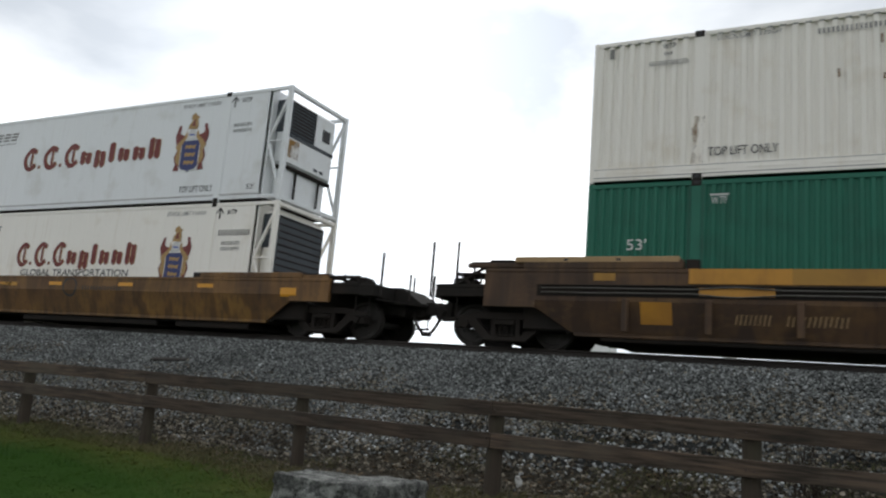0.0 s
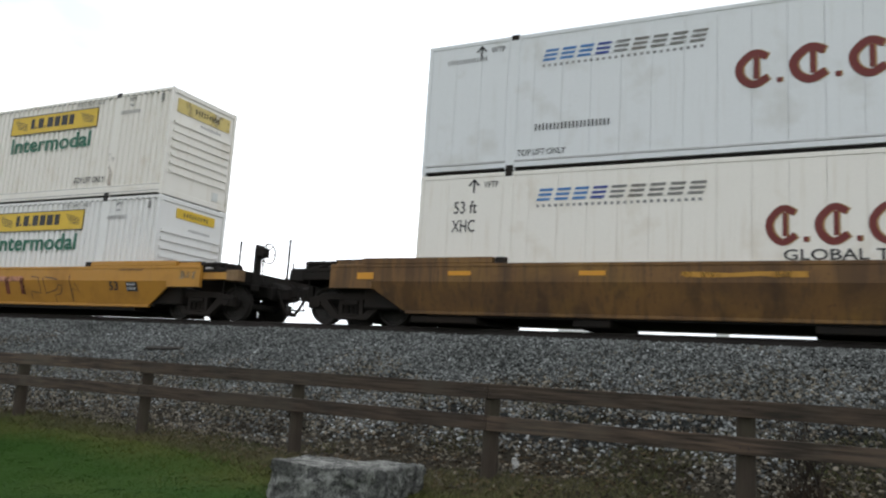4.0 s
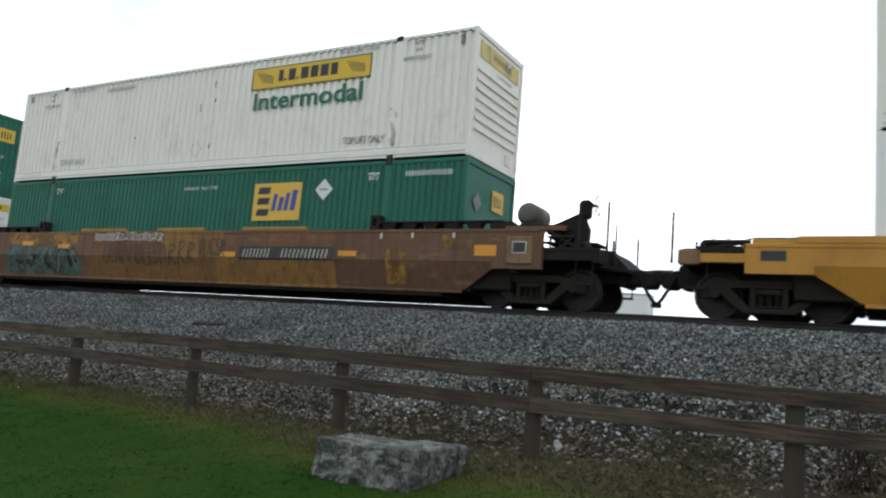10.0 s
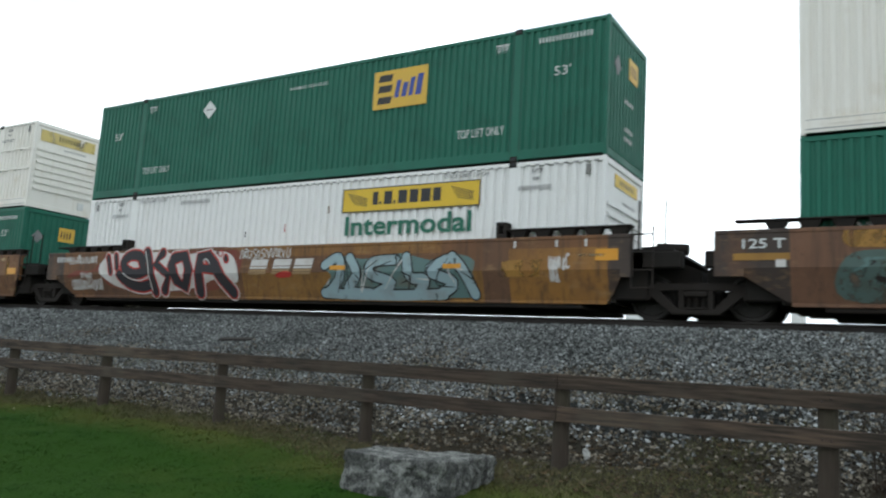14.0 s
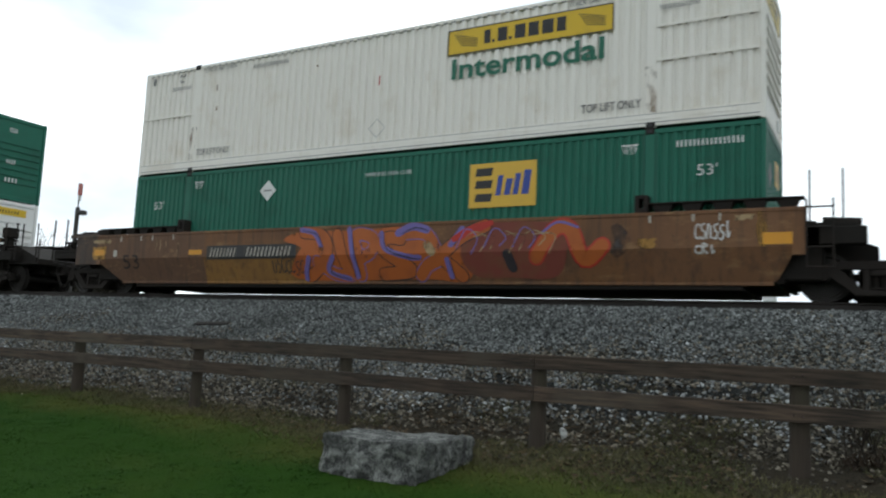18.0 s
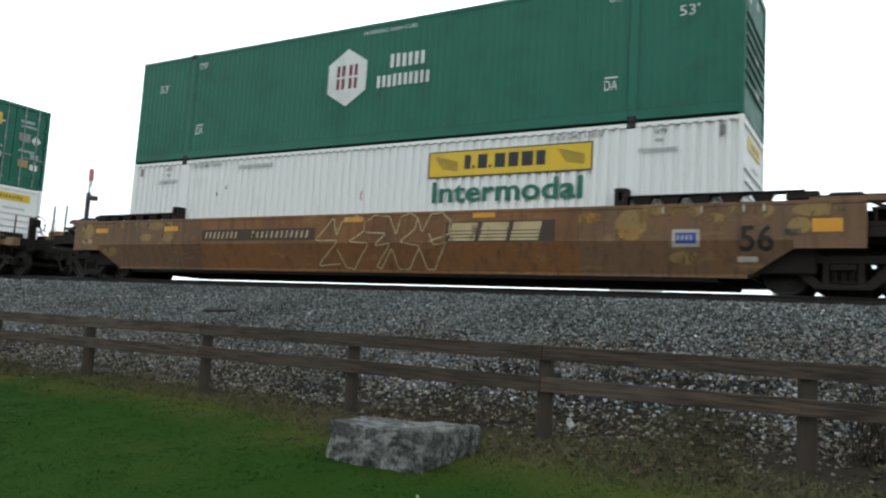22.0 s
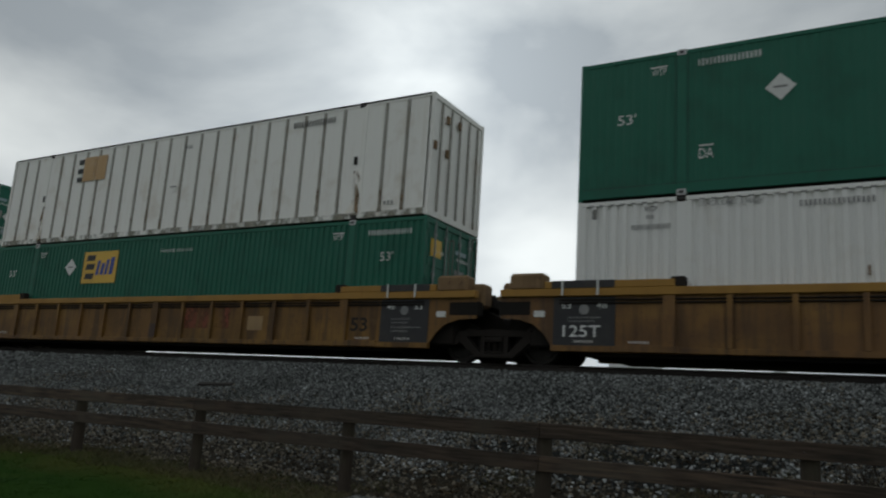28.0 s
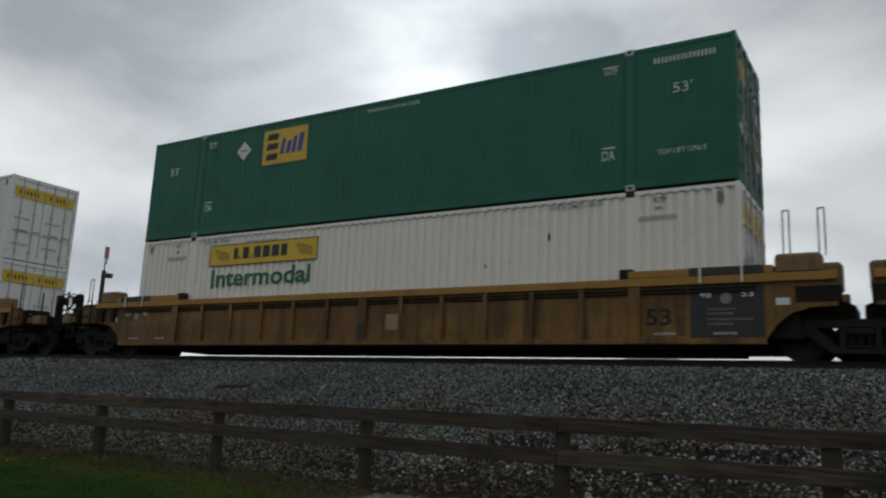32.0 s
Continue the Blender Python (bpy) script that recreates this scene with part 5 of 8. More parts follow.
def green_container(logo=None, door_right=False, end="upright", placard=None, code_left=False, da=False, lifts=True, lean53=None, seed=0, label="", mat=None, wtp=5.67):
    """Green domestic box with fine pressed ribs."""
    rnd = random.Random(seed)
    mat = mat or GREEN
    thing = tagged(new("shipping_container"), label, "shipping container", "containers of the train")
    frame_of_box(thing, mat, True, ALU if door_right else STEEL, 0.24)
    corrugated_sides(thing, mat, 0.168, 0.034 if not da else 0.014, 0.23)
    # Darker green strips paint the shade along the edges of the lifting posts.
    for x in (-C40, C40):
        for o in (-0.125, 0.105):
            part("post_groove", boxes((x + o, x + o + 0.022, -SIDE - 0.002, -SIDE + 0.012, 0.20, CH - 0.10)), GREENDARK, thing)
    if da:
        # Darker green strip: the bottom rail's shadow line in colour.
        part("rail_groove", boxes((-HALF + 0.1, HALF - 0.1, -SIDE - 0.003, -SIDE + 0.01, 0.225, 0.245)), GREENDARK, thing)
    left_end(thing, mat)
    if door_right:
        door_end(thing, mat, GALV, HALF)
        for y, z, w, h, mm in ((-0.95, CH - 0.86, 0.46, 0.40, LOGOORANGE), (-1.02, 0.95, 0.20, 0.22, WHITEINK), (0.16, 1.62, 0.42, 0.30, GREYINK), (0.22, 0.72, 0.36, 0.26, GOLDINK), (0.66, 0.66, 0.28, 0.20, WHITEINK), (0.64, 1.05, 0.30, 0.18, G_PALE), (0.18, 2.28, 0.50, 0.10, G_PALE)):
            part("door_plate", boxes((HALF - 0.012, HALF + 0.001, y, y + w, z, z + h)), mm, thing)
        lettering(thing, "53'", -0.62, 0.92, 0.30, 0.20, WHITEINK, HALF + 0.003, 0.003, face="end")
        prism_bm = prism(bmesh.new(), [(0.62, 1.72), (0.80, 1.52), (0.98, 1.72), (0.80, 1.92)], HALF - 0.008, HALF + 0.002, axis="x")
        part("door_placard", prism_bm, WHITEINK, thing, "white diamond placard")
        for y in (-0.95, 0.2):
            for z in (1.25, 2.12):
                bars(thing, y, z, 0.6, 0.09, 6, WHITEINK, HALF + 0.001, rnd, face="end")
    else:
        front_end(thing, mat, end, HALF)
        yy = HALF + 0.001
        if end != "ridged":
            part("end_logo", boxes((HALF - 0.01, yy, 0.05, 0.62, CH - 0.95, CH - 0.48)), LOGOORANGE, thing, "small orange logo panel")
            bars(thing, 0.12, CH - 0.85, 0.42, 0.26, 3, BLACKINK, yy + 0.003, rnd, face="end")
            bm = bmesh.new()
            prism(bm, [(-0.88, CH - 0.9), (-0.68, CH - 1.12), (-0.48, CH - 0.9), (-0.68, CH - 0.68)], HALF - 0.008, yy, axis="x")
            part("end_placard", bm, GREYINK, thing)
            for z in (0.55, 0.75, 1.35):
                bars(thing, -0.2, z, 0.55, 0.10, 5, WHITEINK, yy + 0.003, rnd, face="end")
        else:
            for z, w in ((CH - 0.55, 0.3), (1.25, 0.35), (0.62, 0.5)):
                bars(thing, -0.1, z, w, 0.16, 3, WHITEINK, HALF + 0.02, rnd, face="end")
            bm = bmesh.new()
            bmesh.ops.create_cone(bm, cap_ends=True, segments=18, radius1=0.17, radius2=0.17, depth=0.02,
                                  matrix=Matrix.Translation((HALF - 0.02, -0.72, CH - 0.52)) @ Matrix.Rotation(radians(90), 4, "Y"))
            part("end_badge", bm, WHITEINK, thing, "round white badge")
    if logo:
        square_logo(thing, *logo)
    if placard:
        diamond(thing, *placard)
    for s in (-1, 1):
        lettering(thing, "53'", s * 7.1 - 0.19, (lean53 or 1.9), 0.36, 0.21, WHITEINK, YL - 0.003, 0.0)
        lettering(thing, "WTP", s * wtp - 0.13, CH - 0.47, 0.28, 0.14, WHITEINK, YL - 0.003, 0.0)
        part("arrow_bar", boxes((s * wtp - 0.15, s * wtp + 0.17, YL - 0.004, YL + 0.002, CH - 0.31, CH - 0.28)), WHITEINK, thing)
        if da:
            lettering(thing, "DA", s * 5.62 - 0.12, 0.66, 0.26, 0.20, WHITEINK, YL - 0.003, 0.002)
            part("arrow_bar", boxes((s * 5.62 - 0.12, s * 5.62 + 0.14, YL - 0.004, YL + 0.002, 0.90, 0.93)), WHITEINK, thing)
    if lifts:
        for u in (-5.85, 4.66) if not da else (6.6,):
            lettering(thing, "TOP LIFT ONLY", u, 0.62 if not da else 0.65, 1.15 if not da else 0.92, 0.19 if not da else 0.10, WHITEINK, YL - 0.003, 0.002)
    if code_left:
        bars(thing, -5.75, CH - 0.40, 1.15, 0.15, 10, WHITEINK, YL - 0.003, rnd)
    bars(thing, 6.55, CH - 0.40, 1.2, 0.13, 10, WHITEINK, YL - 0.003, rnd)
    lettering(thing, "WARNING HIGH CUBE", -0.4, CH - 0.50 if not da else CH - 0.27, 1.25 if not da else 1.5, 0.085, WHITEINK, YL - 0.003, 0.0)
    return thing


def hexagon_container(seed, label):
    thing = green_container(None, False, "ridged", None, da=True, lifts=False, seed=seed, label=label, lean53=1.95)
    y = YL - 0.004
    c, z, r = -0.80, 1.66, 0.70
    part("logo_panel", prism(bmesh.new(), [(c + r * 0.92 * math.sin(a), z + r * math.cos(a)) for a in (k * math.pi / 3 for k in range(6))], y, y + 0.006), WHITEINK, thing, "white hexagon logo")
    bm = boxes((c - 0.30, c - 0.21, y - 0.004, y - 0.002, z - 0.28, z + 0.30), (c - 0.15, c - 0.06, y - 0.004, y - 0.002, z - 0.28, z + 0.30),
               (c + 0.06, c + 0.15, y - 0.004, y - 0.002, z - 0.28, z + 0.30), (c + 0.21, c + 0.30, y - 0.004, y - 0.002, z - 0.28, z + 0.30))
    part("logo_mark", bm, REDINK, thing)
    part("logo_bar", boxes((c - 0.33, c + 0.33, y - 0.006, y - 0.0045, z - 0.02, z + 0.03)), WHITEINK, thing)
    rnd = random.Random(seed)
    bars(thing, 0.42, 1.74, 0.98, 0.34, 6, WHITEINK, y, rnd, name="logo_writing", gap=0.42)
    bars(thing, 0.08, 1.30, 1.46, 0.30, 10, WHITEINK, y, rnd, name="logo_writing", gap=0.42)
    return thing


def sheet_container(seed, label):
    """White box of flat sheets between grey upright posts."""
    rnd = random.Random(seed)
    thing = tagged(new("shipping_container"), label, "shipping container", "containers of the train")
    frame_of_box(thing, SHEET, False, STEEL)
    n = 26
    step = (CL - 0.18) / n
    for i in range(n):
        a = -HALF + 0.09 + i * step
        part("side_sheet", boxes((a + 0.05, a + step - 0.05, -SIDE + 0.012, -SIDE + 0.04, 0.16, CH - 0.095)), SHEET, thing)
        if i:
            wide = 0.085 if abs(abs(a) - C40) < 0.3 else 0.040
            part("side_post", boxes((a - wide, a + wide, -SIDE - 0.012, -SIDE + 0.03, 0.15, CH - 0.09), ch=0.012), SHEET if wide > 0.08 else SHEETPOST, thing)
    part("side_panel", boxes((-HALF + 0.09, HALF - 0.09, SIDE - 0.05, SIDE - 0.01, 0.16, CH - 0.095)), SHEET, thing)
    left_end(thing, SHEET)
    front_end(thing, SHEET, "", HALF)
    for y in (-0.86, -0.42, 0.02, 0.46, 0.90):
        part("end_upright", boxes((HALF - 0.02, HALF + 0.012, y, y + 0.06, 0.15, CH - 0.15), ch=0.008), SHEETPOST, thing)
    for y, z in ((-0.66, 2.30), (-0.10, 2.36), (-1.16, 1.55), (-0.62, 1.50)):
        part("door_fitting", boxes((HALF + 0.0, HALF + 0.045, y, y + 0.12, z, z + 0.20), ch=0.012), DUSTY, thing)
    for u0, u1 in ((-4.36, -3.86), (-3.84, -3.76), (-3.74, -3.30)):
        part("peeled_logo", boxes((u0, u1, -SIDE - 0.018, -SIDE - 0.013, 1.86, 2.62)), PEELTAN, thing, "faded orange remains of a logo")
    yk = -SIDE - 0.020
    for za in (1.86, 2.13, 2.42):
        part("logo_mark", boxes((-4.62, -4.38, yk, yk + 0.006, za, za + 0.15)), BLACKINK, thing)
    part("rail_cap", boxes((-HALF + 0.1, HALF - 0.1, -SIDE - 0.006, -SIDE + 0.06, CH - 0.045, CH + 0.004), ch=0.006), UNDER, thing, "dark rubbed top rail")
    part("rail_stain", boxes((-7.95, 7.95, -SIDE - 0.005, -SIDE + 0.01, 0.02, 0.17)), RAILGRIME, thing)
    for i in range(1, n):
        a = -HALF + 0.09 + i * step
        part("post_stain", boxes((a - 0.038, a + 0.038, -SIDE - 0.016, -SIDE - 0.0125, 0.15, rnd.uniform(0.35, 0.9))), RUSTSPOT, thing)
    diamond(thing, -0.25, 1.35, SHEET, 0.2)
    bars(thing, 3.95, CH - 0.40, 1.35, 0.17, 10, BLACKINK, yk, rnd)
    bars(thing, 0.0, CH - 0.5, 0.35, 0.12, 5, GREYINK, yk, rnd)
    bars(thing, 6.9, 0.3, 0.3, 0.1, 2, GREYINK, yk, rnd)
    for u in (-C40, C40):
        part("lock_box", boxes((u - 0.12, u - 0.03, -SIDE - 0.03, -SIDE, 1.35, 1.55), ch=0.008), STEEL, thing)
        part("edge_stain", boxes((u - 0.10, u + 0.10, -SIDE - 0.017, -SIDE - 0.0125, 0.1, 1.2)), RUSTSPOT, thing)
        part("gusset", prism(bmesh.new(), [(u - 0.30, 0.16), (u, 0.16), (u, 0.5)], -SIDE - 0.016, -SIDE - 0.013), CREAM, thing)
    return thing


def crest(thing, u, z0, h, y):
    """Shield with two supporters, a helm and a figure above, as plain shapes."""
    def shape(name, pts, mat, layer, mirror=False, label=""):
        for s in ((-1, 1) if mirror else (1,)):
            part(name, prism(bmesh.new(), [(u + s * a * h, z0 + b * h) for a, b in pts], y - 0.0012 * layer, y - 0.0012 * layer + 0.001), mat, thing, label)
    shield = [(-0.19, 0.53), (-0.19, 0.10), (-0.13, 0.05), (-0.05, 0.04), (0, 0), (0.05, 0.04), (0.13, 0.05), (0.19, 0.10), (0.19, 0.53)]
    shape("crest_border", [(a * 1.13, b * 1.04 - 0.015) for a, b in shield], WHITEINK, 1)
    shape("crest_shield", shield, CRESTBLUE, 2, label="blue crest shield with gold marks")
    for k in range(3):
        z = 0.13 + 0.13 * k
        shape("crest_charge", [(-0.10, z), (-0.06, z + 0.02), (-0.02, z), (0.03, z + 0.02), (0.09, z - 0.01), (0.12, z + 0.07), (0.05, z + 0.05), (0.0, z + 0.07), (-0.05, z + 0.055), (-0.09, z + 0.085), (-0.11, z + 0.05)], GOLDINK, 3)
    shape("crest_supporter", [(0.20, 0.03), (0.33, 0.04), (0.29, 0.14), (0.34, 0.26), (0.28, 0.40), (0.33, 0.50), (0.36, 0.62), (0.30, 0.80), (0.245, 0.80), (0.26, 0.66), (0.15, 0.62), (0.12, 0.56), (0.22, 0.50), (0.205, 0.25)], REDINK, 1, True)
    shape("crest_mantle", [(0.20, 0.12), (0.27, 0.16), (0.31, 0.26), (0.27, 0.36), (0.33, 0.44), (0.26, 0.52), (0.16, 0.60), (0.12, 0.72), (0.08, 0.60), (0.20, 0.46), (0.205, 0.2)], GOLDINK, 3, True)
    shape("crest_helm", [(-0.10, 0.55), (0.10, 0.55), (0.09, 0.66), (0.05, 0.72), (-0.05, 0.72), (-0.09, 0.66)], ALU, 4)
    shape("helm_slit", [(-0.06, 0.62), (0.06, 0.61), (0.06, 0.635), (-0.06, 0.645)], BLUEINK, 5)
    shape("crest_figure", [(-0.10, 0.73), (0.09, 0.72), (0.11, 0.80), (0.08, 0.88), (0.12, 0.93), (0.05, 0.95), (0.02, 1.0), (-0.05, 0.97), (-0.07, 0.91), (-0.03, 0.87), (-0.09, 0.80)], GOLDINK, 4)
    shape("figure_mark", [(-0.04, 0.78), (0.05, 0.77), (0.03, 0.84), (0.05, 0.89), (-0.01, 0.86)], REDINK, 5)


def reefer_container(upper, seed, label):
    """Smooth white refrigerated box with an open frame and cooling unit at the +x end."""
    rnd = random.Random(seed)
    thing = tagged(new("refrigerated_container"), label, "refrigerated container", "containers of the train")
    mat = REEFER if upper else CREAM
    wall_end = 7.48
    for y0, y1 in ((-SIDE, -SIDE + 0.07), (SIDE - 0.07, SIDE)):
        part("bottom_rail", boxes((-HALF + 0.08, HALF - 0.08, y0, y1, 0.06, 0.15), ch=0.008), mat, thing)
        part("bottom_lip", boxes((-HALF + 0.08, wall_end, y0 - 0.004, y1, 0.17, 0.21), ch=0.006), POSTGREY if not upper else ALU, thing)
        part("top_rail", boxes((-HALF + 0.08, HALF - 0.08, y0, y1, CH - 0.10, CH - 0.012), ch=0.008), mat, thing)
        part("corner_post", boxes((-HALF, -HALF + 0.10, y0 - 0.002, y1 + 0.03, 0.0, CH), ch=0.012), mat, thing)
        part("frame_post", boxes((HALF - 0.14, HALF, y0 - 0.002, y1 + 0.03, 0.0, CH), ch=0.012), mat, thing)
        for x in (-C40, C40):
            part("lifting_post", boxes((x - 0.11, x + 0.11, y0 - 0.006, y1 + 0.02, 0.0, CH), ch=0.014), mat, thing)
            for z in (-0.012, CH - 0.115):
                part("casting", boxes((x - 0.088, x + 0.088, min(y0, y1) - 0.01, max(y0, y1) + 0.06, z, z + 0.125), ch=0.01), STEEL, thing)
    n = 26
    step = (wall_end + HALF - 0.2) / n
    for i in range(n):
        a = -HALF + 0.10 + i * step
        part("side_panel", boxes((a + 0.0025, a + step - 0.0025, -SIDE + 0.012, -SIDE + 0.05, 0.15, CH - 0.095)), mat, thing)
    part("side_panel", boxes((-HALF + 0.1, wall_end, SIDE - 0.05, SIDE - 0.012, 0.15, CH - 0.095)), mat, thing)
    part("roof", boxes((-HALF + 0.05, wall_end, -SIDE + 0.03, SIDE - 0.03, CH - 0.06, CH - 0.02)), mat, thing)
    part("floor", boxes((-HALF + 0.05, wall_end, -SIDE + 0.03, SIDE - 0.03, 0.02, 0.12)), UNDER, thing)
    left_end(thing, mat)
    part("end_wall", boxes((wall_end - 0.04, wall_end, -SIDE + 0.05, SIDE - 0.05, 0.1, CH - 0.06)), mat, thing)
    part("frame_beam", boxes((HALF - 0.10, HALF, -SIDE + 0.1, SIDE - 0.1, CH - 0.12, CH - 0.02), ch=0.01), mat, thing)
    part("frame_beam", boxes((HALF - 0.10, HALF, -SIDE + 0.1, SIDE - 0.1, 0.02, 0.12), ch=0.01), mat, thing)
    for s in (-1, 1):
        y = s * (SIDE - 0.05)
        part("brace", tubes(0.042, ((wall_end, y, CH * 0.52), (HALF - 0.05, y, CH - 0.15))), mat, thing)
        part("brace", tubes(0.042, ((wall_end, y, CH * 0.52), (HALF - 0.05, y, 0.12))), mat, thing)
        part("brace", tubes(0.025, ((wall_end, y, CH * 0.52), (HALF - 0.05, y, CH * 0.52))), mat, thing)
    x0, x1 = wall_end, HALF - 0.12
    unit = part("cooling_unit", boxes((x0, x1 - 0.06, -1.0, 1.0, 0.95, 2.72), ch=0.10), mat, thing, "white cooling unit")
    part("lower_housing", boxes((x0, x1 - 0.16, -0.86, 0.86, 0.16, 0.92), ch=0.04), mat, unit)
    g0, g1, gz = (-0.93, 0.08, 1.78) if upper else (-0.93, 0.90, 1.15)
    if upper:
        part("dark_band", boxes((x1 - 0.075, x1 - 0.045, -0.93, 0.93, 1.68, 1.78), ch=0.01), DARKUNIT, unit)
        for y in (0.18, 0.42):
            part("vent", boxes((x1 - 0.065, x1 - 0.05, y, y + 0.16, 1.12, 1.19)), DARKUNIT, unit)
    part("grille", boxes((x1 - 0.07, x1 - 0.03, g0, g1, gz, 2.62), ch=0.02), DARKUNIT, unit, "dark louvred grille")
    for z in np.linspace(gz + 0.07, 2.55, 9):
        part("louvre", boxes((x1 - 0.04, x1 - 0.015, g0 + 0.04, g1 - 0.04, z, z + 0.03)), STEEL, unit)
    part("side_grille", boxes((x0 + 0.04, x1 - 0.16, -1.02, -0.99, 1.80, 2.62)), DARKUNIT, unit)
    part("badge_plate", boxes((x1 - 0.065, x1 - 0.04, 0.40, 0.72, 2.0, 2.32), ch=0.006), BLACKINK, unit)
    part("rust_patch", boxes((x1 - 0.062, x1 - 0.055, -0.90, -0.50, 1.18, 1.64)), PATCH, unit)
    part("drip_tray", boxes((x0, x1 - 0.05, -0.96, 0.96, 0.90, 0.98), ch=0.03), STEEL, unit)
    for y in (-0.45, 0.5):
        part("hose", tubes(0.03, ((x1 - 0.10, y, 0.92), (x1 - 0.10, y, 0.2))), STEEL, unit)
    # livery
    y = -SIDE + 0.006
    h = 0.52
    u0, w = (-1.75, 5.75) if upper else (-1.25, 4.92)
    zb = (1.30 if upper else 1.34)
    widths = [0.52, 0.10, 0.55, 0.10, 0.52, 0.44, 0.42, 0.24, 0.42, 0.44, 0.42]
    tops = [1, 0.16, 1, 0.16, 1, 0.78, 0.78, 1.12, 0.78, 0.78, 1.16]
    lows = [0, 0, 0, 0, 0, 0, -0.25, 0, 0, 0, 0]
    k = w / (sum(widths) + 0.1 * len(widths))
    x = u0
    for a, t, lo in zip(widths, tops, lows):
        zz0, zz1 = zb + lo * h, zb + t * h
        aw = a * k
        n = 2 if a > 0.3 else 1
        bm, edge = bmesh.new(), bmesh.new()
        if a > 0.48:
            n = 0
            arc = smooth_line([(x + aw * 0.92, zb + h * 0.95), (x + aw * 0.52, zb + h * 1.12), (x + aw * 0.12, zb + h * 0.72), (x + aw * 0.16, zb + h * 0.26), (x + aw * 0.52, zb - 0.01), (x + aw * 0.94, zb + h * 0.22)])
            spur = [Vector((x + aw * 0.60, zb + h * 0.18)), Vector((x + aw * 0.60, zb + h * 0.98))]
            for mesh, o, yy in ((bm, 0.0, y - 0.003), (edge, 0.03, y - 0.0015)):
                ribbon(mesh, [p + Vector((o, 0)) for p in arc], aw * 0.24, yy)
                ribbon(mesh, [p + Vector((o, 0)) for p in spur], aw * 0.15, yy - 0.0004)
        for q in range(n):
            xa, wq = x + aw * q / n, aw / n * 0.80
            d = min(0.055, 0.5 * wq) if a > 0.2 else 0.0
            rise = 0.05 * (q % 2)
            for mesh, o, yy in ((bm, 0.0, y - 0.003), (edge, 0.028, y - 0.0015)):
                prism(mesh, [(xa + o, zz0 + d), (xa + wq / 2 + o, zz0 - 0.02), (xa + wq + o, zz0 + d), (xa + wq + o, zz1 - d - rise), (xa + wq / 2 + o, zz1 - rise), (xa + o, zz1 - d - rise)], yy, yy + 0.0012)
            if q:
                for zq in (zz0 + 0.10, zz1 - 0.16):
                    prism(bm, [(xa - aw / n * 0.4, zq), (xa + 0.02, zq + 0.05), (xa + 0.02, zq + 0.10), (xa - aw / n * 0.4, zq + 0.05)], y - 0.0032, y - 0.002)
        part("logo_mark", bm, REDINK, thing, "dark red blackletter-like mark")
        part("logo_shade", edge, GOLDINK, thing)
        x += (a + 0.1) * k
    crest(thing, 4.95, 0.84 if upper else 0.84, 1.62 if upper else 1.50, y - 0.002)
    for q in range(9):
        xa, mm = -5.45 + q * 0.36, (LTBLUE, LTBLUE, LTBLUE, BLUEINK, GREYINK, POSTGREY, POSTGREY, POSTGREY, POSTGREY)[q]
        for zq in (2.25, 2.345, 2.44):
            part("logo_stripe", prism(bmesh.new(), [(xa + (zq - 2.25) * 0.3, zq), (xa + 0.27 + (zq - 2.25) * 0.3, zq), (xa + 0.285 + (zq - 2.25) * 0.3, zq + 0.05), (xa + 0.015 + (zq - 2.25) * 0.3, zq + 0.05)], y - 0.005, y - 0.002), mm, thing)
    bars(thing, -5.45, 2.12, 3.2, 0.06, 26, GREYINK, y - 0.002, rnd, name="logo_writing")
    lettering(thing, "STACK LIMIT 3 HIGH", 4.5, CH - 0.30, 1.3, 0.11, GREYINK, y - 0.002, 0.004)
    if upper:
        bars(thing, -5.55, 0.78, 1.55, 0.15, 13, BLACKINK, y - 0.002, rnd)
        lettering(thing, "TOP LIFT ONLY", 4.75, 0.30, 1.15, 0.17, BLACKINK, y - 0.002, 0.006)
        lettering(thing, "TOP LIFT ONLY", -5.9, 0.28, 1.0, 0.13, BLACKINK, y - 0.002, 0.006)
        lettering(thing, "53'", 7.0, 0.30, 0.24, 0.14, BLACKINK, y - 0.002, 0.006)
        bars(thing, 6.35, 1.95, 0.6, 0.10, 8, GREYINK, y - 0.002, rnd)
        bars(thing, 6.35, 1.80, 0.6, 0.10, 8, GREYINK, y - 0.002, rnd)
        bars(thing, -7.6, 2.42, 0.95, 0.11, 9, GREYINK, y - 0.002, rnd)
    else:
        lettering(thing, "GLOBAL TRANSPORTATION", -0.98, 1.02, 4.35, 0.19, BLACKINK, y - 0.002, 0.012)
        lettering(thing, "53 ft", -7.25, 2.05, 0.52, 0.26, BLACKINK, y - 0.002, 0.006)
        lettering(thing, "XHC", -7.28, 1.66, 0.52, 0.26, BLACKINK, y - 0.002, 0.006)
        bars(thing, 6.32, 2.05, 1.0, 0.16, 10, BLACKINK, y - 0.002, rnd)
        bars(thing, 6.45, 1.82, 0.6, 0.10, 8, GREYINK, y - 0.002, rnd)
        bars(thing, 6.45, 1.68, 0.6, 0.10, 8, GREYINK, y - 0.002, rnd)
    for u in (-6.6, 6.5):
        lettering(thing, "WTP", u, CH - 0.32, 0.32, 0.13, BLACKINK, y - 0.002, 0.01)
        bm = bmesh.new()
        ribbon(bm, [(u - 0.22, CH - 0.42), (u - 0.22, CH - 0.16)], 0.04, y - 0.002)
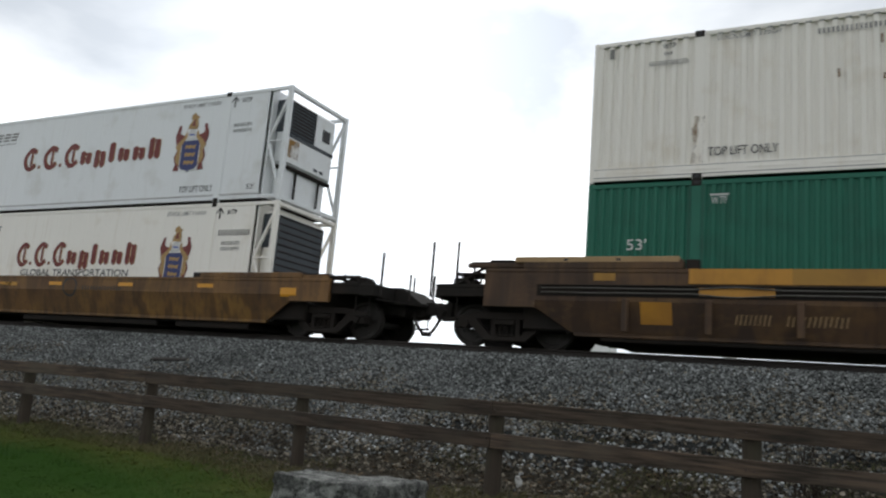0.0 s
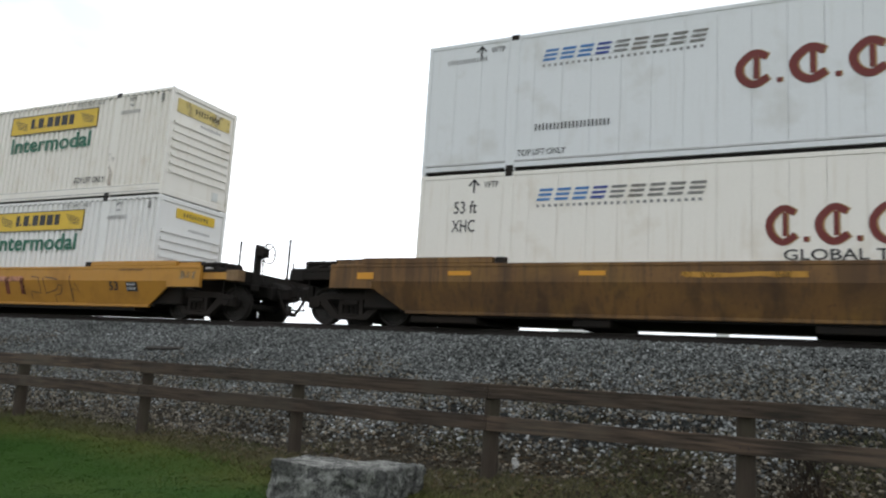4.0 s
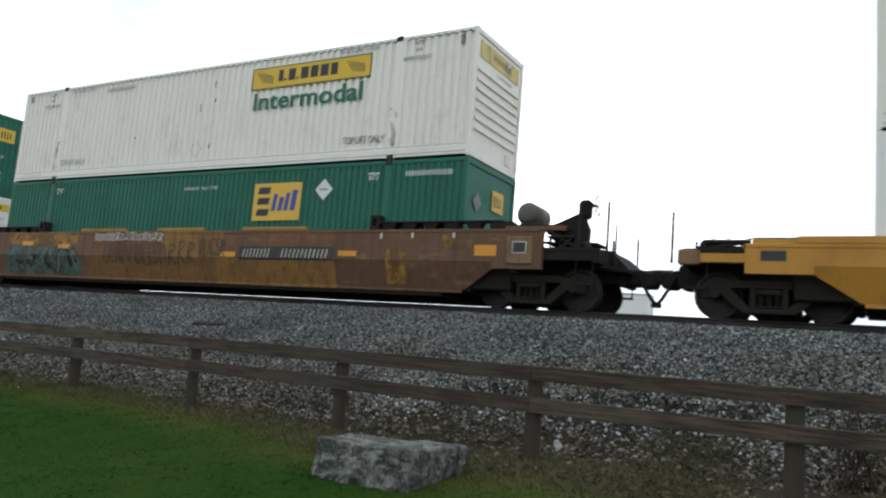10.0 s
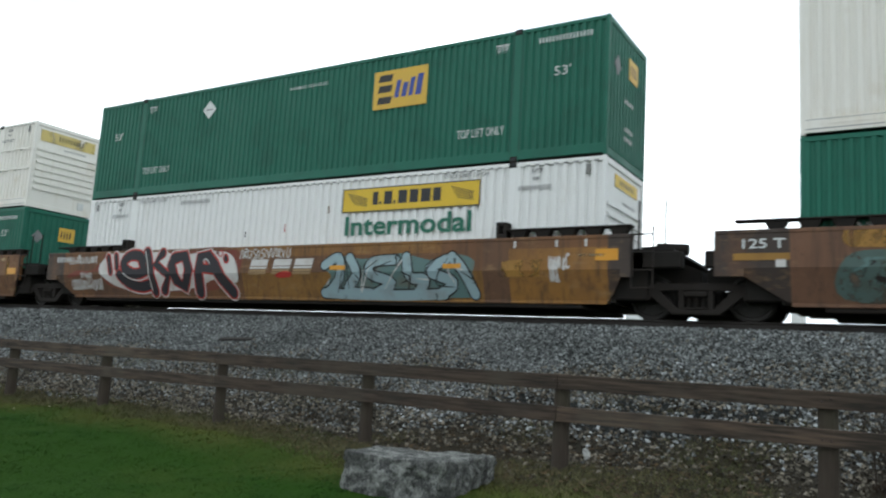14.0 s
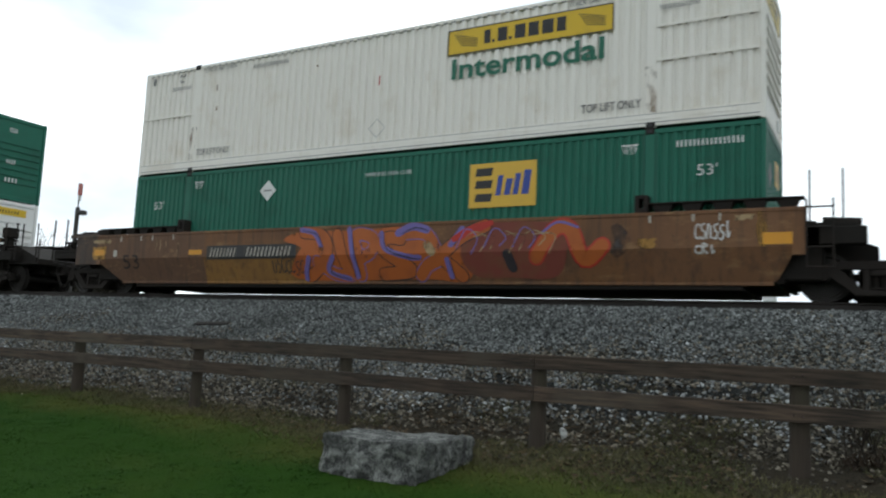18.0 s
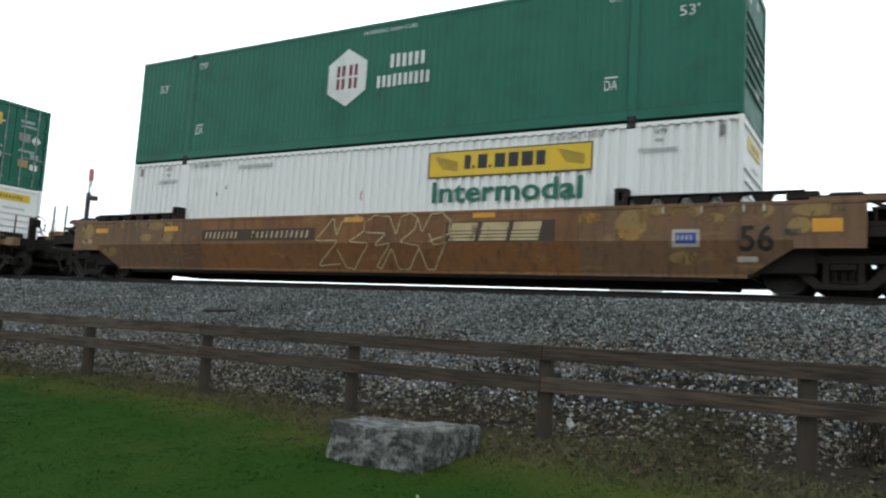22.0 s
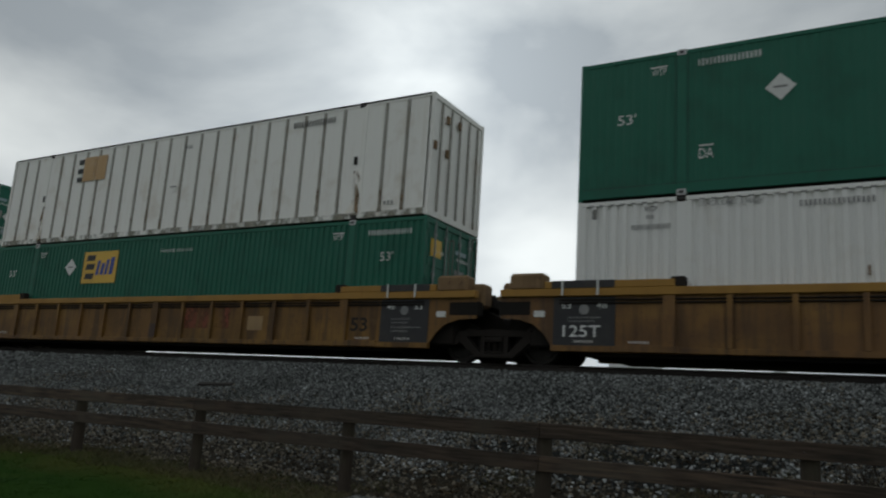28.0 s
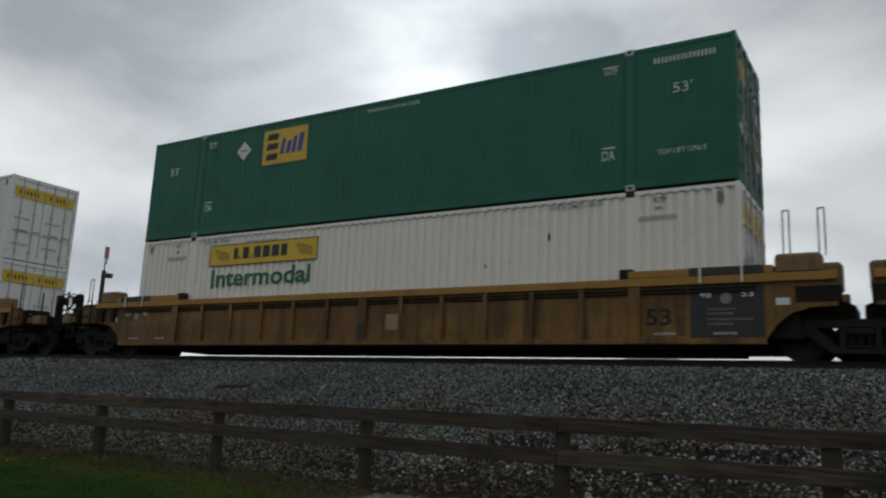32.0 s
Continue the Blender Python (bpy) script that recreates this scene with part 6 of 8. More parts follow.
        ribbon(bm, [(u - 0.33, CH - 0.27), (u - 0.22, CH - 0.14), (u - 0.11, CH - 0.27)], 0.04, y - 0.0025)
        part("arrow", bm, BLACKINK, thing)
    return thing


# ---------------------------------------------------------------- well cars
CS = 1.50                 # half width of a car
YP = -CS - 0.006          # plane of paint on the near side
WHEEL_R = 0.42
SPIN = []                 # wheelsets that turn


def truck(car, u):
    """Two-axle bogie under a car: side frames, bolster, springs, and turning wheelsets."""
    zc = 0.10 + WHEEL_R
    tr = part("truck", boxes((u - 0.20, u + 0.20, -0.98, 0.98, zc - 0.02, zc + 0.26), ch=0.02), UNDER, car)
    for s in (-1, 1):
        y = s * 1.06
        bm = prism(bmesh.new(), [(u - 1.12, zc - 0.10), (u - 1.12, zc + 0.13), (u - 0.62, zc + 0.23), (u + 0.62, zc + 0.23), (u + 1.12, zc + 0.13), (u + 1.12, zc - 0.10),
                   (u + 0.98, zc - 0.10), (u + 0.92, zc + 0.03), (u + 0.60, zc + 0.10), (u - 0.60, zc + 0.10), (u - 0.92, zc + 0.03), (u - 0.98, zc - 0.10)], y - 0.080, y + 0.080)
        for e in (-1, 1):
            prism(bm, [(u + e * 0.88, zc + 0.05), (u + e * 0.66, zc + 0.11), (u + e * 0.30, zc - 0.25), (u + e * 0.44, zc - 0.31)], y - 0.074, y + 0.074)
            box(bm, u + e * 0.26 - 0.045, u + e * 0.26 + 0.045, y - 0.068, y + 0.068, zc - 0.27, zc + 0.11)
        box(bm, u - 0.44, u + 0.44, y - 0.077, y + 0.077, zc - 0.34, zc - 0.235, ch=0.02)
        part("side_frame", bm, FRAMESTEEL, tr)
        part("bolster_end", boxes((u - 0.20, u + 0.20, min(s * 0.98, s * 1.17), max(s * 0.98, s * 1.17), zc - 0.02, zc + 0.085), ch=0.02), FRAMESTEEL, tr)
        part("spring_seat", boxes((u - 0.21, u + 0.21, y - 0.10, y + 0.10, zc - 0.232, zc - 0.205), ch=0.006), FRAMESTEEL, tr)
        for dx in (-0.13, 0.0, 0.13):
            bm = bmesh.new()
            for k in range(5):
                tube(bm, (u + dx, y, zc - 0.20 + k * 0.036), (u + dx, y, zc - 0.184 + k * 0.036), 0.058, 10)
            tube(bm, (u + dx, y, zc - 0.21), (u + dx, y, zc - 0.02), 0.040, 8)
            part("spring", bm, UNDER, tr)
        for dx in (-0.89, 0.89):
            bm = bmesh.new()
            tube(bm, (u + dx, s * 0.92, zc), (u + dx, s * 1.17, zc), 0.095, 12)
            part("bearing_cap", bm, STEEL, tr)
    # Plain dark filler block, added to close the view between the wheels.
    part("brake_rigging", boxes((u - 0.40, u + 0.40, -0.62, 0.62, zc - 0.30, zc + 0.16), ch=0.05), UNDER, tr)
    for dx in (-0.89, 0.89):
        bm = bmesh.new()
        for s in (-1, 1):
            y = s * 0.735
            rim = [(0.42, -0.06), (0.42, 0.05), (0.36, 0.055), (0.34, 0.02), (0.14, 0.03), (0.13, 0.08), (0.10, 0.08), (0.10, -0.08), (0.14, -0.08), (0.15, -0.03), (0.345, -0.02), (0.36, -0.075), (0.445, -0.085), (0.445, -0.06)]
            n = 28
            rings = []
            for i in range(n):
                a = 2 * math.pi * i / n
                rings.append([bm.verts.new((r * math.cos(a), y + s * o, r * math.sin(a))) for r, o in rim])
            for i in range(n):
                p, q = rings[i], rings[(i + 1) % n]
                for k in range(len(rim)):
                    bm.faces.new((p[k], p[(k + 1) % len(rim)], q[(k + 1) % len(rim)], q[k]))
            for k in range(5):
                a = 2 * math.pi * k / 5
                tube(bm, (0.24 * math.cos(a), y + s * 0.02, 0.24 * math.sin(a)), (0.24 * math.cos(a), y + s * 0.045, 0.24 * math.sin(a)), 0.035, 8)
        tube(bm, (0, -1.1, 0), (0, 1.1, 0), 0.08, 12)
        bmesh.ops.recalc_face_normals(bm, faces=bm.faces)
        ws = part("wheelset", bm, TREAD, tr, "dark worn steel wheels on an axle")
        ws.location = (u + dx, 0, zc)
        SPIN.append((ws, u + dx, zc))
    return tr


def coupler_end(car, s, mat, reach, wheel=False, high=False, rods=3):
    """Open end frame with deck, sloping sill, coupler, hose, safety rods and brake gear; s is the end's sign."""
    def bx(a, b, y0, y1, z0, z1):
        return (min(s * a, s * b), max(s * a, s * b), y0, y1, z0, z1)
    bm = bmesh.new()
    prism(bm, [(s * 9.3, 0.86), (s * 9.3, 1.22), (s * 10.6, 1.18), (s * 11.25, 0.98), (s * 11.25, 0.72), (s * 10.2, 0.72)], -0.36, 0.36)
    part("centre_sill", bm, UNDER, car)
    part("body_bolster", boxes(bx(8.45, 10.75, -0.62, 0.62, 0.80, 1.16), ch=0.02), UNDER, car)
    part("end_underframe", boxes(bx(8.32, 9.25, -1.25, 1.25, 0.42, 0.84), ch=0.03), UNDER, car)
    part("draft_pocket", boxes(bx(10.9, reach - 0.35, -0.26, 0.26, 0.70, 1.02), ch=0.03), UNDER, car)
    part("striker", boxes(bx(11.2, 11.34, -0.42, 0.42, 0.66, 1.08), ch=0.02), UNDER, car)
    part("deck_plate", boxes(bx(9.8, 11.05, -1.35, 1.35, 1.20, 1.25), ch=0.006), UNDER, car)
    for y0, y1 in ((-1.42, -1.30), (1.30, 1.42)):
        part("deck_side", boxes(bx(9.9, 11.05, y0, y1, 1.02, 1.19), ch=0.01), mat if mat in (YELLOWCAR, TANCAR, RICHTAN) else UNDER, car)
        part("deck_curb", boxes(bx(9.9, 11.05, y0 - 0.01, y1 + 0.01, 1.19, 1.27), ch=0.01), UNDER, car)
        part("step", boxes(bx(10.62, 11.0, y0, y1, 0.55, 0.59), ch=0.004), UNDER, car)
        for x in (10.64, 10.98):
            part("step_hanger", tubes(0.014, ((s * x, y0 + 0.06, 0.57), (s * x, y0 + 0.06, 1.05)), n=6), UNDER, car)
    part("end_beam", boxes(bx(11.0, 11.12, -1.42, 1.42, 0.98, 1.26), ch=0.012), UNDER, car)
    zt = 1.46 if not high else 1.72
    if not high:
        for y in (-1.40, 1.40):
            part("deck_handrail", tubes(0.038, ((s * 9.93, y, 1.39), (s * 10.72, y, 1.39)), n=8), STEEL, car)
            for x in (10.02, 10.68):
                part("rail_post", tubes(0.03, ((s * x, y, 1.2), (s * x, y, 1.41)), n=8), STEEL, car)
        part("corner_block", boxes(bx(10.75, 11.14, -1.45, -1.20, 0.98, 1.24), ch=0.02), DUSTY if mat in (YELLOWCAR, TANCAR, RICHTAN) else UNDER, car)
        part("brake_rigging", tubes(0.05, ((s * 10.1, -1.1, 1.31), (s * 10.9, -1.1, 1.31)), n=8), UNDER, car)
    else:
        part("platform_plate", boxes(bx(10.06, 10.68, -1.44, -0.80, 1.46, 1.50), ch=0.006), STEEL, car)
        part("platform_brace", tubes(0.032, ((s * 10.56, -1.40, 1.46), (s * 10.24, -1.40, 1.16)), n=6), STEEL, car)
        for x in (10.12, 10.64):
            part("platform_leg", tubes(0.022, ((s * x, -1.40, 1.22), (s * x, -1.40, 1.48)), n=6), STEEL, car)
        for x0, x1, z0, z1 in ((8.79, 9.31, 1.66, 1.80), (9.45, 9.95, 1.70, 1.76)):
            part("end_casting", boxes(bx(x0, x1, -1.42, -1.15, z0, z1), ch=0.02), STEEL, car)
    part("walkway_brace", tubes(0.035, ((s * 9.95, -1.38, zt - 0.05), (s * 10.75, -1.38, 1.22)), n=6), STEEL, car)
    part("walkway_beam", boxes(bx(9.15, 10.42 if high else 9.9, -1.44, -1.34, zt - 0.12, zt - 0.03), ch=0.01), mat, car)
    part("gear_box", boxes(bx(10.35, 10.8, -1.3, -0.9, 1.25, 1.42), ch=0.04), UNDER, car)
    part("walkway", boxes(bx(9.15, 10.35 if high else 9.9, -1.42, -0.75, zt - 0.04, zt), ch=0.004), STEEL, car)
    part("walkway", boxes(bx(9.15, 10.35 if high else 9.9, 0.75, 1.42, zt - 0.04, zt), ch=0.004), STEEL, car)
    for x in (9.95, 10.3):
        for y in (-1.36, 1.36):
            part("walkway_leg", tubes(0.022, ((s * x, y, 1.22), (s * x, y, zt)), n=6), STEEL, car)
    part("shank", boxes(bx(11.2, reach - 0.22, -0.13, 0.13, 0.77, 1.02), ch=0.03), STEEL, car)
    bm = bmesh.new()
    prism(bm, [(s * (reach - 0.25), -0.13), (s * (reach + 0.02), -0.17), (s * (reach + 0.06), 0.02), (s * (reach - 0.06), 0.05), (s * (reach - 0.04), 0.20), (s * (reach - 0.22), 0.16)], 0.0, 0.26)
    for v in bm.verts:
        v.co = Vector((v.co.x, v.co.z, v.co.y + 0.77))
    part("coupler_head", bm, STEEL, car)
    pts = [Vector((s * (reach - 0.42 + 0.42 * i / 10), -0.30, 0.86 - 0.54 * math.sin(math.pi * i / 20) ** 1.2)) for i in range(11)]
    part("hose_coupling", boxes(bx(reach - 0.10, reach + 0.03, -0.34, -0.24, 0.27, 0.37), ch=0.02), UNDER, car)
    part("coupler_lug", boxes(bx(reach - 0.42, reach - 0.12, -0.22, 0.22, 0.66, 1.0), ch=0.05), STEEL, car)
    part("air_hose", tubes(0.036, *zip(pts[:-1], pts[1:])), UNDER, car)
    tall = 2.15 if high else 1.93
    spots = [(11.25 if not wheel else 11.06, -1.38, tall), (10.68, -1.38, tall) if high else (11.3, 0.9, 1.75), (11.06, 1.38, 1.9), (10.5, 1.38, 1.85)][:rods + 1]
    for x, y, z in spots:
        part("safety_rod", tubes(0.027, ((s * x, y, 1.0), (s * x, y, z)), n=6), STEEL, car)
    part("cut_lever", tubes(0.014, ((s * 11.15, -1.4, 0.92), (s * (reach - 0.1), -0.2, 0.92)), n=6), STEEL, car)
    if wheel:
        part("brake_stand", boxes(bx(11.16, 11.26, -1.02, -0.80, 0.80, 1.92), ch=0.02), UNDER, car)
        part("brake_box", boxes(bx(11.22, 11.44, -1.06, -0.76, 1.62, 1.86), ch=0.04), UNDER, car)
        part("brake_chain", tubes(0.02, ((s * 11.36, -0.9, 1.65), (s * 11.40, -0.9, 0.95)), n=6), UNDER, car)
        bm = bmesh.new()
        n = 18
        ring = [Vector((s * 11.52, -0.91 + 0.24 * math.cos(2 * math.pi * i / n), 1.70 + 0.24 * math.sin(2 * math.pi * i / n))) for i in range(n)]
        for i in range(n):
            tube(bm, ring[i], ring[(i + 1) % n], 0.018, 6)
        for i in range(0, n, 3):
            tube(bm, (s * 11.46, -0.91, 1.72), ring[i], 0.012, 5)
        part("brake_wheel", bm, STEEL, car)


def joint_end(car, s, male):
    """End over a shared bogie: short platform, bearing arm and grab irons."""
    def bx(a, b, y0, y1, z0, z1):
        return (min(s * a, s * b), max(s * a, s * b), y0, y1, z0, z1)
    bm = bmesh.new()
    prism(bm, [(s * 8.3, 0.5), (s * 8.3, 1.28), (s * 9.2, 1.28), (s * 9.75, 1.05), (s * 9.75, 0.78), (s * 9.0, 0.78)], -0.55, 0.55)
    part("end_sill", bm, UNDER, car)
    part("end_underframe", boxes(bx(8.32, 8.95, -1.25, 1.25, 0.42, 1.0), ch=0.03), UNDER, car)
    part("platform", boxes(bx(8.3, 9.45, -1.38, 1.38, 1.30, 1.36), ch=0.006), UNDER, car)
    for y in (-1.30, 1.30):
        part("side_bearing", boxes(bx(8.9, 9.6, y - 0.12, y + 0.12, 1.0, 1.30), ch=0.02), UNDER, car)
    part("cylinder", tubes(0.11, ((s * 8.9, -0.5, 1.5), (s * 9.5, -0.5, 1.46)), n=12), UNDER, car)
    part("valve_box", boxes(bx(8.6, 9.1, 0.15, 0.75, 1.36, 1.62), ch=0.03), UNDER, car)
    if male:
        for x in (8.72, 9.12):
            part("ladder_rail", tubes(0.018, ((s * x, -CS - 0.03, 0.62), (s * x, -CS - 0.03, 1.75)), n=6), STEEL, car)
        for z in (0.62, 0.95, 1.28, 1.61):
            part("rung", tubes(0.016, ((s * 8.72, -CS - 0.03, z), (s * 9.12, -CS - 0.03, z)), n=6), STEEL, car)
        for x in (8.75, 9.25):
            part("safety_rod", tubes(0.018, ((s * x, -1.2, 1.3), (s * x, -1.2, 2.3)), n=6), STEEL, car)


def smooth_side(car, mat, top, s):
    """Side of folded plate with a crease, tapering up over the bogies."""
    y, yi, yb = s * CS, s * (CS - 0.09), s * (CS - 0.20)
    bm = bmesh.new()
    prism(bm, [(-10.0, 0.83), (-8.93, 0.83), (-8.93, 0.97), (8.93, 0.97), (8.93, 0.83), (10.0, 0.83), (10.0, top), (-10.0, top)], y, yi)
    part("side_plate", bm, mat, car)
    bm = bmesh.new()
    ym = yb + (y - yb) * 0.76
    a = [(-8.93, y, 0.968), (8.93, y, 0.968), (8.93, ym, 0.83), (8.25, yb, 0.40), (-8.25, yb, 0.40), (-8.93, ym, 0.83)]
    b = [(p[0], p[1] - s * 0.04, p[2]) for p in a]
    va, vb = [bm.verts.new(p) for p in a], [bm.verts.new(p) for p in b]
    bm.faces.new(va)
    bm.faces.new(vb[::-1])
    for i in range(6):
        bm.faces.new((va[i], vb[i], vb[(i + 1) % 6], va[(i + 1) % 6]))
    bmesh.ops.recalc_face_normals(bm, faces=bm.faces)
    part("lower_plate", bm, mat, car)
    part("side_sill", boxes((-8.2, 8.2, min(yb, yb - s * 0.06), max(yb, yb - s * 0.06), 0.33, 0.40), ch=0.01), mat, car)
    part("top_chord", boxes((-10.0, 10.0, min(y + s * 0.012, yi - s * 0.06), max(y + s * 0.012, yi - s * 0.06), top - 0.06, top + 0.012), ch=0.01), mat, car)


def well(car, low=0.255):
    part("well_floor", boxes((-8.2, 8.2, -1.24, 1.24, 0.345, 0.37)), UNDER, car)
    part("well_bottom", boxes((-7.7, 7.7, -1.26, 1.26, low, 0.345), ch=0.02), UNDER, car)
    for x in np.linspace(-7.4, 7.4, 7):
        part("cross_member", boxes((x - 0.14, x + 0.14, -1.25, 1.25, low + 0.012, 0.30), ch=0.01), UNDER, car)
    for s in (-1, 1):
        part("bulkhead", boxes((s * 8.30 - 0.06, s * 8.30 + 0.06, -1.25, 1.25, 0.36, 1.25), ch=0.015), UNDER, car)


def guides(car, mat, top, ends=(-1, 1), tall=0.14, thin=False):
    """Raised chords over the ends of the well, with the corner locks."""
    for e in ends:
        for s in (-1, 1):
            if thin:
                ya, yb = sorted((s * (CS - 0.05), s * (CS - 0.30)))
                part("guide_plate", boxes((min(e * 6.0, e * 9.1), max(e * 6.0, e * 9.1), ya, yb, top + 0.17, top + 0.20), ch=0.006), STEEL, car)
                for k in range(5):
                    x = e * (6.35 + 0.52 * k)
                    part("guide_bracket", prism(bmesh.new(), [(x - 0.11, top + 0.012), (x + 0.11, top + 0.012), (x + 0.19, top + 0.17), (x - 0.19, top + 0.17)], ya + 0.03, yb - 0.03), UNDER, car)
                xl = e * 5.97
                bm = boxes((xl - 0.12, xl - 0.045, ya, yb, top - 0.02, top + 0.35), (xl + 0.045, xl + 0.12, ya + 0.002, yb - 0.002, top - 0.02, top + 0.35),
                           (xl - 0.05, xl + 0.05, ya + 0.004, yb - 0.004, top + 0.28, top + 0.352), (xl - 0.05, xl + 0.05, ya + 0.004, yb - 0.004, top - 0.02, top + 0.11), ch=0.008)
                part("corner_lock", bm, STEEL, car)
                continue
            y0, y1 = (-CS - 0.012, -CS + 0.16) if s < 0 else (CS - 0.16, CS + 0.012)
            part("raised_chord", boxes((min(e * 6.2, e * 9.2), max(e * 6.2, e * 9.2), y0, y1, top + 0.012, top + tall), ch=0.012), mat, car)
            part("corner_lock", boxes((e * 6.05 - 0.12, e * 6.05 + 0.12, y0 + 0.03, y1 - 0.02, top - 0.02, top + tall + 0.16 * (tall > 0.2)), ch=0.02), STEEL, car)


def tapes(car, spots, mat=None, w=0.5, h=0.09):
    for u, z in spots:
        part("reflector", boxes((u - w / 2, u + w / 2, YP - 0.004, YP + 0.004, z - h / 2, z + h / 2)), mat or REFLECT, car, "yellow reflective strip")


def plate(car, u0, u1, z0, z1, mat, name="paint_patch", y=None):
    """A flat patch of paint; worn ones have a ragged outline."""
    y = YP if y is None else y
    swap = {CHORD: PATCH, YELLOWCAR: PATCHYEL, FADED: PATCHPALE}
    if (name == "paint_patch" and mat in swap) or name == "graffiti_ground":
        jit = 0.10 if name == "graffiti_ground" else 0.035
        rnd = random.Random(int(u0 * 100 + z0 * 1000))
        pts = []
        for (a, b), (c, d) in (((u0, z0), (u1, z0)), ((u1, z0), (u1, z1)), ((u1, z1), (u0, z1)), ((u0, z1), (u0, z0))):
            for k in range(5):
                f = (k + rnd.uniform(-0.3, 0.3)) / 5
                pts.append((a + (c - a) * f + rnd.uniform(-jit, jit), min(z1, max(z0, b + (d - b) * f + rnd.uniform(-jit, jit)))))
        return part(name, prism(bmesh.new(), pts, y - 0.003, y + 0.004), swap.get(mat, mat), car)
    return part(name, boxes((u0, u1, y - 0.003, y + 0.004, z0, z1), ch=0.001), mat, car)


GLYPHS = ([(0.1, 0.0), (0.15, 0.6), (0.2, 1.0), (0.75, 0.85), (0.2, 0.5), (0.85, 0.0)], [(0.0, 0.9), (0.35, 0.05), (0.6, 0.95)], [(0.8, 0.85), (0.3, 0.95), (0.05, 0.45), (0.4, 0.05), (0.9, 0.2)],
          [(0.8, 0.95), (0.2, 0.85), (0.3, 0.55), (0.75, 0.4), (0.5, 0.02), (0.05, 0.1)], [(0.05, 0.0), (0.25, 0.9), (0.6, 0.75), (0.7, 0.05)], [(0.45, 1.0), (0.4, 0.5), (0.5, 0.0), (0.8, 0.35)], [(0.1, 1.0), (0.15, 0.1), (0.7, 0.15), (0.75, 0.95)])


def scribble(car, rnd, x0, x1, z0, z1, mat, n=5, w=0.035):
    """A quick scrawl of hooks and loops, close together."""
    bm = bmesh.new()
    step = (x1 - x0) / n
    for i in range(n):
        h, lift = (z1 - z0) * rnd.uniform(0.75, 1.0), rnd.uniform(0, 0.15) * (z1 - z0)
        lean = rnd.uniform(-0.05, 0.2)
        pts = [(x0 + (i + 1.05 * px + lean * pz) * step, z0 + lift + pz * h * 0.95) for px, pz in rnd.choice(GLYPHS)]
        ribbon(bm, smooth_line(pts), w, YP - 0.018 - 0.0005 * i)
    part("graffiti_scribble", bm, mat, car)["kind"] = "stuff"


PAINTED = ("paint_patch", "graffiti_ground", "graffiti_outline", "graffiti_fill", "graffiti_line", "graffiti_scribble", "graffiti_edge", "graffiti_letter", "number_panel", "writing_mark",
           "letter", "lettering", "reflector", "emblem_mark", "emblem_ground", "stencil_panel", "oval_mark", "ring_emblem", "side_patch", "paper_label", "dust_patch")


def hug(car):
    """Lays all paint that reaches below the crease of a car's side onto the inward-leaning lower plate."""
    for ob in car.children:
        if ob.name.split(".")[0] in PAINTED and min(v.co.z for v in ob.data.vertices) < 0.96:
            bm = bmesh.new()
            bm.from_mesh(ob.data)
            bmesh.ops.bisect_plane(bm, geom=bm.verts[:] + bm.edges[:] + bm.faces[:], plane_co=(0, 0, 0.968), plane_no=(0, 0, 1))
            for v in bm.verts:
                v.co.y += 0.352 * max(0.0, 0.968 - v.co.z)
            bm.to_mesh(ob.data)
            bm.free()


def car_mark(car, rnd, u0, u1, z0, z1, dark=None, ink=None):
    """Reporting mark: plain bars, on a dark panel or straight on the side."""
    if dark:
        plate(car, u0 - 0.12, u1 + 0.12, z0 - 0.05, z1 + 0.05, dark, "number_panel")
    w = u1 - u0
    bars(car, u0, z0, w * 0.34, z1 - z0, 8, ink or PALESTENCIL, YP - 0.008, rnd, slant=0.2, gap=0.66)
    bars(car, u0 + w * 0.46, z0, w * 0.54, z1 - z0, 12, ink or PALESTENCIL, YP - 0.008, rnd, slant=0.2, gap=0.66)


def smooth_car(mat, top, left, right, label, chord=None, tall=0.14, name="well_car", low=0.245, sloped=False):
    """left, right: reach of the coupler, or None over a shared bogie."""
    car = tagged(new(name), label, "rail car", "well cars of the train")
    for s in (-1, 1):
        smooth_side(car, mat, top, s)
    well(car, low)
    guides(car, chord or mat, top, tall=tall, thin=top > 1.6)
    for s, reach in ((-1, left), (1, right)):
        if reach:
            coupler_end(car, s, mat, reach, wheel=s > 0 and sloped is False, high=top > 1.5)
            if s > 0 and sloped:
                part("slope_sheet", prism(bmesh.new(), [(9.9, 0.95), (9.9, 1.50), (10.73, 1.53), (11.95, 1.08), (11.95, 0.92)], -1.05, 1.05), UNDER, car)
                part("brake_box", boxes((10.33, 10.70, -1.30, -0.95, 1.73, 2.05), ch=0.03), UNDER, car)
                part("brake_stand", boxes((10.42, 10.60, -1.25, -1.02, 1.2, 1.75), ch=0.02), UNDER, car)
                for x, z0, z1 in ((11.12, 1.2, 2.16), (11.86, 1.0, 2.15), (12.0, 0.95, 1.66)):
                    part("safety_rod", tubes(0.024, ((x, -1.1, z0), (x, -1.1, z1)), n=6), STEEL, car)
            truck(car, s * 9.65)
        else:
            joint_end(car, s, s > 0)
            if s < 0:
                truck(car, -9.81)
    return car


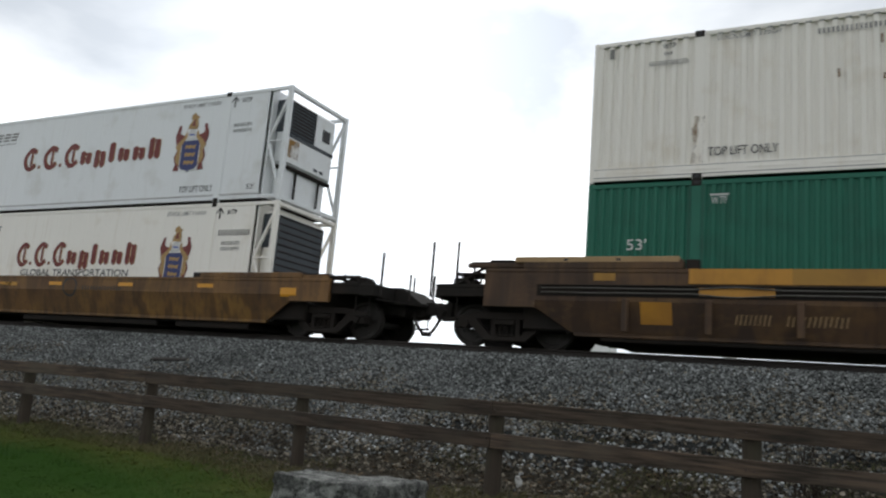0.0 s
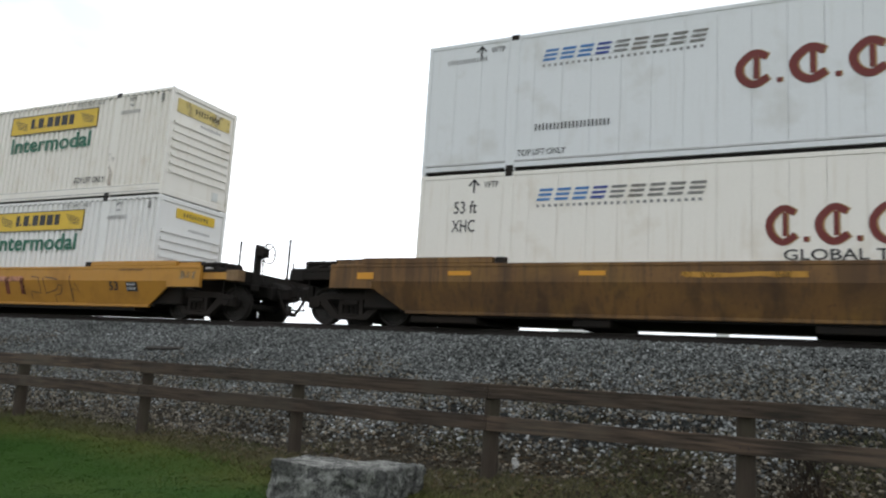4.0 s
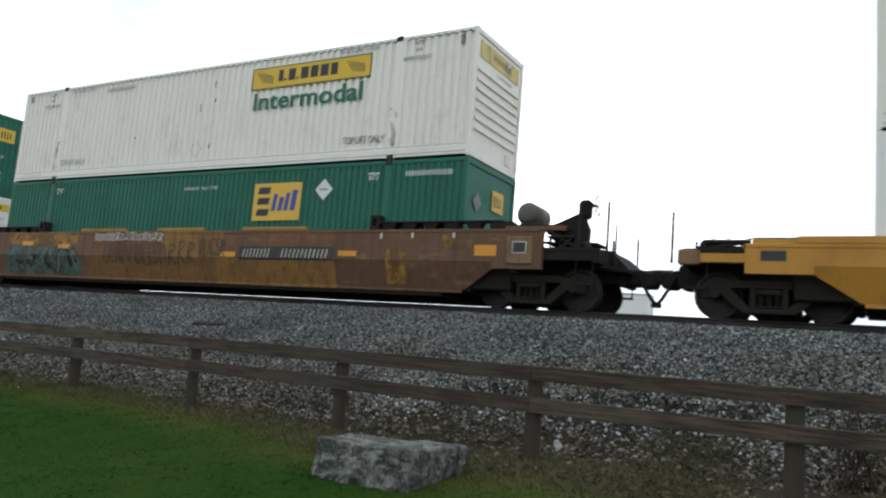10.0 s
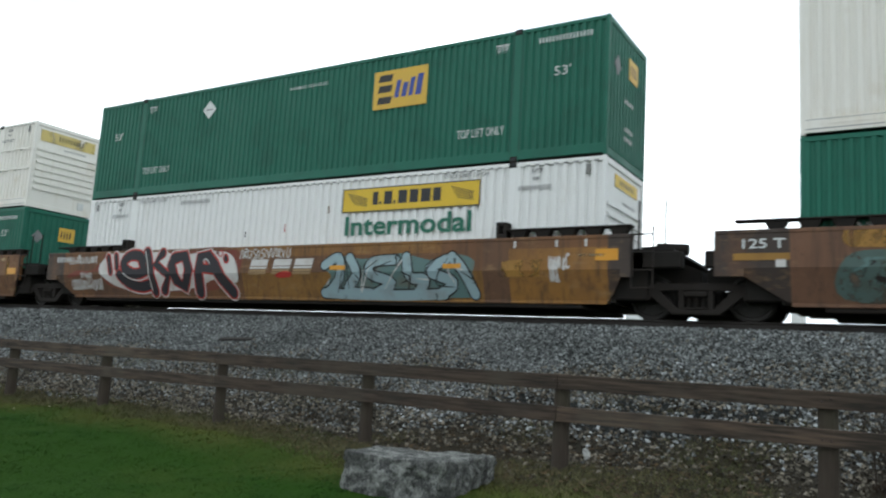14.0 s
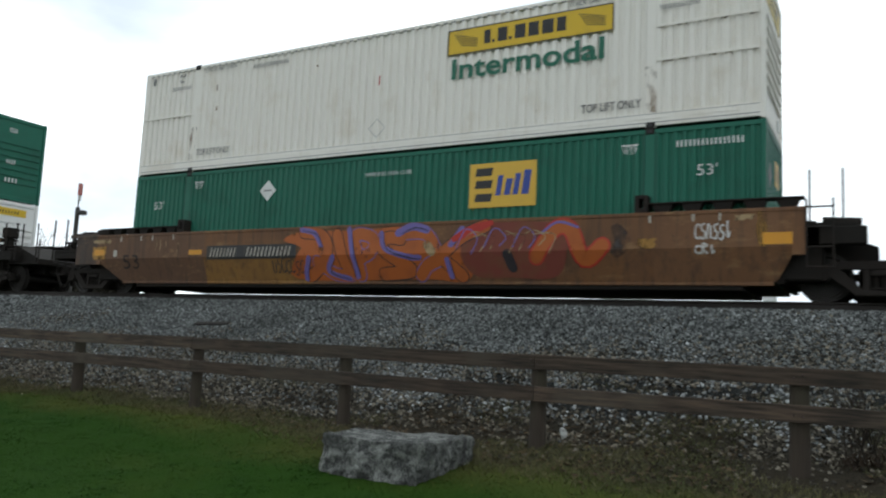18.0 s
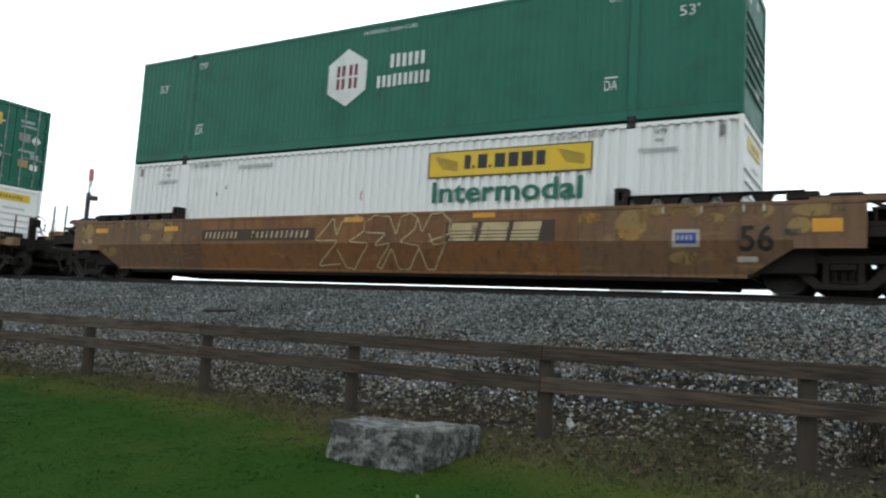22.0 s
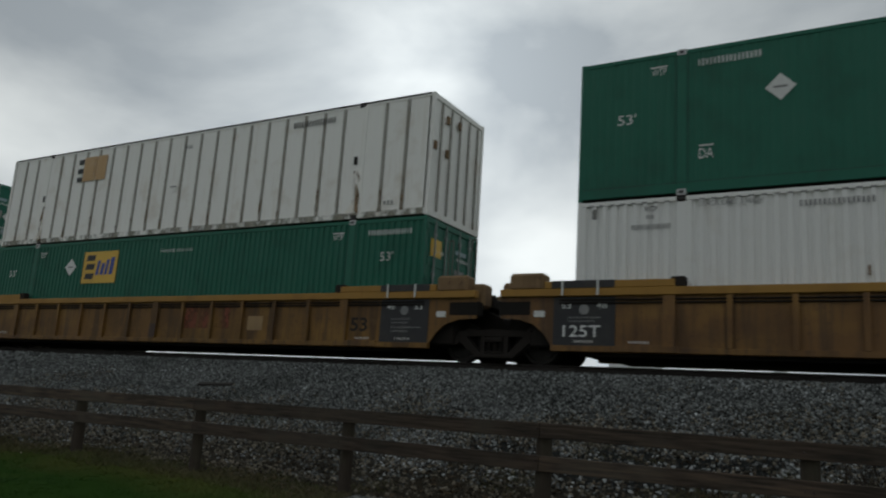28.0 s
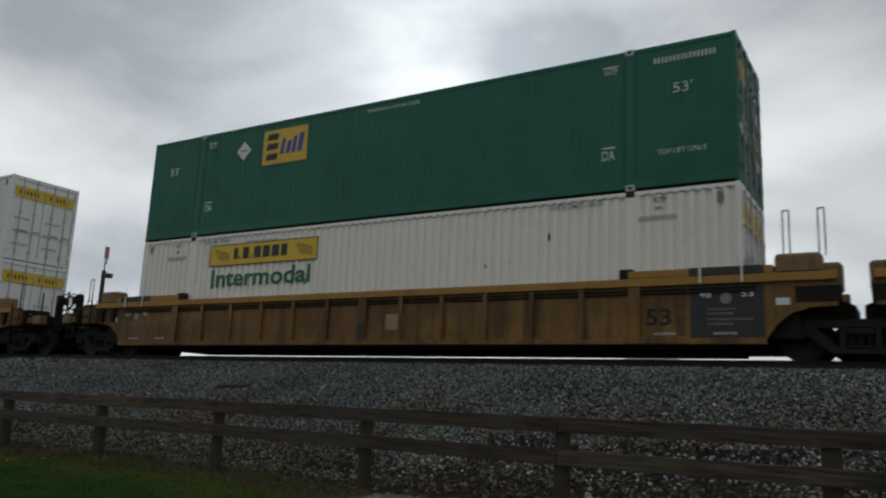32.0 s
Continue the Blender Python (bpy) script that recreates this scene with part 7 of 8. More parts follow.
def cut_ends(car, sides):
    """Shortens the side plates of an articulated unit at the shared bogie."""
    for ob in car.children:
        if ob.name.split(".")[0] in ("side_plate", "top_chord"):
            for v in ob.data.vertices:
                for s in sides:
                    if v.co.x * s > 9.4:
                        v.co.x = s * (9.42 if s < 0 else 8.72)
                    elif s > 0 and v.co.x > 8.5:
                        v.co.x = 8.5
        if ob.name.split(".")[0] == "lower_plate" and 1 in sides:
            for v in ob.data.vertices:
                v.co.x = min(v.co.x, 8.5)
        if ob.name.split(".")[0] in ("raised_chord", "guide_plate"):
            for v in ob.data.vertices:
                if v.co.x > 8.7 and 1 in sides:
                    v.co.x = 8.68


def ribbed_car(left, right, label, seed, name="well_car"):
    """Well car with a heavy top chord and upright ribs on its side."""
    rnd = random.Random(seed)
    car = tagged(new(name), label, "rail car", "well cars of the train")
    top = 1.52
    coat = TANCAR if seed == 1 else RICHTAN
    for s in (-1, 1):
        y, yi = s * (CS - 0.085), s * (CS - 0.13)
        arch = [(8.45, 0.42), (8.62, 0.66), (8.85, 0.84), (9.15, 0.93), (9.55, 0.95)]
        out = [(-p[0], p[1]) for p in arch[::-1]] + arch + [(9.55, top - 0.05), (-9.55, top - 0.05)]
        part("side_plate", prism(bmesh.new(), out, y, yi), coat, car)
        for z0, z1, o in ((top - 0.15, top, 0.0), (0.32, 0.43, 0.03)):
            y0, y1 = sorted((s * (CS - o), s * (CS - 0.17)))
            w = 9.55 if z0 > 1 else 8.45
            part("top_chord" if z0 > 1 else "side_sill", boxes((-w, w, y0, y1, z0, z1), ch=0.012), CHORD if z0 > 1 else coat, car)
        y0, y1 = sorted((s * (CS - 0.02), s * (CS - 0.10)))
        for k in range(-6, 7):
            x = k * 1.035
            wide = 0.11 if k in (-6, 6, 0) else 0.048
            bm = bmesh.new()
            prism(bm, [(x - wide, 0.43), (x + wide, 0.43), (x + wide, top - 0.15), (x - wide, top - 0.15)], y0, y1)
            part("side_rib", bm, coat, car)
        for z in (1.30, 1.24):
            part("pipe", tubes(0.017, ((-8.3, s * (CS - 0.055), z), (8.3, s * (CS - 0.055), z)), n=6), UNDER, car)
        for e in (-1, 1):
            ys = sorted((s * CS, s * (CS - 0.22)))
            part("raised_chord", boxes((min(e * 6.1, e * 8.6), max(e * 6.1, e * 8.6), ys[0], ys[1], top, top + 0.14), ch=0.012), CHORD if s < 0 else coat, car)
            part("chord_cover", boxes((min(e * 7.2, e * 8.45), max(e * 7.2, e * 8.45), ys[0] - 0.006 * (s < 0), ys[1] + 0.006 * (s > 0), top + 0.0, top + 0.147), ch=0.006), BLACKP, car)
            part("corner_lock", boxes((e * 6.05 - 0.13, e * 6.05 + 0.13, ys[0] + 0.02, ys[1] - 0.02, top, top + 0.19), ch=0.02), STEEL, car)
            part("end_block", boxes((min(e * 8.62, e * 9.35), max(e * 8.62, e * 9.35), ys[0] - 0.01, ys[1] + 0.15 if s < 0 else ys[1], top - 0.03, top + 0.32), ch=0.05), DUSTY, car)
    well(car)
    for e in (-1, 1):
        u0, u1 = sorted((e * 7.20, e * 8.42))
        yb = -CS + 0.082
        part("stencil_panel", boxes((u0, u1, yb - 0.006, yb + 0.01, 0.44, top - 0.16)), BROWNCAR if (right if e > 0 else left) else BLACKINK, car, "brown faded stencil panel" if (right if e > 0 else left) else "black stencil panel")
        yk = yb - 0.009
        lettering(car, "48" if e > 0 else "53", u0 + 0.16, 1.14, 0.20, 0.12, WHITEINK, yk, 0.008)
        lettering(car, "53" if e > 0 else "48", u1 - 0.36, 1.14, 0.20, 0.12, WHITEINK, yk, 0.008)
        bm = bmesh.new()
        bmesh.ops.create_circle(bm, cap_ends=True, segments=14, radius=0.10, matrix=Matrix.Translation(((u0 + u1) / 2, yk, 1.12)) @ Matrix.Rotation(radians(90), 4, "X"))
        part("stencil_badge", bm, GREYINK, car)
        if e < 0 and not left:
            lettering(car, "125T", u0 + 0.2, 0.60, 0.74, 0.22, WHITEINK, yk, 0.006)
        rows = ((0.95, 12), (0.88, 10)) if e < 0 else ((0.92, 9), (0.84, 8), (0.74, 14), (0.66, 8))
        for z, n in rows:
            bars(car, u0 + 0.3, z, 0.055 * n, 0.035, n, GREYINK, yk, rnd)
        for x in (u0 + 0.2, u0 + 0.9):
            part("panel_tie", tubes(0.02, ((x, -CS - 0.02, top - 0.14), (x, -CS - 0.02, top + 0.15)), n=6), WHITEINK, car)
        part("paper_label", boxes((e * 8.72 - 0.11, e * 8.72 + 0.11, yb - 0.006, yb + 0.01, 0.98, 1.10)), WHITEINK, car)
        if e > 0:
            lettering(car, "53", 6.40, 0.66, 0.46, 0.31, STENCIL, -CS + 0.079, 0.02)
        part("lift_pad", boxes((e * 6.6 - 0.55, e * 6.6 + 0.55, -CS + 0.02, -CS + 0.12, 0.33, 0.46), ch=0.01), BROWNCAR, car)
        bars(car, e * 6.75 - 0.2, 0.49, 0.4, 0.05, 8, G_WHITE, -CS + 0.078, rnd)
        bars(car, e * 7.8 - 0.2, 0.49, 0.4, 0.05, 8, G_WHITE, -CS + 0.07, rnd)
    part("rib_patch", boxes((-0.108, 0.108, -CS + 0.012, -CS + 0.03, 0.45, 0.80)), PLUMPATCH, car, "dull red-brown repair patch")
    fu = {1: -2.68, 2: 3.30, 3: 0.62, 4: 0.62}[seed]
    part("faded_panel", boxes((fu, fu + 0.48, -CS + 0.078, -CS + 0.088, 0.66, 1.0)), FADED, car, "faded pale patch")
    if seed == 1:
        car_y = -CS + 0.076
        part("number_panel", boxes((3.35, 4.95, car_y, car_y + 0.01, 0.92, 1.12)), BLACKP, car)
        bars(car, 3.42, 0.94, 0.5, 0.14, 4, G_WHITE, car_y - 0.004, rnd, slant=0.2)
        bars(car, 4.1, 0.94, 0.75, 0.14, 6, G_WHITE, car_y - 0.004, rnd, slant=0.2)
    if seed == 2:
        for x in (1.12, 1.62, 2.24):
            part("faded_mark", boxes((x, x + 0.42, -CS + 0.076, -CS + 0.087, 0.70, 1.23)), WORNRED, car, "faded red emblem block")
    for s, reach in ((-1, left), (1, right)):
        if reach:
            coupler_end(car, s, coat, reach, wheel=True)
            truck(car, s * 9.65)
            for x in (9.72, 10.12):
                part("ladder_rail", tubes(0.02, ((s * x, -CS - 0.02, 0.52), (s * x, -CS - 0.02, 1.62)), n=6), DUSTY if seed == 1 else UNDER, car)
            for z in (0.56, 0.86, 1.16, 1.46):
                part("rung", tubes(0.016, ((s * 9.72, -CS - 0.02, z), (s * 10.12, -CS - 0.02, z)), n=6), DUSTY if seed == 1 else UNDER, car)
            for x in (8.75, 9.25, 10.35):
                part("end_bracket", prism(bmesh.new(), [(s * x - 0.05, 0.98), (s * x + 0.05, 0.98), (s * x + 0.09, 1.36), (s * x - 0.09, 1.36)], -CS - 0.01, -CS + 0.12), DUSTY if seed == 1 else UNDER, car)
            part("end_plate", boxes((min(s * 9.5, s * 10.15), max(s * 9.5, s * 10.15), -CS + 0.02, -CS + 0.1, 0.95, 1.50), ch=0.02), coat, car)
            part("grab_hoop", tubes(0.014, ((s * 9.9, -1.4, 1.45), (s * 9.9, -1.4, 2.25)), ((s * 9.9, -1.4, 2.25), (s * 10.05, -1.4, 2.25)), ((s * 10.05, -1.4, 2.25), (s * 10.05, -1.4, 1.45)), n=6), PIPE, car)
        else:
            joint_end(car, s, False)
            for x in (8.75, 9.3):
                if s > 0:
                    part("grab_hoop", tubes(0.014, ((x, -1.3, 1.8), (x, -1.3, 2.62)), ((x, -1.3, 2.62), (x + 0.1, -1.3, 2.62)), ((x + 0.1, -1.3, 2.62), (x + 0.1, -1.3, 1.8)), n=6), PIPE, car)
            part("draft_block", boxes((min(s * 9.3, s * 9.62), max(s * 9.3, s * 9.62), -1.25, -0.85, 1.2, 1.7), ch=0.05), DUSTY, car)
            if s < 0:
                truck(car, -9.81)
    return car


# ---------------------------------------------------------------- the train
PLACES = dict(A=23.70, B=0.0, C=-23.74, D=-47.44, E=-67.04, F=-86.68, G=-111.03, H=-135.27, I=-154.92, J=-174.55, K=-197.97)
ROLLING = []              # thing, place along the train, height


def roll(thing, unit, z):
    ROLLING.append((thing, PLACES[unit], z))
    return thing


LOWER, UPPER = 0.372, 3.285


def build_train():
    rnd = random.Random(77)
    # A: ribbed brown car, white box over green box
    a = smooth_car(OLDCAR, 1.56, 11.83, 11.83, "rust-brown well car with pipes along its side", tall=0.19, low=0.255)
    for k in range(-5, 6):
        part("side_rib", boxes((k * 1.44 - 0.06, k * 1.44 + 0.06, -CS - 0.05, -CS + 0.02, 0.42, 1.02), ch=0.012), OLDCAR, a)
    # Flat dark strip: the shade of the pipe channel, painted on the side.
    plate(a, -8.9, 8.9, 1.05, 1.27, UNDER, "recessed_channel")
    for z, bow in ((1.20, 0.045), (1.12, -0.05)):
        line = [Vector((-8.8 + 0.35 * k, -CS - 0.04, z + bow * max(0.0, math.sin((k * 0.35 - 8.8 + 5.95) / 1.25 * math.pi)) * (1 if -5.95 < k * 0.35 - 8.8 < -4.7 else 0.15))) for k in range(51)]
        part("pipe", tubes(0.012, *zip(line[:-1], line[1:])), PIPE, a)
    part("pipe", tubes(0.014, ((-8.8, -CS - 0.03, 1.26), (8.8, -CS - 0.03, 1.26)), n=6), STEEL, a)
    plate(a, -6.1, -4.45, 1.30, 1.57, YELLOWCAR, "chord_patch", YP - 0.014)
    plate(a, -4.45, 5.0, 1.30, 1.57, CHORD, "chord_patch", YP - 0.014)
    plate(a, -5.93, -4.71, 1.09, 1.24, YELLOWCAR, "channel_patch", YP - 0.003)
    plate(a, -6.94, -6.39, 0.58, 0.97, YELLOWCAR, "side_patch", YP + 0.002)
    for x0, x1 in ((-9.38, -6.27), (6.27, 9.38)):
        part("chord_cap", boxes((x0, x1, -CS - 0.016, -CS + 0.1, 1.69, 1.80), ch=0.01), FADED, a)
        for f in (0.33, 0.65):
            part("chord_hole", boxes((x0 + (x1 - x0) * f - 0.04, x0 + (x1 - x0) * f + 0.04, -CS - 0.019, -CS - 0.014, 1.72, 1.76)), BLACKINK, a)
    car_mark(a, rnd, -5.35, -3.6, 0.62, 0.80, ink=FADED)
    tapes(a, [(-7.6, 1.42)], CHORD, 0.4, 0.14)
    hug(a)
    roll(a, "A", 0)
    # B: brown and ochre car
    b = smooth_car(BROWNCAR, 1.33, 11.83, 11.83, "brown and ochre well car with yellow reflectors", low=0.292, sloped=None)
    part("slope_sheet", prism(bmesh.new(), [(10.75, 0.95), (10.75, 1.30), (11.30, 1.30), (11.78, 0.97), (11.78, 0.90)], -0.55, 0.55), UNDER, b)
    part("safety_rod", tubes(0.024, ((11.80, -1.1, 0.95), (11.80, -1.1, 1.5)), n=6), STEEL, b)
    tapes(b, [(u, 1.14) for u in (-6.9, -4.2, 1.0, 3.7, 6.4)])
    plate(b, 8.68, 9.12, 0.92, 1.12, REFLECT, "reflector")
    plate(b, -9.3, -8.9, 1.02, 1.16, REFLECT, "reflector")
    bm = bmesh.new()
    ribbon(bm, [(1.6 + 0.26 * math.cos(k * 0.35), 1.06 + 0.24 * math.sin(k * 0.35)) for k in range(19)], 0.06, YP - 0.004)
    part("ring_emblem", bm, BLACKP, b)
    bars(b, 2.1, 0.98, 1.5, 0.11, 9, BLACKP, YP - 0.004, rnd)
    plate(b, -2.6, -0.6, 1.06, 1.16, YELLOWCAR)
    for x0, x1 in ((-8.1, -6.6), (-4.63, -3.92), (-0.51, 4.66), (5.3, 7.62)):
        part("low_beam", boxes((x0, x1, -1.22, 1.22, 0.16, 0.30), ch=0.02), UNDER, b)
    hug(b)
    roll(b, "B", 0)
    # C: bright yellow car
    c = smooth_car(YELLOWCAR, 1.33, 11.83, 11.83, "bright yellow well car with scrawled graffiti")
    car_mark(c, rnd, -5.40, -3.25, 0.98, 1.13, dark=BLACKP)
    part("number_panel", boxes((-9.75, -9.35, YP - 0.003, YP + 0.004, 1.05, 1.22)), BLACKP, c)
    for j, pts in enumerate(([(-2.97, 0.71), (-2.83, 0.64), (-2.83, 0.82), (-2.54, 0.89), (-2.40, 0.46), (-1.92, 0.43)],
                             [(-2.23, 0.85), (-2.15, 0.46), (-1.86, 0.46), (-1.84, 0.89)],
                             [(-1.83, 0.70), (-1.76, 0.99), (-1.57, 0.93)],
                             [(-1.58, 1.10), (-1.50, 0.46), (-1.34, 0.44), (-1.36, 0.87), (-0.92, 0.48), (-0.78, 0.54), (-0.89, 1.09)],
                             [(0.02, 1.03), (-0.49, 0.98), (-0.44, 0.83), (-0.25, 0.86), (-0.45, 0.70), (0.07, 0.76), (0.19, 0.55), (-0.26, 0.43), (-0.70, 0.43)],
                             [(-1.54, 0.45), (-0.56, 0.44), (0.31, 0.48)],
                             [(0.14, 0.98), (0.84, 1.03), (1.01, 1.08), (1.27, 1.10)],
                             [(1.22, 0.99), (1.42, 0.87), (1.34, 0.61)],
                             [(3.91, 1.08), (4.22, 1.05), (4.26, 0.63), (3.88, 0.69), (3.88, 0.48)],
                             [(4.40, 1.05), (4.48, 0.63), (4.90, 0.73), (4.99, 0.86), (5.15, 0.82), (5.07, 0.63), (4.82, 0.59), (4.86, 0.42)],
                             [(4.48, 1.06), (4.74, 1.04), (4.99, 0.99)],
                             [(5.44, 1.12), (5.51, 0.43), (5.55, 0.77), (5.79, 0.68), (5.64, 0.91)])):
        stroke(c, "graffiti_line", pts, 0.026, BLACKP, YP - 0.006 - 0.0004 * j, curved=False)
    scribble(c, rnd, 0.63, 1.12, 0.72, 0.92, BLACKP, 9, 0.026)
    plate(c, 1.95, 3.55, 0.94, 1.08, G_FADEPINK, "emblem_mark")
    for x in (2.22, 2.79, 3.43):
        part("emblem_mark", boxes((x, x + 0.17, YP - 0.004, YP + 0.003, 0.60, 1.04)), WORNRED, c)
    lettering(c, "53", 6.92, 0.73, 0.32, 0.22, BLACKP, YP - 0.006, 0.02)
    part("stencil_panel", boxes((7.53, 7.92, YP - 0.003, YP + 0.004, 0.71, 0.94)), BLACKP, c)
    for z in (0.75, 0.85):
        bars(c, 7.57, z, 0.31, 0.06, 5, WHITEINK, YP - 0.007, rnd)
    bars(c, 7.27, 1.22, 0.85, 0.06, 12, BLACKP, YP - 0.004, rnd)
    bars(c, -5.2, 0.70, 0.9, 0.06, 12, BLACKP, YP - 0.004, rnd)
    plate(c, 9.35, 9.85, 1.02, 1.22, FADED)
    hug(c)
    roll(c, "C", 0)
    # D, E, F: one articulated set
    d = smooth_car(PANELS_D, 1.62, None, 12.0, "rusty orange-brown articulated well car with graffiti", tall=0.16, sloped=None)
    cut_ends(d, (-1,))
    car_mark(d, rnd, 2.22, 4.85, 0.98, 1.20, dark=BLACKP)
    plate(d, -7.4, -4.15, 1.27, 1.60, CHORD)
    blob(d, "graffiti_ground", [(-7.4, 0.46), (-7.35, 1.15), (-6.6, 1.24), (-5.7, 1.18), (-4.6, 1.24), (-4.1, 1.1), (-4.0, 0.46), (-5.6, 0.43)], DULLTEAL, YP - 0.003)
    for k in range(26):
        x = -7.3 + 0.122 * k
        stroke(d, "graffiti_line", curve_pts(rnd, x - 0.1, x + 0.4, 0.50, 1.18, 4, 1), 0.035 + 0.03 * (k % 2), (STEEL, G_TEAL, DULLTEAL)[k % 3], YP - 0.005 - 0.0004 * k, taper=True)
    tapes(d, [(-6.4, 1.30), (-4.7, 1.22), (1.72, 1.05), (5.35, 1.10)], None, 0.5, 0.12)
    plate(d, 8.53, 9.02, 1.08, 1.30, REFLECT, "reflector")
    scribble(d, rnd, -3.35, -0.6, 1.36, 1.61, G_WHITE, 26, 0.020)
    scribble(d, rnd, 0.73, 1.66, 0.95, 1.50, BLACKP, 5, 0.028)
    scribble(d, rnd, -2.95, 0.62, 0.72, 1.36, BLACKP, 11, 0.030)
    for u0, u1 in ((2.12, 4.12), (-0.89, 0.81), (-4.0, -2.1)):
        part("chord_pad", boxes((u0, u1, -CS - 0.014, -CS + 0.1, 1.632, 1.72), ch=0.012), CHORD, d)
    plate(d, 6.38, 6.88, 0.46, 1.21, CHORD)
    plate(d, 7.77, 7.98, 1.21, 1.50, CHORD)
    plate(d, 7.98, 8.45, 1.22, 1.36, BROWNCAR)
    box_door = part("valve_door", boxes((9.25, 9.80, YP - 0.03, YP + 0.004, 0.93, 1.47), ch=0.012), DUSTY, d)
    part("door_frame", boxes((9.38, 9.68, YP - 0.036, YP - 0.031, 1.13, 1.37)), G_WHITE, box_door)
    part("door_pane", boxes((9.40, 9.66, YP - 0.041, YP - 0.037, 1.15, 1.35)), BLACKP, box_door)
    bm = bmesh.new()
    for y0, y1, r0, r1 in ((-1.32, -1.24, 0.15, 0.235), (-1.24, -0.58, 0.235, 0.235), (-0.58, -0.50, 0.235, 0.15)):
        tube(bm, (9.54, y0, 1.98), (9.54, y1, 1.98), r0, 18, r1)
    part("air_tank", bm, PIPE, d, "grey air tank", smooth=True)
    part("tank_saddle", boxes((9.40, 9.68, -1.25, -0.6, 1.60, 1.80), ch=0.02), UNDER, d)
    part("brake_bracket", prism(bmesh.new(), [(10.06, 1.25), (10.74, 1.25), (10.76, 1.70), (10.66, 1.92), (10.53, 2.00), (10.12, 1.82), (9.90, 1.74), (9.90, 1.60), (10.06, 1.56)], -1.06, -0.88), UNDER, d)
    part("brake_box", boxes((10.54, 10.77, -1.08, -0.84, 1.90, 2.28), ch=0.05), UNDER, d)
    part("brake_shaft", tubes(0.022, ((10.72, -0.96, 2.16), (10.90, -0.96, 2.16)), n=8), STEEL, d)
    bm = bmesh.new()
    ring = [Vector((10.89, -0.96 + 0.20 * math.cos(2 * math.pi * i / 18), 2.16 + 0.20 * math.sin(2 * math.pi * i / 18))) for i in range(18)]
    for i in range(18):
        tube(bm, ring[i], ring[(i + 1) % 18], 0.014, 6)
    for i in range(0, 18, 3):
        tube(bm, (10.88, -0.96, 2.16), ring[i], 0.010, 5)
    part("brake_wheel", bm, STEEL, d)
    part("slope_sheet", prism(bmesh.new(), [(10.64, 0.95), (10.64, 1.32), (11.12, 1.32), (11.46, 0.98), (11.46, 0.90)], -0.7, 0.7), UNDER, d)
    part("safety_rod", tubes(0.022, ((11.36, -1.2, 0.95), (11.36, -1.2, 1.74)), n=6), STEEL, d)
    plate(d, -9.1, -8.2, 1.10, 1.22, CHORD, "dust_patch")
    plate(d, -8.42, -8.26, 0.98, 1.12, G_WHITE, "paper_label")
    lettering(d, "125 T", -8.95, 1.30, 0.68, 0.17, WHITEINK, YP - 0.006, 0.012)
    for u in (6.2, 7.0, 8.0):
        plate(d, u, u + 0.05, 1.44, 1.56, G_WHITE, "tie_mark")
    hug(d)
    roll(d, "D", 0)
    e = smooth_car(PANELS_E, 1.62, None, None, "rusty orange articulated well car covered in large graffiti", tall=0.16)
    cut_ends(e, (-1, 1))
    blob(e, "graffiti_ground", [(-8.43, 0.90), (-7.94, 1.10), (-7.32, 1.09), (-6.75, 1.38), (-6.55, 1.60), (-4.0, 1.60), (-1.5, 1.60), (-1.35, 0.9), (-2.2, 0.56), (-4.4, 0.50), (-6.4, 0.62), (-6.9, 1.05), (-7.93, 0.92)], FADED_RED, YP - 0.002)
    blob(e, "graffiti_ground", [(-6.91, 1.08), (-6.50, 1.52), (-5.4, 1.58), (-4.12, 1.57), (-3.64, 1.44), (-2.41, 1.55), (-1.68, 1.47), (-1.37, 1.10), (-1.42, 0.74), (-2.09, 0.84), (-2.75, 0.66), (-3.37, 0.56), (-4.59, 0.51), (-6.05, 0.61)], G_WHITE, YP - 0.004)
    big = (([(-5.00, 1.26), (-5.13, 1.46), (-5.51, 1.49), (-5.78, 1.34), (-5.74, 1.13), (-5.31, 0.97), (-4.75, 1.09)], 0.27, True), ([(-5.97, 0.96), (-5.62, 0.73), (-5.09, 0.63), (-4.67, 0.70)], 0.26, True),
           ([(-4.85, 1.56), (-4.68, 1.17), (-4.53, 0.51)], 0.26, False), ([(-4.20, 1.53), (-4.46, 1.24), (-3.92, 0.93), (-4.16, 0.53)], 0.23, False),
           ([(-3.72, 1.38), (-3.32, 1.44), (-3.12, 1.04), (-3.33, 0.62), (-3.62, 0.80), (-3.82, 1.20), (-3.72, 1.38)], 0.29, False),
           ([(-2.77, 0.50), (-2.74, 1.03), (-2.72, 1.40), (-2.43, 1.42), (-2.18, 1.19), (-1.92, 0.84), (-1.57, 0.50)], 0.29, False), ([(-2.67, 1.11), (-2.10, 1.06)], 0.20, False),
           ([(-6.52, 1.47), (-6.35, 1.03)], 0.14, False), ([(-6.18, 1.50), (-6.08, 1.14)], 0.14, False), ([(-1.80, 1.37), (-1.77, 1.31)], 0.12, False))
    for k, (extra, mm, nm) in enumerate(((0.15, G_WHITE, "graffiti_edge"), (0.085, G_RED, "graffiti_outline"), (0.0, G_BLACK, "graffiti_letter"))):
        for j, (pts, w, curved) in enumerate(big):
            stroke(e, nm, pts, w + extra, mm, YP - 0.008 - 0.004 * k - 0.0003 * j, curved=curved)
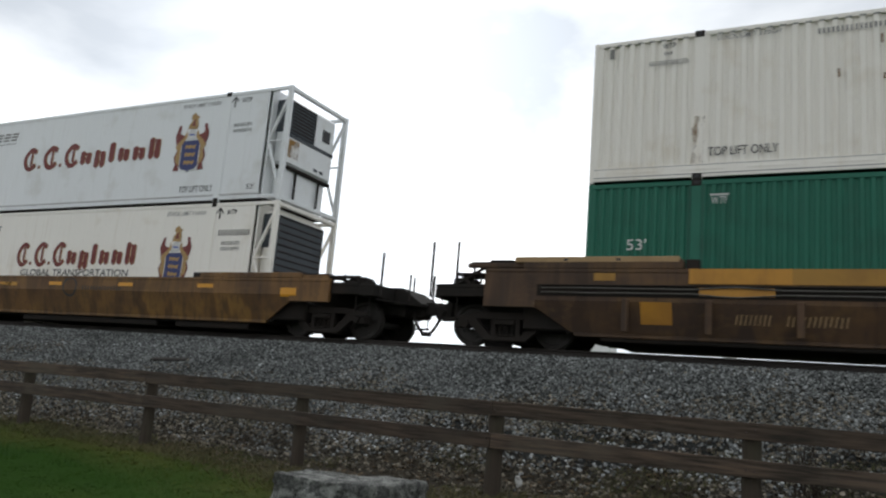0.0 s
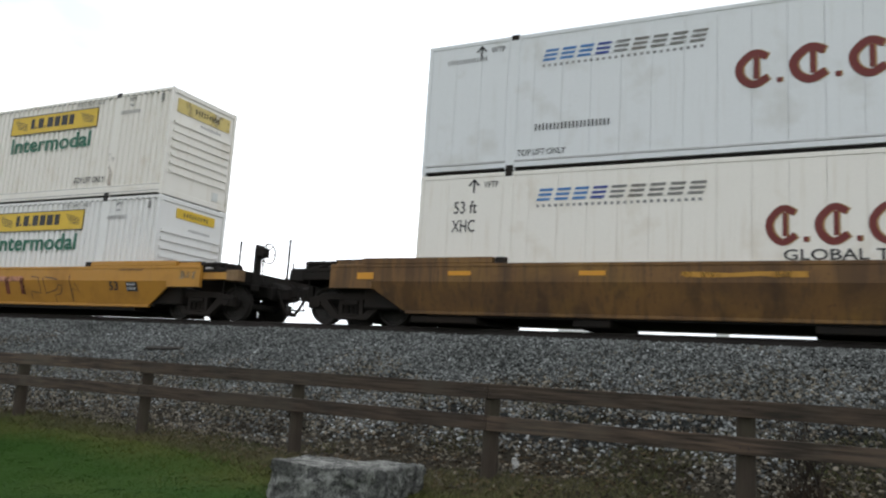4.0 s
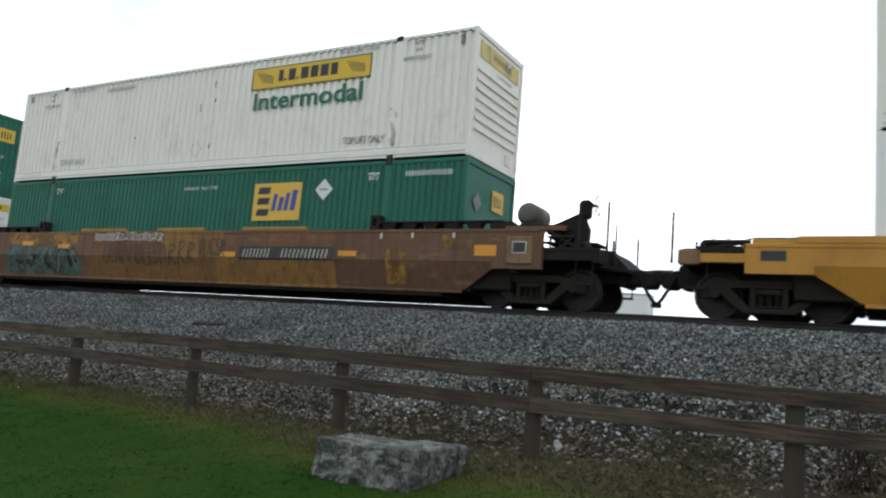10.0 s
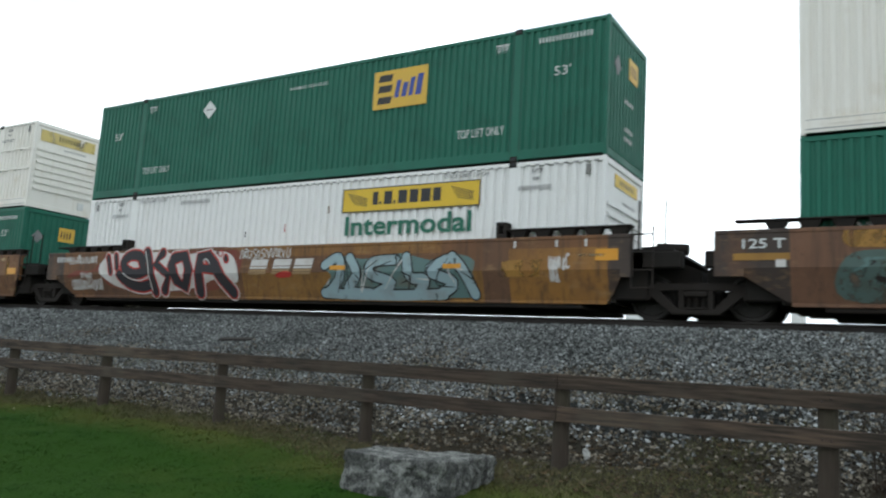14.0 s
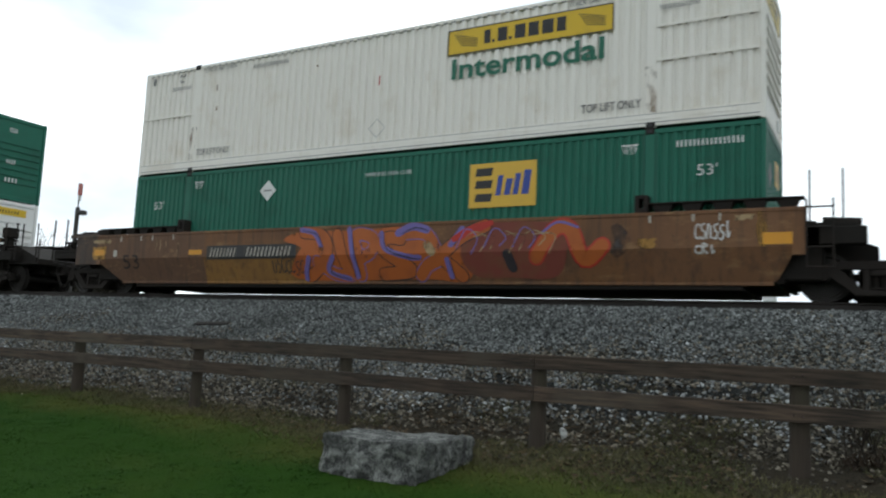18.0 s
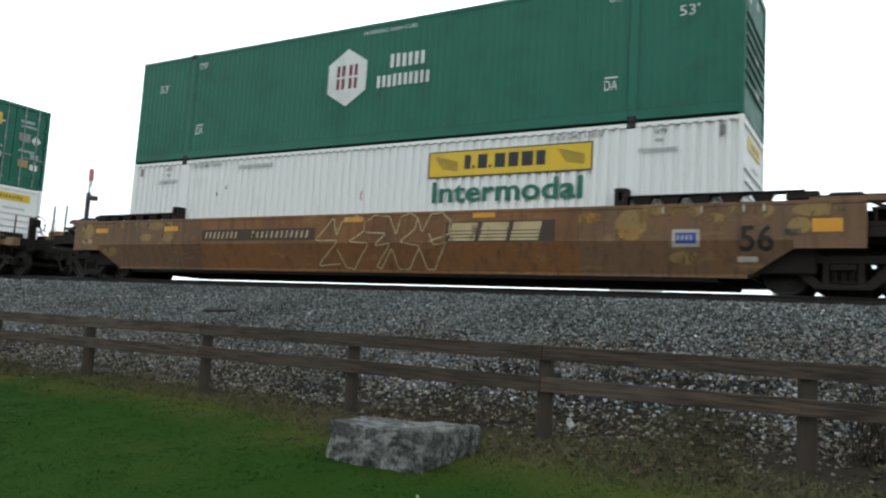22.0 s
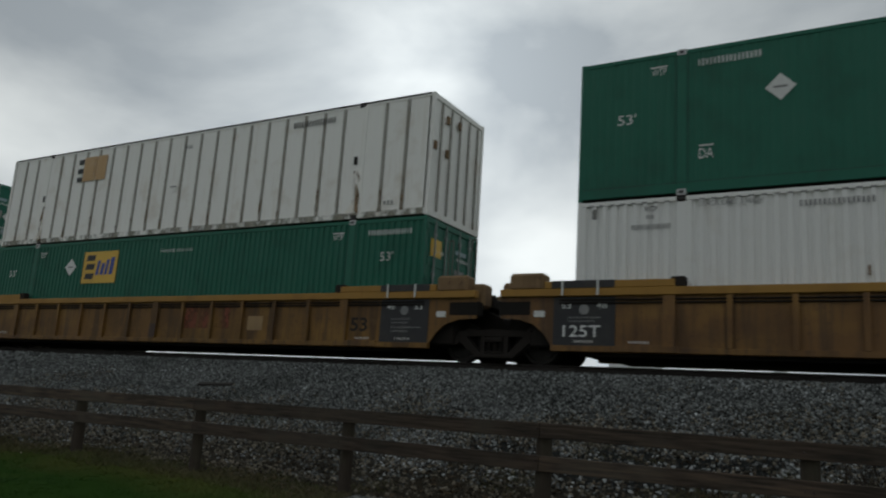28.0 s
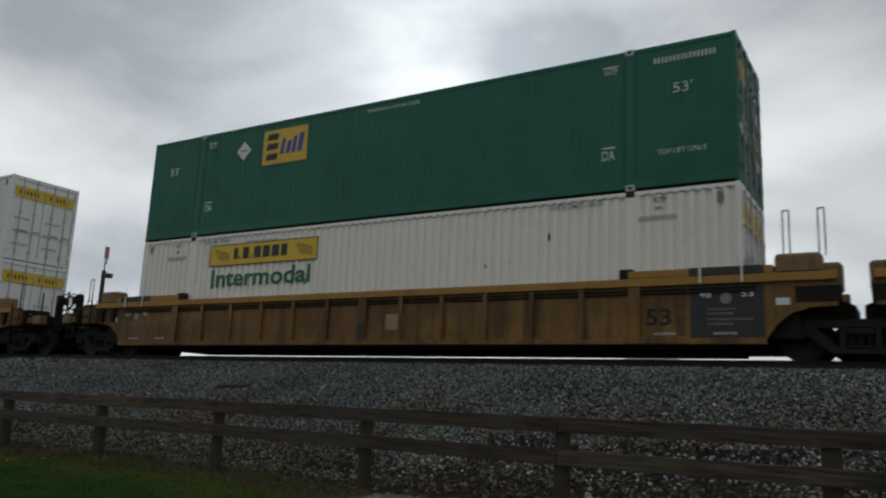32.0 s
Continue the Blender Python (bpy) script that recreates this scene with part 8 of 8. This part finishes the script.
    for j, pts in enumerate(([(-5.79, 1.00), (-5.52, 0.85), (-5.10, 0.80), (-4.72, 0.90)], [(-4.92, 1.60), (-4.75, 1.15), (-4.64, 0.52)], [(-2.60, 1.30), (-2.48, 1.34), (-2.36, 1.22)], [(-2.09, 1.50), (-1.98, 1.55), (-1.90, 1.47), (-1.98, 1.40), (-2.09, 1.50)])):
        stroke(e, "graffiti_line", pts, 0.035, G_WHITE if j != 3 else G_RED, YP - 0.020 - 0.0004 * j)
    scribble(e, rnd, -8.3, -7.0, 1.28, 1.52, G_WHITE, 11, 0.03)
    scribble(e, rnd, -8.2, -6.75, 0.52, 0.86, G_WHITE, 14, 0.032)
    scribble(e, rnd, -7.75, -7.2, 0.86, 1.04, G_WHITE, 6, 0.028)
    scribble(e, rnd, -1.3, 0.4, 1.30, 1.58, G_WHITE, 12, 0.03)
    for k, x in enumerate((-0.98, -0.22, 0.46)):
        for z0, z1 in ((0.93, 0.98), (1.00, 1.05), (1.07, 1.12), (1.14, 1.30)):
            part("emblem_mark", prism(bmesh.new(), [(x + 0.25 * (z0 - 0.9), z0), (x + 0.56 + 0.25 * (z0 - 0.9), z0), (x + 0.56 + 0.25 * (z1 - 0.9), z1), (x + 0.25 * (z1 - 0.9), z1)], YP - 0.007, YP - 0.003), FADED if z1 < 1.1 else G_WHITE, e)
    blob(e, "graffiti_ground", [(-0.1, 0.90), (0.15, 1.00), (0.42, 0.98), (0.40, 0.88), (0.1, 0.85)], G_RED, YP - 0.010)
    blob(e, "graffiti_ground", [(1.36, 0.46), (1.65, 0.86), (1.46, 1.10), (1.85, 1.34), (2.51, 1.26), (3.28, 1.36), (3.73, 1.35), (4.32, 1.21), (4.87, 1.34), (5.42, 1.17), (5.30, 0.73), (5.44, 0.45), (3.51, 0.42)], G_TEAL, YP - 0.003)
    for j, pts in enumerate(([(1.46, 1.13), (1.86, 1.30), (1.90, 0.86), (1.52, 0.50)], [(2.18, 1.29), (2.38, 0.92), (2.10, 0.56), (2.74, 0.50)], [(3.44, 1.23), (2.83, 1.18), (2.78, 0.92), (3.33, 0.73), (2.89, 0.50)],
                             [(3.73, 1.28), (3.84, 0.85), (4.21, 0.79), (3.95, 0.47)], [(4.74, 1.21), (4.34, 0.97), (4.91, 0.73), (4.52, 0.47)], [(4.88, 1.27), (5.17, 0.96), (5.40, 0.50)], [(1.40, 0.50), (2.27, 0.47), (3.51, 0.46), (4.65, 0.49)])):
        stroke(e, "graffiti_edge", pts, 0.28, STEEL, YP - 0.006 - 0.0004 * j)
        stroke(e, "graffiti_fill", pts, 0.215, G_PALE, YP - 0.010 - 0.0004 * j)
    for k in range(14):
        stroke(e, "graffiti_line", curve_pts(rnd, 1.5 + 0.27 * k, 2.0 + 0.27 * k, 0.5, 1.25, 3, 1), 0.03, STEEL if k % 3 else G_WHITE, YP - 0.0145 - 0.0003 * k, taper=True)
    for u in (1.85, 4.89):
        plate(e, u - 0.22, u + 0.22, 1.02, 1.12, REFLECT, "reflector", YP - 0.022)
    plate(e, 6.07, 6.9, 0.84, 1.19, CHORD)
    plate(e, 8.02, 8.46, 1.14, 1.36, REFLECT, "reflector")
    scribble(e, rnd, 7.08, 7.52, 0.95, 1.28, G_WHITE, 5, 0.03)
    scribble(e, rnd, 7.1, 7.3, 0.72, 1.2, G_WHITE, 3, 0.025)
    plate(e, 7.6, 8.2, 1.22, 1.27, FADED)
    for u in (6.3, 7.2, 7.8):
        plate(e, u, u + 0.05, 1.42, 1.56, G_WHITE, "tie_mark")
    bars(e, -8.95, 1.34, 0.7, 0.16, 4, WHITEINK, YP - 0.004, rnd)
    hug(e)
    roll(e, "E", 0)
    f = smooth_car(PANELS_F, 1.62, 12.1, None, "rusty brown articulated well car with orange and violet graffiti", tall=0.16)
    cut_ends(f, (1,))
    car_mark(f, rnd, -4.78, -2.15, 0.96, 1.20, dark=BLACKP)
    blob(f, "graffiti_ground", [(-2.06, 0.45), (-1.83, 1.10), (-2.41, 1.33), (-1.85, 1.52), (-0.37, 1.50), (0.87, 1.55), (1.57, 1.48), (1.81, 1.04), (2.45, 1.38), (2.90, 1.58), (2.46, 0.45), (1.38, 0.44)], G_ORANGE, YP - 0.003)
    letters = ([(-1.82, 1.50), (-1.26, 1.40), (-1.10, 1.01), (-1.44, 0.63), (-1.66, 0.50)], [(-1.41, 0.82), (-0.96, 0.56), (-0.54, 0.50)], [(-0.86, 1.42), (-0.70, 0.96), (-0.54, 0.54)],
               [(-0.23, 0.52), (-0.28, 0.96), (-0.34, 1.40), (0.12, 1.32), (0.09, 1.02), (-0.31, 0.86)], [(0.86, 1.28), (0.49, 1.31), (0.38, 1.09), (0.78, 0.81), (1.09, 0.61), (0.38, 0.54)],
               [(0.93, 1.40), (1.46, 1.38), (1.72, 1.04), (1.87, 0.89), (1.51, 0.72), (1.32, 0.52)], [(2.85, 1.50), (2.41, 1.33), (2.14, 1.15), (1.87, 0.89), (2.13, 0.64), (2.30, 0.50)])
    for j, pts in enumerate(letters):
        stroke(f, "graffiti_edge", pts, 0.31, G_PURPLE if j % 2 else G_BLACK, YP - 0.006 - 0.0004 * j)
        stroke(f, "graffiti_letter", pts, 0.265, G_ORANGE, YP - 0.0095 - 0.0004 * j)
    for j, pts in enumerate(([(-1.88, 1.56), (-1.50, 1.47), (-1.30, 1.18)], [(-1.64, 0.91), (-1.76, 0.63), (-1.77, 0.44)], [(-0.52, 1.54), (-0.41, 0.96), (-0.31, 0.50)], [(0.34, 1.42), (0.46, 1.08), (1.02, 0.90), (1.31, 0.88)],
                             [(0.78, 1.41), (1.13, 1.54), (1.48, 1.46)], [(2.32, 1.46), (2.07, 1.13)], [(1.97, 0.83), (2.05, 0.49)], [(-0.96, 0.92), (-1.10, 0.61), (-0.54, 0.44)])):
        stroke(f, "graffiti_line", pts, 0.12 if j != 4 else 0.17, G_PURPLE, YP - 0.0135 - 0.0004 * j)
        stroke(f, "graffiti_line", [(p[0] + 0.07, p[1] - 0.03) for p in pts], 0.026, G_BLACK, YP - 0.0175 - 0.0003 * j, taper=True)
    blob(f, "graffiti_ground", [(2.51, 1.50), (3.2, 1.56), (3.89, 1.55), (4.56, 1.39), (4.40, 0.52), (3.4, 0.47), (2.61, 0.50), (2.3, 0.9)], FADED_RED, YP - 0.0045)
    stroke(f, "graffiti_letter", [(2.10, 1.22), (2.55, 1.42), (3.02, 1.56)], 0.20, G_RED, YP - 0.019, taper=True)
    stroke(f, "graffiti_edge", [(3.95, 0.85), (4.33, 1.38), (4.66, 1.36), (4.92, 0.80), (5.28, 1.05)], 0.33, G_RED, YP - 0.0085)
    stroke(f, "graffiti_letter", [(3.95, 0.85), (4.33, 1.38), (4.66, 1.36), (4.92, 0.80), (5.28, 1.05)], 0.26, G_ORANGE, YP - 0.012)
    stroke(f, "graffiti_line", [(4.05, 1.30), (4.40, 1.52), (4.82, 1.40)], 0.05, G_PURPLE, YP - 0.0165)
    stroke(f, "graffiti_line", [(5.50, 1.43), (5.66, 1.1), (5.47, 0.86)], 0.30, SMEAR, YP - 0.006, taper=True)
    for j, pts in enumerate(([(3.34, 0.92), (3.44, 0.66)], [(1.50, 1.14), (1.62, 1.0)])):
        stroke(f, "graffiti_line", pts, 0.20, G_BLACK if j == 0 else PATCHPALE, YP - 0.018)
    for j in range(9):
        x = 2.2 + 0.21 * j
        stroke(f, "graffiti_line", [(x, 1.05 + 0.3 * math.sin(j * 2.1) ** 2), (x + 0.22, 1.44 - 0.06 * (j % 3)), (x + 0.48, 1.25), (x + 0.34, 0.92 + 0.05 * (j % 4))], 0.024, PATCHPALE if j % 3 else G_PURPLE, YP - 0.0195 - 0.0003 * j)
    scribble(f, rnd, -2.75, -1.8, 0.52, 0.92, BLACKP, 7, 0.026)
    scribble(f, rnd, 6.94, 7.55, 1.1, 1.42, G_WHITE, 6, 0.03)
    scribble(f, rnd, 6.94, 7.3, 0.86, 1.05, G_WHITE, 3, 0.03)
    lettering(f, "53", -8.02, 0.70, 0.62, 0.37, STENCIL, YP - 0.006, 0.0)
    tapes(f, [(-5.3, 1.10)], None, 0.45, 0.12)
    plate(f, -9.27, -8.72, 0.95, 1.32, CHORD)
    tapes(f, [(-9.0, 1.15)], None, 0.42, 0.16)
    tapes(f, [(8.28, 1.11)], None, 0.46, 0.20)
    plate(f, -8.41, -8.27, 1.03, 1.20, PALESTENCIL)
    plate(f, -9.28, -8.58, 1.40, 1.50, FADED)
    plate(f, 5.94, 6.25, 0.97, 1.16, CHORD)
    plate(f, 7.62, 7.92, 1.43, 1.53, FADED)
    plate(f, 7.97, 8.13, 0.98, 1.58, CHORD)
    for u in (-8.16, -7.37, -6.93, -6.15, 6.13, 6.89, 7.34):
        plate(f, u, u + 0.045, 1.44, 1.57, PALESTENCIL, "tie_mark", YP - 0.003)
    for j, u in enumerate((-6.75, -6.6, -6.4, -5.95)):
        stroke(f, "paint_run", [(u, 1.50 - 0.05 * j), (u + 0.02, 1.30), (u - 0.01, 1.18 - 0.04 * j)], 0.03, PATCHPALE, YP - 0.002, taper=True)
    hug(f)
    roll(f, "F", 0)
    # G: brown car with graffiti outlines
    g = smooth_car(PANELS_G, 1.62, 12.15, 12.15, "brown well car with pale outline graffiti", tall=0.16, low=0.262, sloped=True)
    car_mark(g, rnd, -4.72, -1.3, 1.10, 1.28, dark=PLUMPATCH, ink=TTXTAN)
    for j, pts in enumerate(([(-0.49, 0.51), (-1.09, 0.48), (-0.52, 1.01), (-1.11, 1.05), (-0.66, 1.52), (-0.53, 1.16), (-0.39, 1.45), (-0.00, 1.58), (0.22, 1.46), (0.21, 1.23), (-0.14, 1.01), (0.33, 0.94), (-0.10, 0.41), (-0.32, 0.44), (-0.52, 0.83)],
                             [(0.28, 1.20), (0.78, 1.17), (0.54, 0.92), (0.91, 0.94), (0.53, 0.47), (0.63, 0.42), (0.95, 0.83), (1.10, 0.42), (1.36, 0.42), (1.66, 0.88), (1.21, 0.99), (1.55, 1.27), (1.60, 1.50), (1.41, 1.60), (1.18, 1.52), (1.08, 1.16), (0.88, 1.53), (0.50, 1.58), (0.30, 1.46)],
                             [(1.67, 0.83), (1.82, 0.42), (1.99, 0.42), (2.31, 0.95), (2.03, 0.93), (1.90, 1.17)], [(1.91, 0.99), (2.38, 1.14), (2.41, 1.41), (2.20, 1.59), (1.94, 1.56), (1.73, 1.21), (1.60, 1.50)])):
        line = [Vector(p) for p in pts]
        stroke(g, "graffiti_outline", [q for p0, p1 in zip(line[:-1], line[1:]) for q in (p0, p0.lerp(p1, 0.5))] + [line[-1]], 0.026, TTXTAN, YP - 0.02 - 0.0004 * j)
    plate(g, 2.3, 4.72, 0.98, 1.40, PLUMPATCH, "emblem_ground")
    for x in (2.38, 3.08, 3.78):
        for z0, z1 in ((1.00, 1.05), (1.07, 1.12), (1.14, 1.19), (1.21, 1.37)):
            part("emblem_mark", prism(bmesh.new(), [(x + 0.2 * (z0 - 1), z0), (x + 0.60 + 0.2 * (z0 - 1), z0), (x + 0.60 + 0.2 * (z1 - 1), z1), (x + 0.2 * (z1 - 1), z1)], YP - 0.008, YP - 0.0045), TTXTAN, g)
    for x0, x1, z0, z1 in ((-9.68, -9.15, 1.14, 1.57), (-8.13, -7.87, 1.41, 1.58), (-7.42, -7.09, 1.44, 1.58), (-6.9, -6.29, 1.36, 1.57), (-7.18, -6.68, 1.06, 1.25), (-6.32, -5.89, 1.05, 1.36), (-8.71, -8.2, 0.68, 0.93), (-6.25, -5.9, 1.42, 1.56),
                           (5.92, 6.48, 0.98, 1.54), (6.38, 7.04, 1.40, 1.60), (7.18, 7.47, 1.39, 1.60), (7.92, 8.26, 1.40, 1.60), (8.31, 8.62, 1.36, 1.60), (8.92, 9.66, 1.36, 1.58), (8.85, 9.2, 1.08, 1.34), (7.47, 7.90, 1.20, 1.44), (6.9, 7.47, 0.56, 0.78)):
        w, h = (x1 - x0) / 2, (z1 - z0) / 2
        blob(g, "paint_patch", [((x0 + x1) / 2 + w * math.cos(a) * 1.05, (z0 + z1) / 2 + h * math.sin(a) * 1.05) for a in np.linspace(0.4, 6.0, 7)], OCHREPATCH, YP - 0.003)
    plate(g, -9.66, -9.2, 1.0, 1.13, PATCHPALE)
    for u, z in ((-8.8, 1.36), (-6.0, 1.38), (-0.1, 1.50), (3.17, 1.53)):
        tapes(g, [(u, z)], None, 0.5, 0.12)
    plate(g, 9.21, 9.66, 1.10, 1.32, REFLECT, "reflector")
    for u, z, w, h in ((5.92, 1.0, 0.5, 0.26), (5.2, 1.3, 0.4, 0.2)):
        plate(g, u, u + w, z, z + h, CHORD)
    plate(g, 6.95, 7.43, 0.86, 1.17, PALESTENCIL, "stencil_panel")
    plate(g, 7.01, 7.37, 0.92, 1.11, BLUEINK, "stencil_panel", YP - 0.005)
    bars(g, 7.04, 0.97, 0.30, 0.10, 3, PALESTENCIL, YP - 0.010, rnd)
    plate(g, 8.05, 8.37, 0.61, 0.70, PALESTENCIL)
    for u in (6.76, 7.43, 8.13, 8.45):
        plate(g, u, u + 0.04, 1.46, 1.58, PALESTENCIL, "tie_mark", YP - 0.006)
    lettering(g, "56", 8.09, 0.78, 0.54, 0.45, STENCIL, YP - 0.006, 0.02)
    plate(g, 8.8, 9.05, 1.05, 1.16, BLACKP)
    hug(g)
    roll(g, "G", 0)
    # H, I, J, K: ribbed cars
    for unit, lf, rt, sd in (("H", None, 12.1, 1), ("I", None, None, 2), ("J", 11.7, None, 3), ("K", None, 11.7, 4)):
        roll(ribbed_car(lf, rt, "ochre-brown ribbed well car with black stencil panels", sd), unit, 0)
    # boxes
    roll(white_container(mat=CREAM, faded=True, seed=1, label="aged white ribbed container stacked over a green one"), "A", UPPER)
    roll(green_container(seed=2, lean53=1.60, label="green ribbed container low in a brown well car"), "A", LOWER)
    roll(reefer_container(True, 3, "smooth white refrigerated container with red marks and crest"), "B", UPPER)
    roll(reefer_container(False, 4, "yellowed white refrigerated container in a brown well car"), "B", LOWER)
    roll(white_container(mat=CREAM, faded=True, seed=5, label="aged white ribbed container with yellow panel, stacked on top"), "C", UPPER)
    roll(white_container(seed=6, label="clean white ribbed container in a yellow well car"), "C", LOWER)
    roll(white_container(mat=CREAM, seed=7, label="aged white ribbed container over a green one"), "D", UPPER)
    roll(green_container((2.12, 2.02), False, "plain", (4.29, 2.28), seed=8, lean53=1.25, label="green ribbed container with orange logo and white placard"), "D", LOWER)
    roll(green_container((2.30, 2.02), False, "upright", (-3.30, 2.25), seed=9, lean53=1.75, label="green ribbed container stacked over a white one"), "E", UPPER)
    roll(white_container(seed=10, label="clean white ribbed container in a graffiti-covered well car"), "E", LOWER)
    roll(white_container(mat=CREAM, seed=11, label="aged white ribbed container with patched side sheets"), "F", UPPER)
    roll(green_container((2.30, 2.02), False, "upright", (-3.28, 2.25), seed=12, lean53=1.95, label="green ribbed container above orange graffiti"), "F", LOWER)
    roll(hexagon_container(13, "green ribbed container with white hexagon logo"), "G", UPPER)
    roll(white_container(seed=14, label="clean white ribbed container in a brown well car"), "G", LOWER)
    roll(green_container((-0.68, 1.58), True, "", (-4.32, 1.87), da=True, code_left=True, wtp=6.5, seed=15, lean53=1.5, label="green container with doors, orange logo and placard"), "H", UPPER)
    roll(white_container(seed=16, label="clean white ribbed container in a ribbed well car"), "H", LOWER)
    roll(sheet_container(17, "white flat-sheet container with grey posts and peeled logo"), "I", UPPER)
    roll(green_container((-3.65, 2.08), True, "", (-4.24, 2.12), seed=18, lean53=1.9, lifts=False, label="green container with doors in a ribbed well car"), "I", LOWER)
    roll(green_container((-3.75, 2.18), True, "", (-4.45, 2.22), da=True, seed=19, lean53=1.85, label="green container with doors stacked over a white one"), "J", UPPER)
    roll(white_container(True, True, mat=CREAM, seed=20, label="white ribbed container with doors in a ribbed well car"), "J", LOWER)
    roll(white_container(True, True, seed=21, label="white container with barred doors, stacked on top"), "K", UPPER)
    roll(white_container(True, True, seed=22, label="white container with barred doors in a well car"), "K", LOWER)


def motions():
    """The train rolls past and its wheels turn."""
    for thing, place, z in ROLLING:
        walk(thing, [(t, pose(travel(t) + place, YC, Z0 + z)) for t in TIMES])
    steps = [i / 15 for i in range(int(32 * 15) + 1)]
    ways = [travel(t) for t in steps]
    for ws, u, z in SPIN:
        walk(ws, [(t, Matrix.LocRotScale((u, 0, z), Euler((0, (w - ways[0]) / WHEEL_R, 0)), None)) for t, w in zip(steps, ways)])


build_ground()
build_track()
build_fence()
build_boulder()
build_shrub()
build_rag_and_plank()
build_distance()
build_train()
build_ballast()
build_grass()
leaf_litter()
motions()
